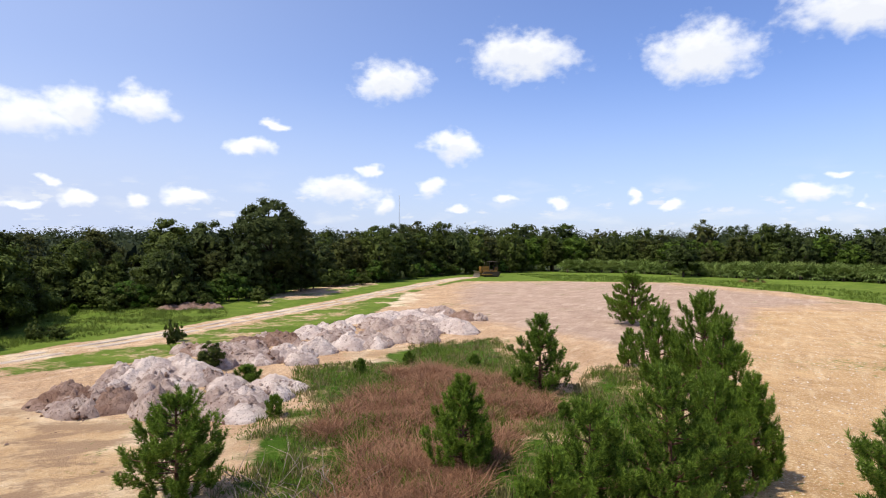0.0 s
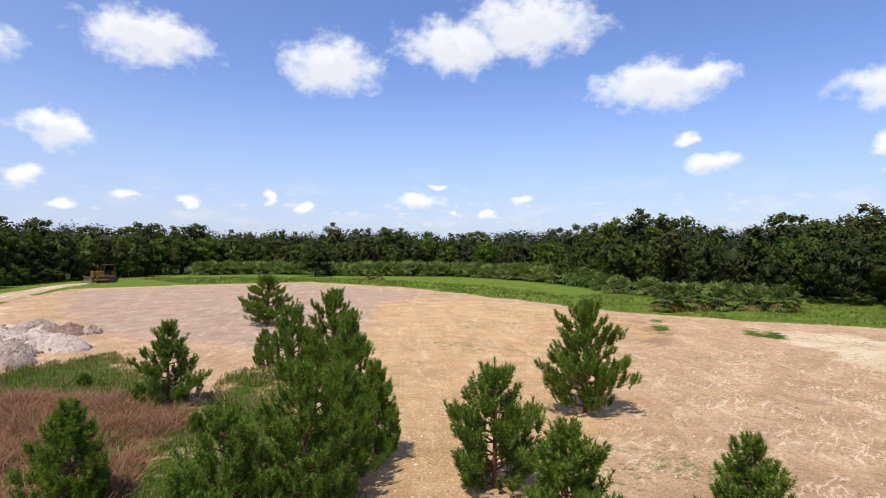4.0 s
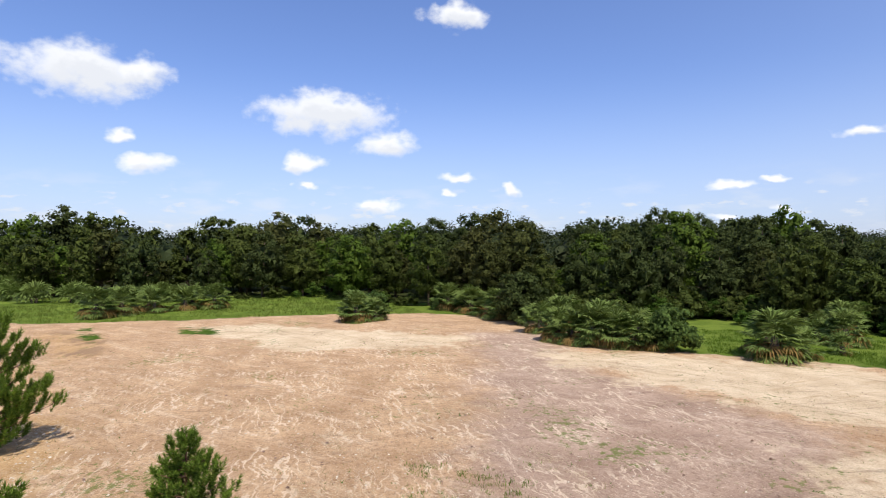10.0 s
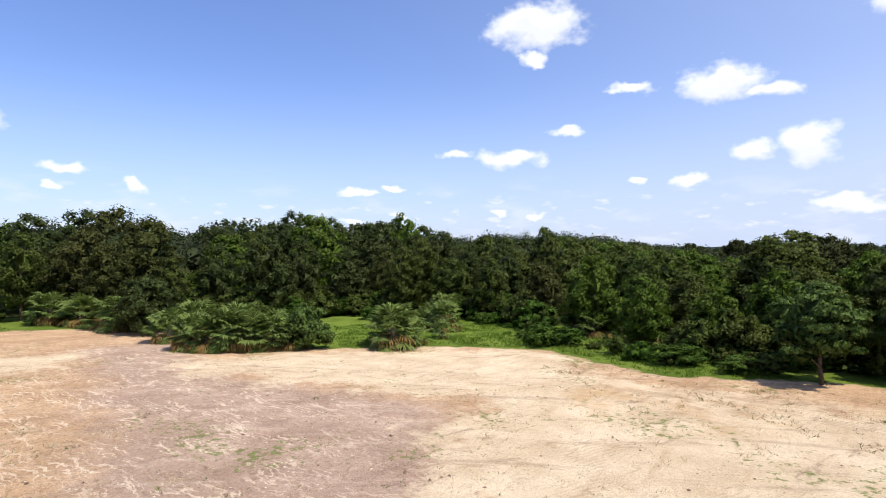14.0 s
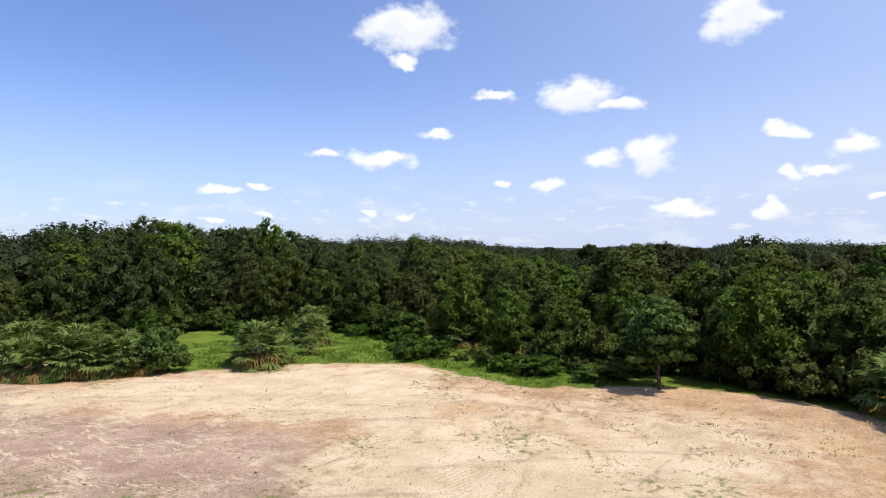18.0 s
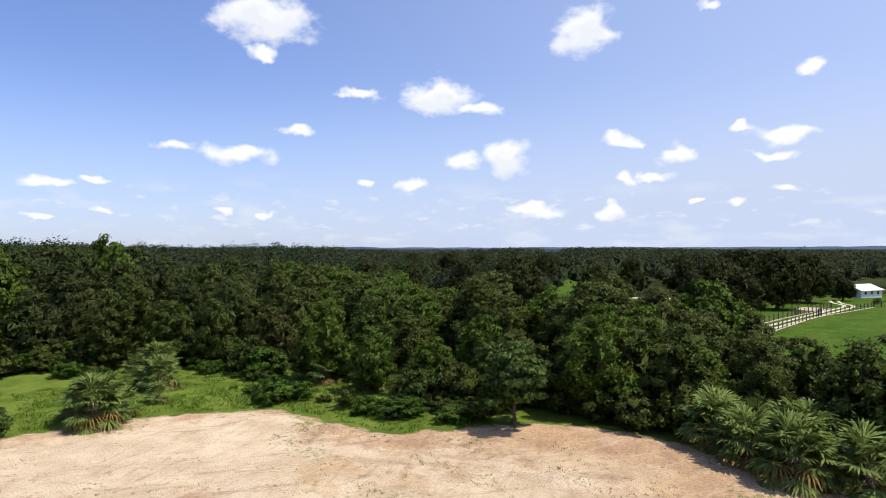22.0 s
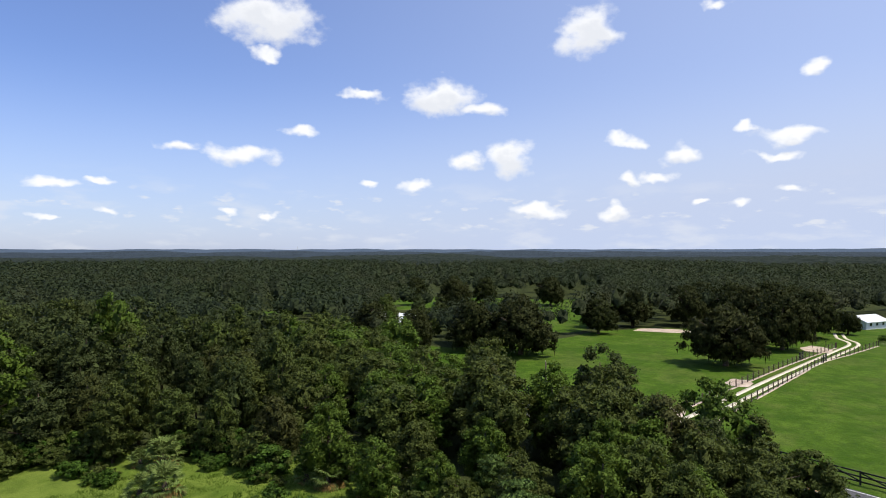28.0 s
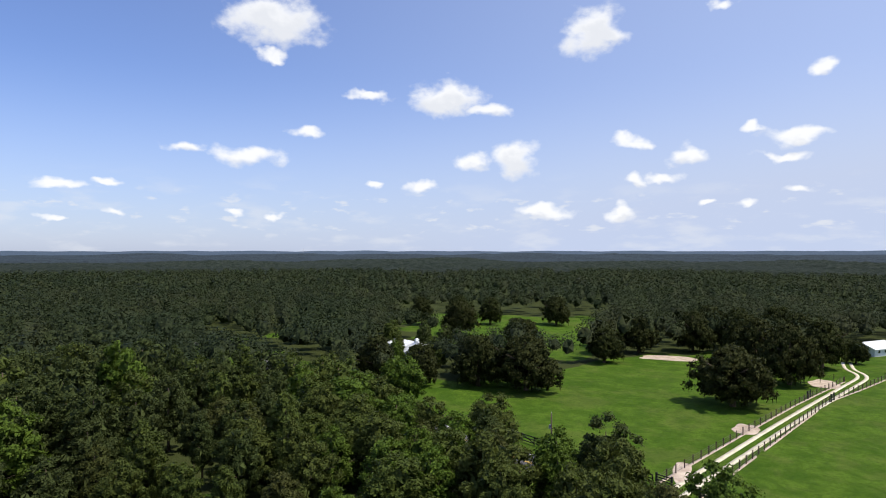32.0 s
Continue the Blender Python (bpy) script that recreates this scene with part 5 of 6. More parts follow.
pine("pine_b", -8.1, 17.9, 3.6, 3.2, 10)
pine("pine_c", .7, 20.5, 3.35, 2.4, 40)
pine("pine_d", 5.2, 31.6, 4.3, 3.2, 80)
pine("pine_a", 18.6, 58.0, 5.2, 5.0, 130)
pine("pine_c", 12.0, 38.2, 2.5, 1.6, 200)
pine("pine_a", 13.5, 30.7, 5.65, 3.5, 250)
pine("pine_b", 12.0, 33.0, 4.7, 3.2, 290)
pine("pine_d", 11.1, 23.4, 5.0, 2.7, 330)
pine("pine_c", 10.1, 19.2, 3.7, 2.1, 15)
pine("pine_a", 6.1, 15.8, 4.75, 3.0, 60)
pine("pine_b", 3.9, 15.6, 3.95, 2.6, 100)
pine("pine_c", 2.6, 14.0, 3.0, 2.2, 140)
pine("pine_b", 8.2, 17.8, 4.2, 2.5, 170)
pine("pine_a", 21.2, 19.2, 5.5, 4.0, 210)
pine("pine_b", 12.1, 14.8, 4.25, 3.4, 240)
pine("pine_c", 11.3, 10.9, 3.3, 2.7, 270)
pine("pine_d", 14.2, 7.6, 3.4, 2.5, 300)
for x, y, h, w in ((-10.9, 32.9, 1.15, 1.4), (-7.7, 26.9, 1.0, .8), (-41.4, 66, 1.2, 1.0), (-5.0, 36.0, .9, .7), (-2.2, 38.5, .9, .7), (2.0, 38.0, .8, .7), (5.4, 26.0, .9, .7)):
    pine("seedling", x, y, h, w, x * 40, "small pine seedling with tufted needles")


def shrub(kind, x, y, s, sz, label):
    place(kind, on(x, y, (x * 37 + y * 13) % 360, s, .08, sz), label, "shrub", "shrubs")


for x, y, h, w in ((-14.5, 36.9, 2.0, 1.9), (-20.8, 45.1, 2.3, 1.3), (-21.6, 48.0, 1.6, 1.4), (-33.1, 47.8, 1.85, 1.6), (-32.0, 48.8, 1.4, 2.0), (-38.9, 68.8, 1.85, 2.4), (-30, 74, 2.2, 3.2), (-45, 72, 2.6, 4.0), (-36, 77, 3.0, 4.4), (-25, 80, 2.4, 3.0), (-16, 116, 2.6, 4.5), (-20, 112, 2.2, 4.0), (-50, 66, 2.2, 3.6)):
    shrub("shrub", x, y, w / 3.2, h / 3, "leafy green shrub beside the dirt road")
shrub("bright_shrub", -2, 158, 1.6, 1.1, "bright green vine-covered bush at the wood's edge")
shrub("bright_shrub", 3, 160, 1.5, .9, "bright green vine-covered bush at the wood's edge")
shrub("round_bush", 61.8, -3.0, 1.04, 1.0, "dense round dark bush at the edge of the bare soil")
shrub("leafy_shrub", 46.1, -13.6, 1.0, .98, "feathery green shrub growing against palms")
shrub("leafy_shrub", 66, 13.0, .9, .82, "feathery green shrub behind a palm")
shrub("leafy_shrub", 62.5, 14.8, .55, .6, "feathery green shrub behind a palm")
place("mimosa", on(18.9, -35.8, 30, .98, .05, 1.0), "small feathery-leaved tree with a bare stem on sand", "tree")
place("mimosa", on(25.2, -43.0, 130, .62, .05, .78), "slender feathery-leaved young tree among weeds", "tree")
for kind, x, y, h in (("tree_a", 92, -116, 7.0), ("tree_f", 97, -122, 6.0), ("tree_d", 105, -124, 6.2), ("tree_f", 101, -136, 6.6), ("tree_a", 109, -130, 6.6), ("tree_c", 113, -147, 9.0), ("tree_a", 120, -140, 9.0), ("tree_c", 104, -146, 9.0), ("tree_f", 92, -127, 5.0)):
    place(kind, on(x, y, x * 7, h / HEIGHTS[kind], .1), "leafy garden tree beside a half-hidden house", "tree", "trees round the house")
place("tree_e", on(65.5, -30.8, 20, 1.25, .1, .56), "broad conical green tree at the wood's edge", "tree")
place("tree_a", on(18.8, -52.2, 10, 1.0, .1, .95), "tall green tree beside the road", "tree", "trees beside the road")
for kind, x, y, w, h in (("tree_f", 3.2, -58.4, 6.4, 6.6), ("tree_e", 7.4, -60.4, 5.2, 8.6), ("tree_d", 9.6, -45.0, 7.0, 6.6), ("tree_a", 13.2, -45.5, 7.0, 7.8), ("tree_f", 6.2, -49.5, 6.6, 6.8), ("tree_a", 10.2, -50.4, 7.4, 8.2), ("tree_d", 14.6, -50.2, 7.2, 8.6), ("tree_f", 6.6, -54.6, 7.0, 7.4), ("tree_c", 11.0, -55.6, 7.0, 8.6), ("tree_a", 15.6, -55.6, 7.4, 9.6), ("tree_f", -1.6, -43.6, 6.0, 4.6), ("tree_f", -4.5, -46.0, 6.0, 4.6), ("tree_d", 17.2, -44.4, 6.6, 7.0)):
    bw = {"tree_f": 7.8, "tree_e": 5.4, "tree_d": 7.2, "tree_a": 7.8, "tree_c": 7.6}[kind]
    place(kind, on(x, y, (x * 61) % 360, w / bw, .1, h / HEIGHTS[kind]), "dense green tree in the thicket beside the road", "tree", "trees beside the road")

for x, y, w, h in ((7.5, -43.5, 4.5, 4.2), (10.5, -44.5, 5, 5.2), (6.0, -47.0, 4.0, 3.6), (12.5, -42.5, 4.5, 4.4), (14.5, -43.0, 4.5, 4.6), (17.5, -41.5, 4.5, 4.4), (20.5, -42.0, 4, 3.8), (9.2, -40.6, 4, 3.6), (12.2, -39.9, 3.6, 3.0), (15.2, -40.4, 3.6, 3.0)):
    shrub("shrub", x, y, w / 3.2, h / 3, "dense shaded bush at the foot of the wood")

PALMS = [
    ("palm_a", 61.3, 14.2, 1.25), ("palm_b", 62.8, 12.4, 1.0),
    ("palm_a", 50.0, -5.6, 1.1), ("palm_b", 48.8, -6.6, 1.15), ("palm_a", 47.4, -9.6, 1.15), ("palm_b", 46.4, -12.6, 1.0), ("palm_a", 48.2, -8.2, 1.25), ("palm_b", 47.0, -11.2, 1.2), ("palm_a", 51.2, -9.4, 1.3), ("palm_b", 51.4, -12.5, 1.2),
    ("palm_b", 55, -4.5, 1.2), ("palm_a", 57.0, -6.6, 1.25),
    ("palm_a", 42.9, -19.7, 1.35), ("palm_b", 45.6, -20.4, 1.25), ("palm_c", 43.9, -22.2, 1.2),
    ("palm_a", 49.4, -28.1, 1.1), ("palm_c", 51.4, -27.0, 1.15), ("palm_c", 45.4, -25.6, .9),
    ("palm_a", 56.2, -31.8, 1.15), ("palm_c", 58.6, -30.8, 1.0),
    ("palm_a", 34.6, -39.0, 1.15), ("palm_c", 36.6, -40.6, 1.1), ("palm_b", 39.6, -38.0, 1.05), ("palm_c", 42.0, -37.6, 1.1),
    ("palm_a", 7.0, -39.4, 1.3), ("palm_b", 5.0, -37.6, 1.35), ("palm_a", 2.6, -35.8, 1.35), ("palm_b", 5.0, -41.0, 1.3), ("palm_a", 2.2, -39.4, 1.35), ("palm_b", -.6, -36.2, 1.35), ("palm_b", 7.6, -42.6, 1.3), ("palm_a", -.4, -40.0, 1.2),
    ("palm_a", 64.6, -1.0, 1.3), ("palm_b", 67.8, .5, 1.3), ("palm_b", 71.0, 2.4, 1.4), ("palm_a", 74, 5.4, 1.3),
    ("palm_a", 62, 43.5, 1.3), ("palm_a", 65.2, 42.6, 1.3), ("palm_b", 68.4, 40.6, 1.3), ("palm_b", 71.2, 38.2, 1.3), ("palm_a", 73.4, 35.4, 1.25), ("palm_b", 66.2, 45.6, 1.3), ("palm_b", 70.4, 42.4, 1.25), ("palm_b", 74.6, 39.0, 1.3)]


def clear_of_palms(x, y, gap):
    """True where no palm stands close, or in the line from the pad to one."""
    for _, px, py, _k in PALMS:
        for t in (1.0, .93):
            if (x - px * t) ** 2 + (y - py * t) ** 2 < gap * gap:
                return False
    return True


# undergrowth that closes the wood's foot
for i in range(110):
    a = radians(-96 - 52 * (i + rnd.random()) / 110)
    r = edge_r(math.degrees(a)) - rnd.uniform(-2.5, 2.0)
    x, y = -math.sin(a) * r, math.cos(a) * r
    if float(inside(PAD, x, y)) < -2.5 and clear_of_palms(x, y, 3.2):
        s = rnd.uniform(.9, 1.5)
        shrub(rnd.choice(["shrub", "shrub", "bright_shrub"]), x, y, s, s * rnd.uniform(.6, .95), "leafy bush closing the wood's foot")

# weeds and vines heaped along the wood's foot
for i in range(150):
    a = radians(rnd.uniform(-158, -112))
    r = edge_r(math.degrees(a)) + 3.5 - rnd.uniform(0, 11)
    x, y = -math.sin(a) * r, math.cos(a) * r
    if float(inside(PAD, x, y)) < -3.0 and clear_of_palms(x, y, 2.6):
        s = rnd.uniform(.35, .8)
        shrub(rnd.choice(["bright_shrub", "bright_shrub", "shrub"]), x, y, s, s * rnd.uniform(.5, .8), "low tangle of green weeds and vines")
for i in range(46):
    x, y = rnd.uniform(22, 44), -rnd.uniform(30, 42)
    if float(inside(PAD, x, y)) < -1.2 and clear_of_palms(x, y, 2.2):
        k = rnd.uniform(.45, .95)
        shrub(rnd.choice(["bright_shrub", "bright_shrub", "shrub"]), x, y, k, k * rnd.uniform(.45, .7), "low leafy brush in the grassy verge")
for i in range(26):
    a = radians(rnd.uniform(-100, -58))
    r = edge_r(math.degrees(a)) - rnd.uniform(0, 2.5)
    x, y = -math.sin(a) * r, math.cos(a) * r
    s = rnd.uniform(.5, 1.1)
    shrub(rnd.choice(["bright_shrub", "shrub", "shrub"]), x, y, s, s * rnd.uniform(.5, .9), "low green bushes at the wood's foot")
for i in range(64):
    a = radians(-10 + 52 * (i + rnd.random()) / 64)
    r = edge_r(math.degrees(a)) - rnd.uniform(0, 3)
    x, y = -math.sin(a) * r, math.cos(a) * r
    s = rnd.uniform(1.0, 1.8)
    shrub(rnd.choice(["shrub", "shrub", "shrub", "bright_shrub"]), x, y, s, s * rnd.uniform(.7, 1.0), "leafy bushes at the wood's foot")


# ---- palms ----
def palm(kind, x, y, s, label="young fan palm with drooping green fronds"):
    place(kind, on(x, y, (x * 53 + y * 29) % 360, s, .05), label, "palm", "young fan palms")


for kind, x, y, k in PALMS:
    palm(kind, x, y, k * 1.15)
palm("palm_b", 64.2, 125.3, 1.2, "solitary fan palm bush in the turf verge")
palm("palm_b", 66.4, 124.6, 1.2, "solitary fan palm bush in the turf verge")

# the far palm hedge along the turf verge
for i in range(150):
    t = i / 149
    a = -12 - 38 * t
    r = edge_r(a) - 2.5 + (i % 3) * 2.4 + rnd.uniform(-.7, .7)
    aa = radians(a + rnd.uniform(-.15, .15))
    x, y = -math.sin(aa) * r, math.cos(aa) * r
    s = rnd.uniform(1.45, 1.95)
    place(rnd.choice(["hedge_a", "hedge_b"]), on(x, y, rnd.uniform(0, 360), s, .05), "fan palm in a long dense hedge", "palm", "palm hedge")
for i in range(16):
    a = radians(rnd.uniform(-62, -48))
    r = edge_r(math.degrees(a)) - rnd.uniform(2, 8)
    place(rnd.choice(["hedge_a", "hedge_b"]), on(-math.sin(a) * r, math.cos(a) * r, rnd.uniform(0, 360), rnd.uniform(.9, 1.4), .05), "fan palm bush at the wood's edge", "palm", "palm hedge")


# ---- spoil heaps ----
HEAPS = []


def heap(x, y, w, h, kind, seed):
    rough = {"heap_pale": .24, "heap_rough": .46, "heap_brown": .55}[kind]
    n, m = 14, 28
    v = [(0, 0, h)]
    for i in range(1, n + 1):
        t = i / n
        for j in range(m):
            a = 2 * math.pi * j / m
            c, s = math.cos(a), math.sin(a)
            lob = 1 + .30 * noise.noise((c * 1.3 + seed, s * 1.3, seed * .7))
            r = w / 2 * 1.18 * t * lob
            px, py = c * r, s * r
            z = h * max(0, 1 - t ** 1.6)
            k = min(1, (1 - t) * 5) * h
            z += rough * k * (.5 - abs(noise.noise((px * 1.3 + seed * 3, py * 1.3, seed))) * 1.6) + rough * .6 * k * noise.noise((px * 3.2, py * 3.2 + seed * 5, 2)) + rough * .42 * k * noise.noise((px * 7.5, py * 7.5 + seed, 4))
            v.append((px, py, z - (.25 if i == n else 0)))
    f = [(0, 1 + j, 1 + (j + 1) % m) for j in range(m)]
    for i in range(n - 1):
        for j in range(m):
            a, b = 1 + i * m + j, 1 + i * m + (j + 1) % m
            f.append((a, a + m, b + m, b))
    me = mesh_from("earth_mound", v, f, M[kind], True)
    ob = new("earth_mound", me)
    ob.matrix_world = pose(x, y, lz(x, y))
    lab = {"heap_pale": "dumped mound of pale pinkish-white sandy soil", "heap_rough": "dumped mound of lumpy mixed pink soil", "heap_brown": "dumped mound of cloddy dark brown soil"}[kind]
    tagged(ob, lab, "soil heap", "row of dumped soil heaps")
    HEAPS.append((x, y, w, h, kind))


HEAP_ROWS = "pale -17.6 35.3 3.6 1.4;pale -15 34.9 3.6 1.3;pale -11.6 31.9 2.5 1;pale -9.1 31.9 2.6 1;brown -18.7 29.3 3.6 1.2;brown -16 28.4 3.2 1.2;rough -9.9 27.6 3.4 1.2;rough -13 28.4 3.6 1.3;pale -9.4 42.8 3 1.2;pale -7.1 45.1 3.4 1.2;pale -10.9 40.6 3.2 1.2;rough -12.7 39.6 3.2 1.1;rough -15.1 43.9 3 .9;pale -11.6 51.7 3.6 1;pale -9.5 54.1 3.7 1;rough -5.7 46.4 4.2 1.3;rough -3.7 49.2 4.4 1.5;pale -8.3 60.1 4 .95;pale -5.6 62.4 4.2 1.1;rough -2 52.4 4.2 1.4;pale .8 54.1 4.2 1.4;rough -.9 66.6 4.4 1.2;brown 2.2 62.4 3.4 1.2;brown -14 49.8 3 .8;pale -3.6 63.9 4.2 1;brown -17.8 42.8 3 .9;rough -9 48.4 3.4 1;rough -6.4 56.5 4 1.1;rough -3.2 57.5 4 1.2;pale -.4 58.6 4 1.2;rough -15.4 32 3.4 1.2;brown -15 46.5 3 .8"
heap(-31.5, 73, 3.4, .7, "heap_brown", 201)
heap(-29.2, 73.6, 3.2, .6, "heap_brown", 202)
heap(-33.6, 72.6, 2.6, .5, "heap_brown", 203)
for i, row in enumerate(HEAP_ROWS.split(";")):
    kind, *q = row.split()
    x, y, w, h = [float(u) for u in q]
    heap(x, y, w * .86, h * (.76 if kind == "pale" else .62), "heap_" + kind, i + 1)
    for k in range(4):
        other = rnd.choice([kind, kind, "rough", "pale"]) if kind != "brown" else rnd.choice(["brown", "rough"])
        heap(x + rnd.uniform(-1.9, 1.9), y + rnd.uniform(-1.9, 1.9), w * rnd.uniform(.42, .72), h * rnd.uniform(.42, .74), "heap_" + other, 50 + i * 4 + k)


# ---- loose stuff on the ground ----
def scatter_blades(name, poly, count, hgt, mat, label, seed, skip=None, lean=.35, wid=.03, blades=5, keep=None):
    rng = np.random.default_rng(seed)
    xs = [p[0] for p in poly]
    ys = [p[1] for p in poly]
    x = rng.uniform(min(xs), max(xs), count * 3)
    y = rng.uniform(min(ys), max(ys), count * 3)
    ok = inside(poly, x, y) > 0
    for q in skip or ():
        ok &= inside(q, x, y) < 0.2
    patch = np.array([noise.noise((a * .22, b * .22, seed)) for a, b in zip(x, y)])
    ok &= patch > rng.uniform(-.55, .25, len(x))
    x, y = x[ok][:count], y[ok][:count]
    n = len(x)
    x, y = np.repeat(x, blades) + rng.normal(0, .10, n * blades), np.repeat(y, blades) + rng.normal(0, .10, n * blades)
    k = len(x)
    base = np.stack([x, y, land(x, y) - .04], 1)
    swell = np.repeat(np.array([noise.noise((a * .75, b * .75, seed + 9)) for a, b in zip(x[::blades], y[::blades])]), blades)
    h = hgt * rng.uniform(.45, 1.2, (k, 1)) * np.clip(1 + 1.1 * swell, .35, 1.9)[:, None]
    a = rng.uniform(0, 6.283, k)
    side = np.stack([np.cos(a), np.sin(a), 0 * a], 1) * wid
    tip = base + np.concatenate([rng.normal(0, lean, (k, 2)) * h, h], 1)
    v = np.stack([base - side, base + side, tip], 1).reshape(-1, 3)
    ob = new(name, mesh_from(name, v, np.arange(3 * k).reshape(-1, 3), M[mat]))
    tagged(ob, label, "grass", kind="stuff")


WEED_SKIP = (DRY_A, DRY_B, SAND_A, SAND_NEAR)
scatter_blades("green_weeds", WEEDS, 7000, .26, "grass", "rough green grass and weeds on disturbed ground", 11, WEED_SKIP)
scatter_blades("straw_weeds", WEEDS, 2800, .34, "straw", "straw-coloured dry grass stems", 12, WEED_SKIP)
scatter_blades("dry_brush", DRY_A, 7000, .46, "dry_grass", "matted reddish-brown dead grass", 13, None, 1.2, .022)
scatter_blades("dry_brush_strip", DRY_B, 1600, .45, "dry_grass", "matted reddish-brown dead grass", 14, None, 1.2, .022)
scatter_blades("green_in_dry", DRY_A, 3000, .32, "grass", "green shoots through dead grass", 15)
VERGE_A = [(57.5, 44), (62, 31), (68, 19), (70, 8), (75, 10), (92, 24), (86, 40), (74, 66), (62, 62), (57.5, 60)]
VERGE_B = [(45, -16), (43, -23), (36, -30), (25, -30), (21, -34.5), (26, -36), (33, -38), (44, -41), (56, -33), (58, -20)]
VERGE_C = [(-33, 44), (-23, 64), (-30, 80), (-48, 74), (-50, 50)]
scatter_blades("verge_grass", VERGE_A, 5000, .30, "grass", "tall green verge grass", 16)
scatter_blades("verge_weeds", VERGE_B, 6000, .22, "grass", "low green creeping weeds along the sand", 17)
scatter_blades("far_verge_grass", [(26, 129), (49, 125), (57.5, 98), (58, 60), (68, 62), (72, 90), (64, 130), (42, 158), (20, 165)], 5000, .42, "grass", "tall uneven grass in the turf verge", 24, None, .4, .06, 4)
scatter_blades("field_grass", VERGE_C, 5000, .32, "grass", "green meadow grass beside the dirt road", 18)
scatter_blades("straw_stubble", STUBBLE, 4200, .07, "pale_straw", "pale straw stubble lying on bare soil", 22, None, 2.6, .016, 4)
scatter_blades("stubble_sprouts", [(15, 3), (21, 3), (22, -2), (16, -3)], 160, .16, "grass", "small green tufts among straw", 23, None, .6, .02, 9)
SPARSE = [(45, 26), (52, 5), (40, -14), (20, -28), (8, -20), (12, 8), (22, 24), (36, 36)]
scatter_blades("sparse_sprouts", SPARSE, 1500, .08, "weed_leaf", "scattered small green sprouts on bare soil", 19, None, .7, .03, 4)
scatter_blades("sparse_straw", SPARSE, 2500, .12, "straw", "scattered straw and dry stems on bare soil", 20, None, 1.2, .02, 3)
scatter_blades("edge_sprouts", [(34, -29), (24, -29), (20, -33), (14, -35), (6, -34), (8, -26), (20, -22), (30, -24)], 900, .10, "straw", "dry sprouts along the sandy edge", 21, None, .7)


def clods(name, poly, count, lo, hi, mat, label, seed):
    rng = np.random.default_rng(seed)
    xs = [p[0] for p in poly]
    ys = [p[1] for p in poly]
    x = rng.uniform(min(xs), max(xs), count * 2)
    y = rng.uniform(min(ys), max(ys), count * 2)
    ok = inside(poly, x, y) > 0
    x, y = x[ok][:count], y[ok][:count]
    n = len(x)
    s = lo + (hi - lo) * rng.uniform(0, 1, n) ** 3
    oct_ = np.array([(1, 0, 0), (0, 1, 0), (-1, 0, 0), (0, -1, 0), (0, 0, .7), (0, 0, -.7)])
    v = (oct_[None] * rng.uniform(.6, 1.2, (n, 6, 1))) * s[:, None, None]
    a = rng.uniform(0, 6.28, n)
    ca, sa = np.cos(a)[:, None], np.sin(a)[:, None]
    v = np.stack([v[..., 0] * ca - v[..., 1] * sa, v[..., 0] * sa + v[..., 1] * ca, v[..., 2]], -1)
    v += np.stack([x, y, land(x, y) + s * .2], 1)[:, None]
    fc = np.array([(0, 1, 4), (1, 2, 4), (2, 3, 4), (3, 0, 4)])
    f = (fc[None] + 6 * np.arange(n)[:, None, None]).reshape(-1, 3)
    ob = new(name, mesh_from(name, v.reshape(-1, 3), f, M[mat]))
    tagged(ob, label, "stones", kind="stuff")


clods("pale_stones", TAN, 9000, .015, .085, "stone", "pale limestone pebbles and clods on tan soil", 31)
clods("pad_clods", RUNNELS, 2600, .015, .07, "stone", "small pale clods on graded soil", 32)
clods("dark_clods", PAD, 5000, .02, .10, "heap_brown", "small brown clods on graded soil", 33)

def heap_clods(name, kinds, per, mat, label, seed):
    """Lumps lying on the flanks of the heaps and round their feet."""
    rng = np.random.default_rng(seed)
    c, size = [], []
    for x, y, w, h, kind in HEAPS:
        if kind not in kinds:
            continue
        t = np.sqrt(rng.uniform(.02, 1.25, per))
        a = rng.uniform(0, 6.283, per)
        r = w / 2 * 1.12 * t
        z = h * np.maximum(0, 1 - np.minimum(t, 1) ** 1.6)
        c.append(np.stack([x + r * np.cos(a), y + r * np.sin(a), z + .02], 1))
        size.append(.03 + .17 * rng.uniform(0, 1, per) ** 3)
    c, size = np.concatenate(c), np.concatenate(size)
    n = len(c)
    octa = np.array([(1, 0, 0), (0, 1, 0), (-1, 0, 0), (0, -1, 0), (0, 0, .8), (0, 0, -.8)])
    v = octa[None] * rng.uniform(.55, 1.25, (n, 6, 1)) * size[:, None, None] + rng.normal(0, .2, (n, 6, 3)) * size[:, None, None] + c[:, None]
    fc = np.array([(0, 1, 4), (1, 2, 4), (2, 3, 4), (3, 0, 4), (1, 0, 5), (2, 1, 5), (3, 2, 5), (0, 3, 5)])
    f = (fc[None] + 6 * np.arange(n)[:, None, None]).reshape(-1, 3)
    tagged(new(name, mesh_from(name, v.reshape(-1, 3), f, M[mat])), label, "soil lumps", kind="stuff")


heap_clods("heap_clods", ("heap_rough", "heap_pale"), 34, "heap_rough", "lumps of soil fallen on the pale heaps", 34)
heap_clods("brown_clods", ("heap_brown", "heap_rough"), 60, "heap_brown", "dark brown clods on the rough heaps", 35)

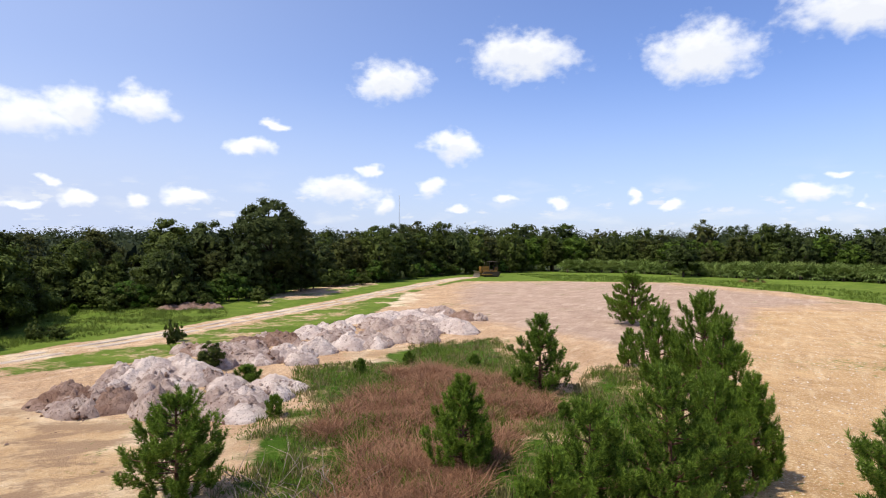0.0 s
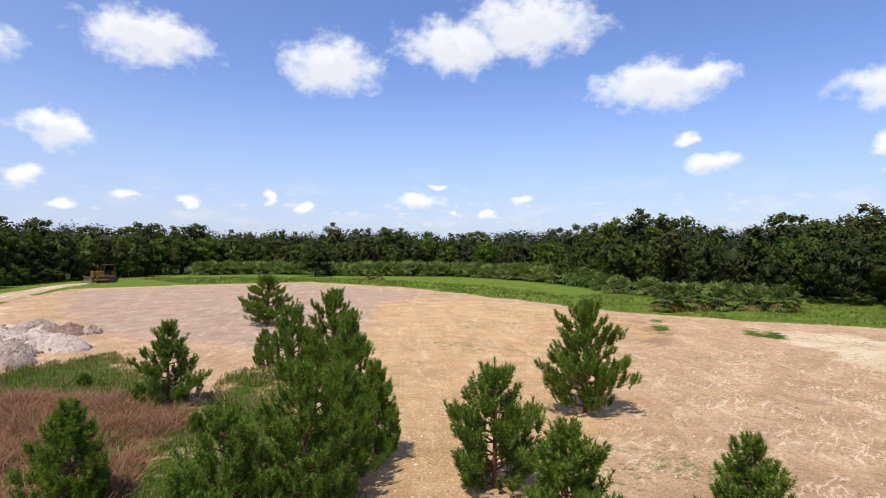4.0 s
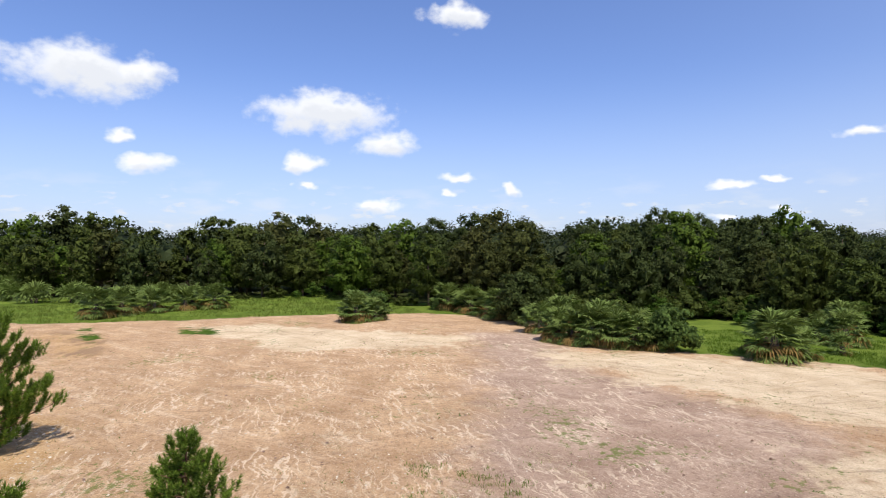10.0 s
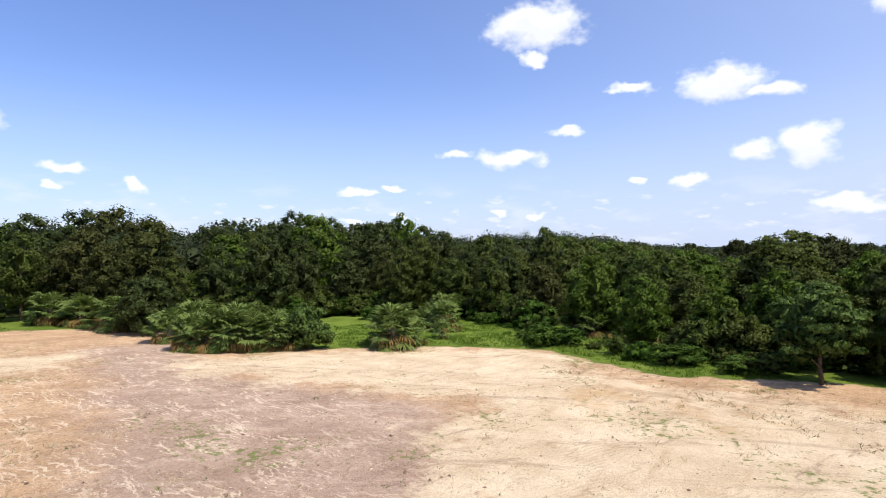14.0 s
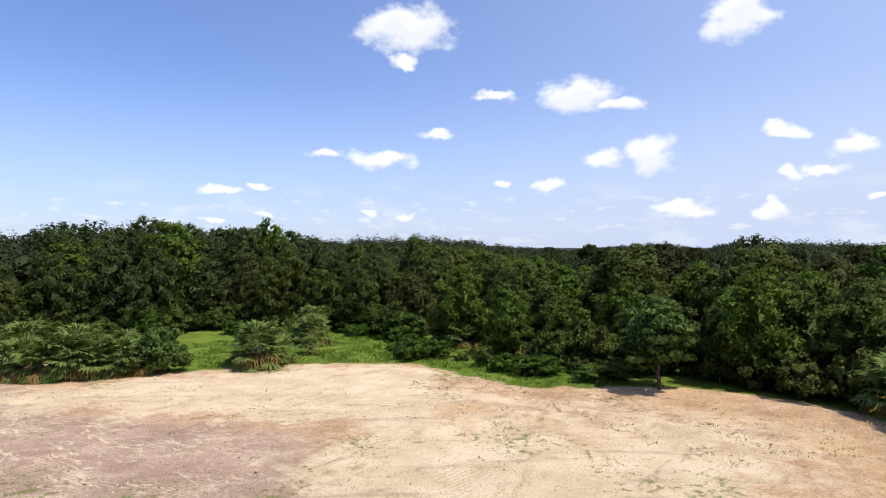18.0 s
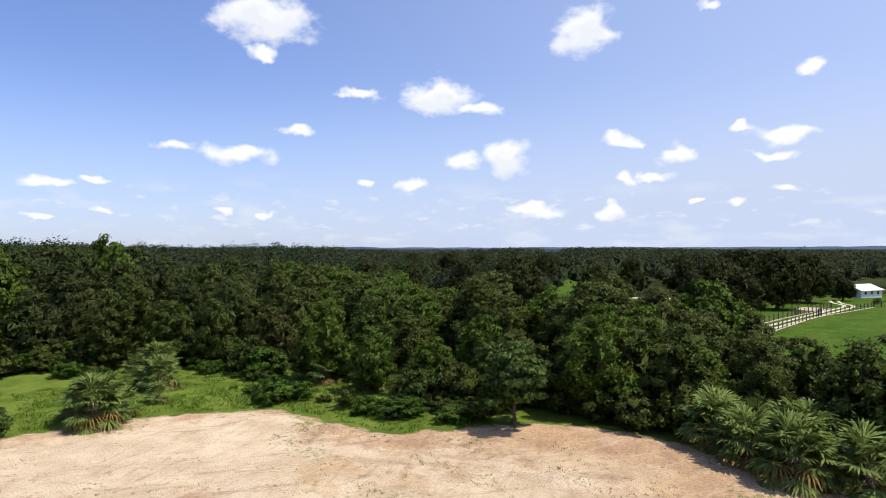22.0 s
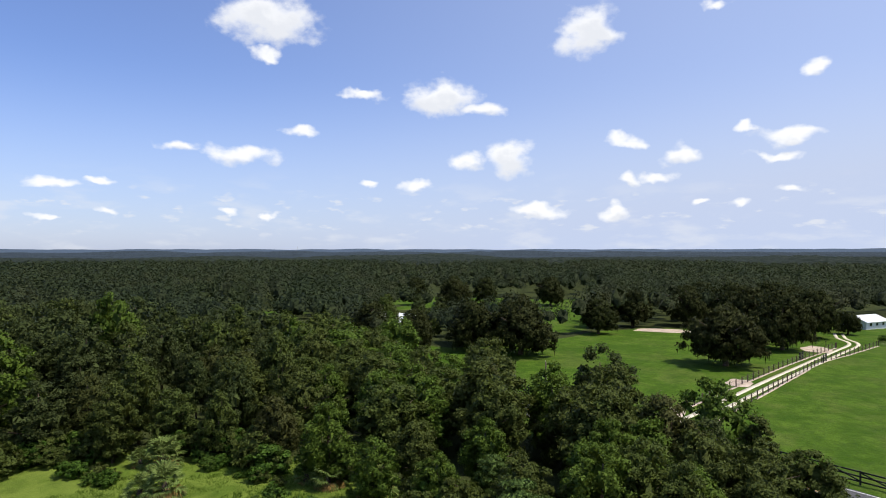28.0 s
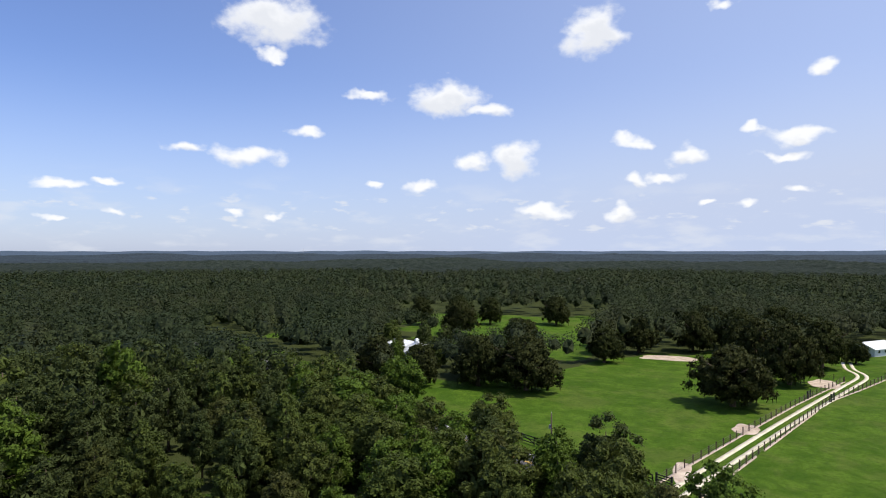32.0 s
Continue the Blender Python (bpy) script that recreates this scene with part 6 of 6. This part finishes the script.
# brushwood by the nearest pines
rng = np.random.default_rng(55)
root = tagged(new("brushwood"), "pile of grey dead branches and twigs among dry grass", "brushwood")
for i in range(46):
    x, y = rng.normal(-5.0, 1.1), rng.normal(18.4, .9)
    a, l = rng.uniform(0, 6.28), rng.uniform(.5, 1.6)
    e = rng.uniform(.1, .9)
    p = [(x, y, lz(x, y) - .05), (x + math.cos(a) * l * .5, y + math.sin(a) * l * .5, .2 + l * e * .5), (x + math.cos(a + .3) * l, y + math.sin(a + .3) * l, .2 + l * e)]
    v, f = tube(p, [.018, .012, .004], 4)
    part("branch", mesh_from("branch", v, f, M["dead_wood"]), root)


# ---- bulldozer ----
def bulldozer(m):
    root = tagged(new("bulldozer"), "rusty yellow-brown tracked bulldozer parked at the pad's edge", "bulldozer")

    def piece(name, mat, boxes, label="", parent=None):
        bm = bmesh.new()
        for b in boxes:
            box(bm, *b, bevel=.04)
        return part(name, (bm, M[mat]), parent or root, label)

    for s in (-1, 1):
        bm = bmesh.new()
        prof = [(-1.5, .15), (-1.75, .5), (-1.5, .95), (1.2, .95), (1.65, .55), (1.3, .1), (-1.2, 0)]
        a = [bm.verts.new((x, s * .95 - .28, z)) for x, z in prof]
        b = [bm.verts.new((x, s * .95 + .28, z)) for x, z in prof]
        bm.faces.new(a)
        bm.faces.new(list(reversed(b)))
        for i in range(len(prof)):
            j = (i + 1) % len(prof)
            bm.faces.new((a[j], a[i], b[i], b[j]))
        tr = part("track", (bm, M["machine_dark"]), root, "muddy steel crawler track")
        for k in range(4):
            v, f = tube([(-1.0 + k * .65, s * .95 - .31, .3), (-1.0 + k * .65, s * .95 + .31, .3)], [.2, .2], 10)
            part("roller", mesh_from("roller", v, f, M["machine_dark"]), tr)
        piece("push_arm", "machine_yellow", [(-.2, 2.3, s * 1.32 - .08, s * 1.32 + .08, .35, .58)])
    piece("chassis", "machine_yellow", [(-1.5, 1.3, -.62, .62, .6, 1.15)])
    piece("bonnet", "machine_yellow", [(.1, 1.65, -.5, .5, 1.1, 1.85), (1.5, 1.75, -.55, .55, .8, 1.9)], "faded yellow engine bonnet")
    piece("seat", "machine_dark", [(-.9, -.4, -.3, .3, 1.15, 1.4), (-1.0, -.85, -.3, .3, 1.4, 1.9)])
    piece("fuel_tank", "machine_yellow", [(-1.6, -1.05, -.55, .55, 1.1, 1.75)])
    piece("canopy", "machine_dark", [(-1.45, .2, -.75, .75, 2.75, 2.85)], "dark overhead guard")
    for x in (-1.35, .1):
        for y in (-.68, .68):
            piece("canopy_post", "machine_dark", [(x - .05, x + .05, y - .05, y + .05, 1.1, 2.76)])
    v, f = tube([(.9, .2, 1.8), (.9, .2, 2.7)], [.06, .06], 8)
    part("exhaust", mesh_from("exhaust", v, f, M["machine_dark"]), root)
    bm = bmesh.new()
    prof = [(2.55, .02), (2.35, .4), (2.35, .8), (2.6, 1.15)]
    rows = [[bm.verts.new((x + o, y, z)) for x, z in prof] for y, o in ((-1.7, 0), (1.7, 0), (1.7, -.1), (-1.7, -.1))]
    for q in range(4):
        r0, r1 = rows[q], rows[(q + 1) % 4]
        for i in range(3):
            bm.faces.new((r0[i], r1[i], r1[i + 1], r0[i + 1]))
    bm.faces.new([r[0] for r in rows])
    bm.faces.new([r[-1] for r in reversed(rows)])
    part("blade", (bm, M["steel_blade"]), root, "curved worn steel blade")
    root.matrix_world = m


bulldozer(on(11.6, 149.5, 195, 1.38))


# ---- pasture: fences, oaks, barn, houses ----
def along(line, gap):
    out, carry = [], 0.0
    for (ax, ay), (bx, by) in zip(line[:-1], line[1:]):
        l = math.hypot(bx - ax, by - ay)
        t = carry
        while t < l:
            out.append((ax + (bx - ax) * t / l, ay + (by - ay) * t / l))
            t += gap
        carry = t - l
    return out


def post_mesh(w, h, mat):
    bm = bmesh.new()
    box(bm, -w / 2, w / 2, -w / 2, w / 2, -.4, h, bevel=w * .12)
    me = bpy.data.meshes.new("post")
    bm.to_mesh(me)
    bm.free()
    me.materials.append(M[mat])
    return me


def wire_fence(line, label, h=1.35):
    root = tagged(new("wire_fence"), label, "fence", "farm lane fences")
    me = post_mesh(.15, h, "post_wood")
    pts = along(line, 2.8)
    for x, y in pts:
        ob = part("post", me, root)
        ob.matrix_basis = pose(x, y, lz(x, y), 0, 0, x * 30)
    for z in (.25, .55, .85, 1.15):
        v, f = tube([(x, y, lz(x, y) + z) for x, y in pts], [.022] * len(pts), 3)
        part("wire", mesh_from("wire", v, f, M["wire"]), root)


wire_fence([(23.0, -81.2), (12.6, -136), (9.2, -152), (4.6, -172.5)], "dark wooden post and wire fence along the farm lane")
wire_fence([(17.2, -80.0), (6.4, -147), (1.0, -165), (-3.9, -183)], "dark wooden post and wire fence beside the farm lane")
wire_fence([(4.6, -172.5), (9.0, -176), (16, -178)], "post and wire paddock fence")
wire_fence([(-3.9, -183), (-14, -196), (-40, -214)], "post and wire fence behind the pasture")


for line in ([(23.0, -81.2), (12.6, -136), (9.2, -152), (4.6, -172.5)], [(17.2, -80.0), (6.4, -147), (1.0, -165), (-3.9, -183)]):
    ribbon("bare_strip", line, .24, "dirt_track", .02, "thin strip of bare soil under a wire fence")


def board_fence(line, label):
    root = tagged(new("board_fence"), label, "fence", "black board fences")
    pts = along(line, 2.6)
    post = post_mesh(.15, 1.45, "black_paint")

    def board(p, q, z0, z1):
        a, b = Vector((*p, lz(*p) + z0)), Vector((*q, lz(*q) + z1))
        d = (b - a).normalized()
        s = Vector((-d.y, d.x, 0)).normalized() * .02
        u = Vector((0, 0, .075))
        v = [c + e * s + g * u for c in (a, b) for e, g in ((-1, -1), (1, -1), (1, 1), (-1, 1))]
        f = [(0, 1, 2, 3), (7, 6, 5, 4), (0, 4, 5, 1), (1, 5, 6, 2), (2, 6, 7, 3), (3, 7, 4, 0)]
        part("board", mesh_from("board", v, f, M["black_paint"]), root)

    for i, p in enumerate(pts):
        ob = part("post", post, root)
        ob.matrix_basis = pose(*p, lz(*p), 0, 0, 16)
        if i + 1 < len(pts):
            q = pts[i + 1]
            for z in (.35, .85, 1.32):
                board(p, q, z, z)
            board(p, q, .40, 1.25)


board_fence([(-70, -52.0), (-2, -71.6), (7, -74.3), (17.0, -78.6)], "black three-board fence with diagonal braces along the road")
board_fence([(23.4, -80.6), (40, -84.8), (62, -90.5)], "black three-board fence with diagonal braces along the road")


def gate(x, y, turn):
    root = tagged(new("field_gate"), "dark wooden gate panel at the mouth of the farm lane", "gate")
    me = post_mesh(.25, 1.7, "black_paint")
    for k in (0, 2.2):
        part("post", me, root).matrix_basis = pose(k, 0, 0)
    for z in (.4, .75, 1.1, 1.45):
        bm = bmesh.new()
        box(bm, .1, 2.1, -.03, .03, z - .07, z + .07, bevel=.01)
        part("board", (bm, M["black_paint"]), root)
    root.matrix_world = pose(x, y, lz(x, y), 0, 0, turn)


gate(23.0, -81.0, 165)
gate(15.0, -79.4, 15)
gate(10.4, -147.0, 260)
gate(5.8, -149.0, 80)


def oak(x, y, w, h, kind="live_oak", label="massive dark live oak hung with moss in green pasture"):
    bw, bh = (17, 11.5) if kind == "live_oak" else (13, 11)
    place(kind, on(x, y, (x * 7 + y * 3) % 360, w / bw, .15, h / bh), label, "oak tree", "live oaks in the pasture")


for x, y, w, h, kind in (
        (22.2, -131, 18, 13.0, "live_oak"), (62.5, -119, 19, 13.2, "live_oak"), (73, -116, 14, 12, "live_oak_b"), (78, -122, 13, 11, "live_oak_b"),
        (61, -163, 13, 10.5, "live_oak_b"), (58, -186, 13, 12, "live_oak_b"), (66, -178, 12, 11, "live_oak_b"), (45, -198, 15, 14, "live_oak"),
        (15, -161, 16, 15, "live_oak"), (23, -170, 15, 15, "live_oak_b"), (10, -190, 15, 14, "live_oak"), (28, -184, 15, 15, "live_oak"),
        (17, -205, 15, 14, "live_oak_b"), (33, -205, 16, 15, "live_oak"), (2.5, -205, 8, 7, "live_oak_b"), (24, -220, 17, 15, "live_oak"), (44, -218, 15, 14, "live_oak_b"),
        (121, -179, 15, 13, "live_oak"), (107, -231, 15, 13, "live_oak"), (150, -194, 13, 12, "live_oak_b"), (138, -204, 14, 13, "live_oak"), (128, -212, 13, 12, "live_oak_b"),
        (96, -176, 12, 9, "live_oak_b"), (88, -168, 12, 10, "live_oak_b"), (84, -108, 11, 10, "live_oak_b"), (94, -104, 12, 11, "live_oak_b")):
    oak(x, y, w, h, kind)
for x, y in ((-8, -196), (-12, -198), (-5, -192), (-17, -203), (-10, -190)):
    shrub("bright_shrub", x, y, .9, .7, "small round orchard bush near the barn")


def barn(m, w, l, hw, hr, label, category, openings, cupola=0):
    """A gabled building: walls, two roof slopes, doors and windows with frames."""
    root = tagged(new("barn" if category == "barn" else "house"), label, category)
    bm = bmesh.new()
    box(bm, -w / 2, w / 2, -l / 2, l / 2, -.4, hw)
    a = [bm.verts.new((x, y, z)) for y in (-l / 2, l / 2) for x, z in ((-w / 2, hw + .002), (w / 2, hw + .002), (0, hr - .08))]
    bm.faces.new(a[:3])
    bm.faces.new(a[3:][::-1])
    bm.faces.new((a[0], a[2], a[5], a[3]))
    bm.faces.new((a[2], a[1], a[4], a[5]))
    part("wall", (bm, M["white_wall"]), root)
    for s in (-1, 1):
        bm = bmesh.new()
        p = [(0, hr), (s * (w / 2 + .6), hw - .6 * (hr - hw) / (w / 2))]
        vs = [bm.verts.new((x, y, z + dz)) for dz in (0, .12) for y in (-l / 2 - .5, l / 2 + .5) for x, z in p]
        for q in ((0, 1, 3, 2), (4, 6, 7, 5), (0, 4, 5, 1), (2, 3, 7, 6), (0, 2, 6, 4), (1, 5, 7, 3)):
            bm.faces.new([vs[i] for i in q])
        slope = part("roof_slope", (bm, M["white_metal"]), root, "bright white sheet-metal roof")
        for k in range(int(l / 1.2)):
            y = -l / 2 + .6 + k * 1.2
            v, f = tube([(p[0][0] + s * .05, y, p[0][1] + .12), (p[1][0], y, p[1][1] + .13)], [.03, .03], 4)
            part("rib", mesh_from("rib", v, f, M["white_metal"]), slope)
    for kind, side, c, ow, z0, z1 in openings:
        bm = bmesh.new()
        fr = bmesh.new()
        if side in "fb":
            s = -1 if side == "f" else 1
            y = s * l / 2
            box(bm, c - ow / 2, c + ow / 2, y - .03, y + .03, z0, z1)
            for q in ((c - ow / 2 - .12, c - ow / 2, z0, z1), (c + ow / 2, c + ow / 2 + .12, z0, z1), (c - ow / 2 - .12, c + ow / 2 + .12, z1, z1 + .12)):
                box(fr, q[0], q[1], y - .06, y + .06, q[2], q[3])
        else:
            s = -1 if side == "l" else 1
            x = s * w / 2
            box(bm, x - .03, x + .03, c - ow / 2, c + ow / 2, z0, z1)
            for q in ((c - ow / 2 - .12, c - ow / 2, z0, z1), (c + ow / 2, c + ow / 2 + .12, z0, z1), (c - ow / 2 - .12, c + ow / 2 + .12, z1, z1 + .12)):
                box(fr, x - .06, x + .06, q[0], q[1], q[2], q[3])
        # A doorway is a thin panel on the wall, coloured as dark as an unlit inside.
        o = part(kind, (bm, M["doorway_shade" if kind == "doorway" else "glass"]), root)
        part("frame", (fr, M["white_wall"]), o)
    for k in range(cupola):
        bm = bmesh.new()
        y = (k - (cupola - 1) / 2) * l * .4
        box(bm, -.5, .5, y - .5, y + .5, hr - .5, hr + .7)
        cu = part("cupola", (bm, M["white_wall"]), root)
        v = [(-.75, y - .75, hr + .7), (.75, y - .75, hr + .7), (.75, y + .75, hr + .7), (-.75, y + .75, hr + .7), (0, y, hr + 1.4)]
        part("cap", mesh_from("cap", v, [(3, 2, 1, 0), (0, 1, 4), (1, 2, 4), (2, 3, 4), (3, 0, 4)], M["white_metal"]), cu)
    root.matrix_world = m


barn(on(-1.2, -229, -30), 7.5, 11, 2.5, 4.0, "white metal-roofed barn with a dark doorway beside pasture", "barn",
     [("doorway", "b", .5, 3.2, 0, 2.5), ("window", "l", -3.2, 1.1, 1.1, 2.0), ("window", "l", 0, 1.1, 1.1, 2.0), ("window", "l", 3.2, 1.1, 1.1, 2.0), ("window", "r", 0, 1.1, 1.1, 2.0)])
barn(on(104, -132, 38), 6, 8.5, 2.6, 4.2, "white-roofed farmhouse with cupolas half hidden by trees", "house",
     [("window", "b", -1.6, 1.0, 1, 2.1), ("doorway", "b", 1.0, 1.0, 0, 2.1), ("window", "l", 2.2, 1.0, 1, 2.1), ("window", "l", -2.2, 1.0, 1, 2.1)], 2)
barn(on(112, -138, 75), 6, 12, 2.4, 3.4, "low outbuilding with a pale metal roof behind trees", "house",
     [("doorway", "l", -2, 2.6, 0, 2.3), ("window", "l", 5, 1.2, 1, 2.1)])
barn(on(146, -735, 80), 8, 20, 4.5, 7.5, "far white-roofed farm building amid woods", "barn", [("doorway", "l", 0, 4, 0, 3)])
barn(on(176, -735, 80), 6, 9, 4.0, 6.5, "far white-roofed farm building amid woods", "barn", [("doorway", "l", 0, 3, 0, 3)])


def patch(name, x, y, rx, ry, mat, label, turn=0):
    v, n = [(0, 0, .05)], 28
    for i in range(n):
        a = 2 * math.pi * i / n
        k = 1 + .35 * noise.noise((math.cos(a) * 1.5 + x, math.sin(a) * 1.5 + y, 3))
        v.append((math.cos(a) * rx * k, math.sin(a) * ry * k, .012))
    f = [(0, 1 + i, 1 + (i + 1) % n) for i in range(n)]
    ob = new(name, mesh_from(name, v, f, M[mat]))
    ob.matrix_world = pose(x, y, lz(x, y) + .02, 0, 0, turn)
    tagged(ob, label, "bare ground", kind="structure")


patch("bare_patch", 17.4, -115.3, 2.2, 3.5, "dirt_track", "bare pinkish soil patch in pasture")
patch("bare_patch", 21.5, -88, 1.2, 4.5, "dirt_track", "bare pale soil patch beside a fence", 10)
patch("bare_patch", 47.3, -181, 8, 5, "dirt_track", "bare pale soil under oaks", 20)
patch("bare_patch", 8.0, -166, 3.0, 6, "dirt_track", "bare pinkish soil in a paddock", 10)
patch("bare_patch", 95, -119, 6, 4, "lane_sand", "pale sandy yard by the farmhouse")


def pole(x, y, h):
    root = tagged(new("utility_pole"), "dark wooden utility pole at the pasture's edge", "utility pole")
    v, f = tube([(0, 0, -.5), (0, 0, h)], [.16, .11], 8)
    part("shaft", mesh_from("shaft", v, f, M["pole_wood"], True), root)
    bm = bmesh.new()
    box(bm, .12, .42, -.15, .15, h * .60, h * .70, bevel=.03)
    part("transformer", (bm, M["mast_metal"]), root)
    v, f = tube([(0, 0, h - .1), (0, 0, h + .25)], [.04, .03], 6)
    part("insulator", mesh_from("insulator", v, f, M["mast_metal"]), root)
    root.matrix_world = pose(x, y, lz(x, y))


pole(40.0, -84.6, 6.0)


def mast(az, r, h, label, cross):
    a = radians(az)
    root = tagged(new("radio_mast"), label, "mast")
    for i in range(3):
        t = 2 * math.pi * i / 3
        v, f = tube([(math.cos(t) * 1.0, math.sin(t) * 1.0, -5), (math.cos(t) * .5, math.sin(t) * .5, h)], [.30, .18], 4)
        part("leg", mesh_from("leg", v, f, M["mast_metal"]), root)
    for k in range(cross):
        z = h * (k + 1) / (cross + 1)
        v, f = tube([(-1.0, 0, z), (.6, .8, z + 1.5), (.6, -.8, z + 3)], [.1, .1, .1], 4)
        part("brace", mesh_from("brace", v, f, M["mast_metal"]), root)
    root.matrix_world = pose(-math.sin(a) * r, math.cos(a) * r, 0)


mast(4.22, 900, 84, "thin guyed radio mast rising behind the wood", 14)
mast(-131.0, 3800, 48, "far communication tower on the horizon", 8)
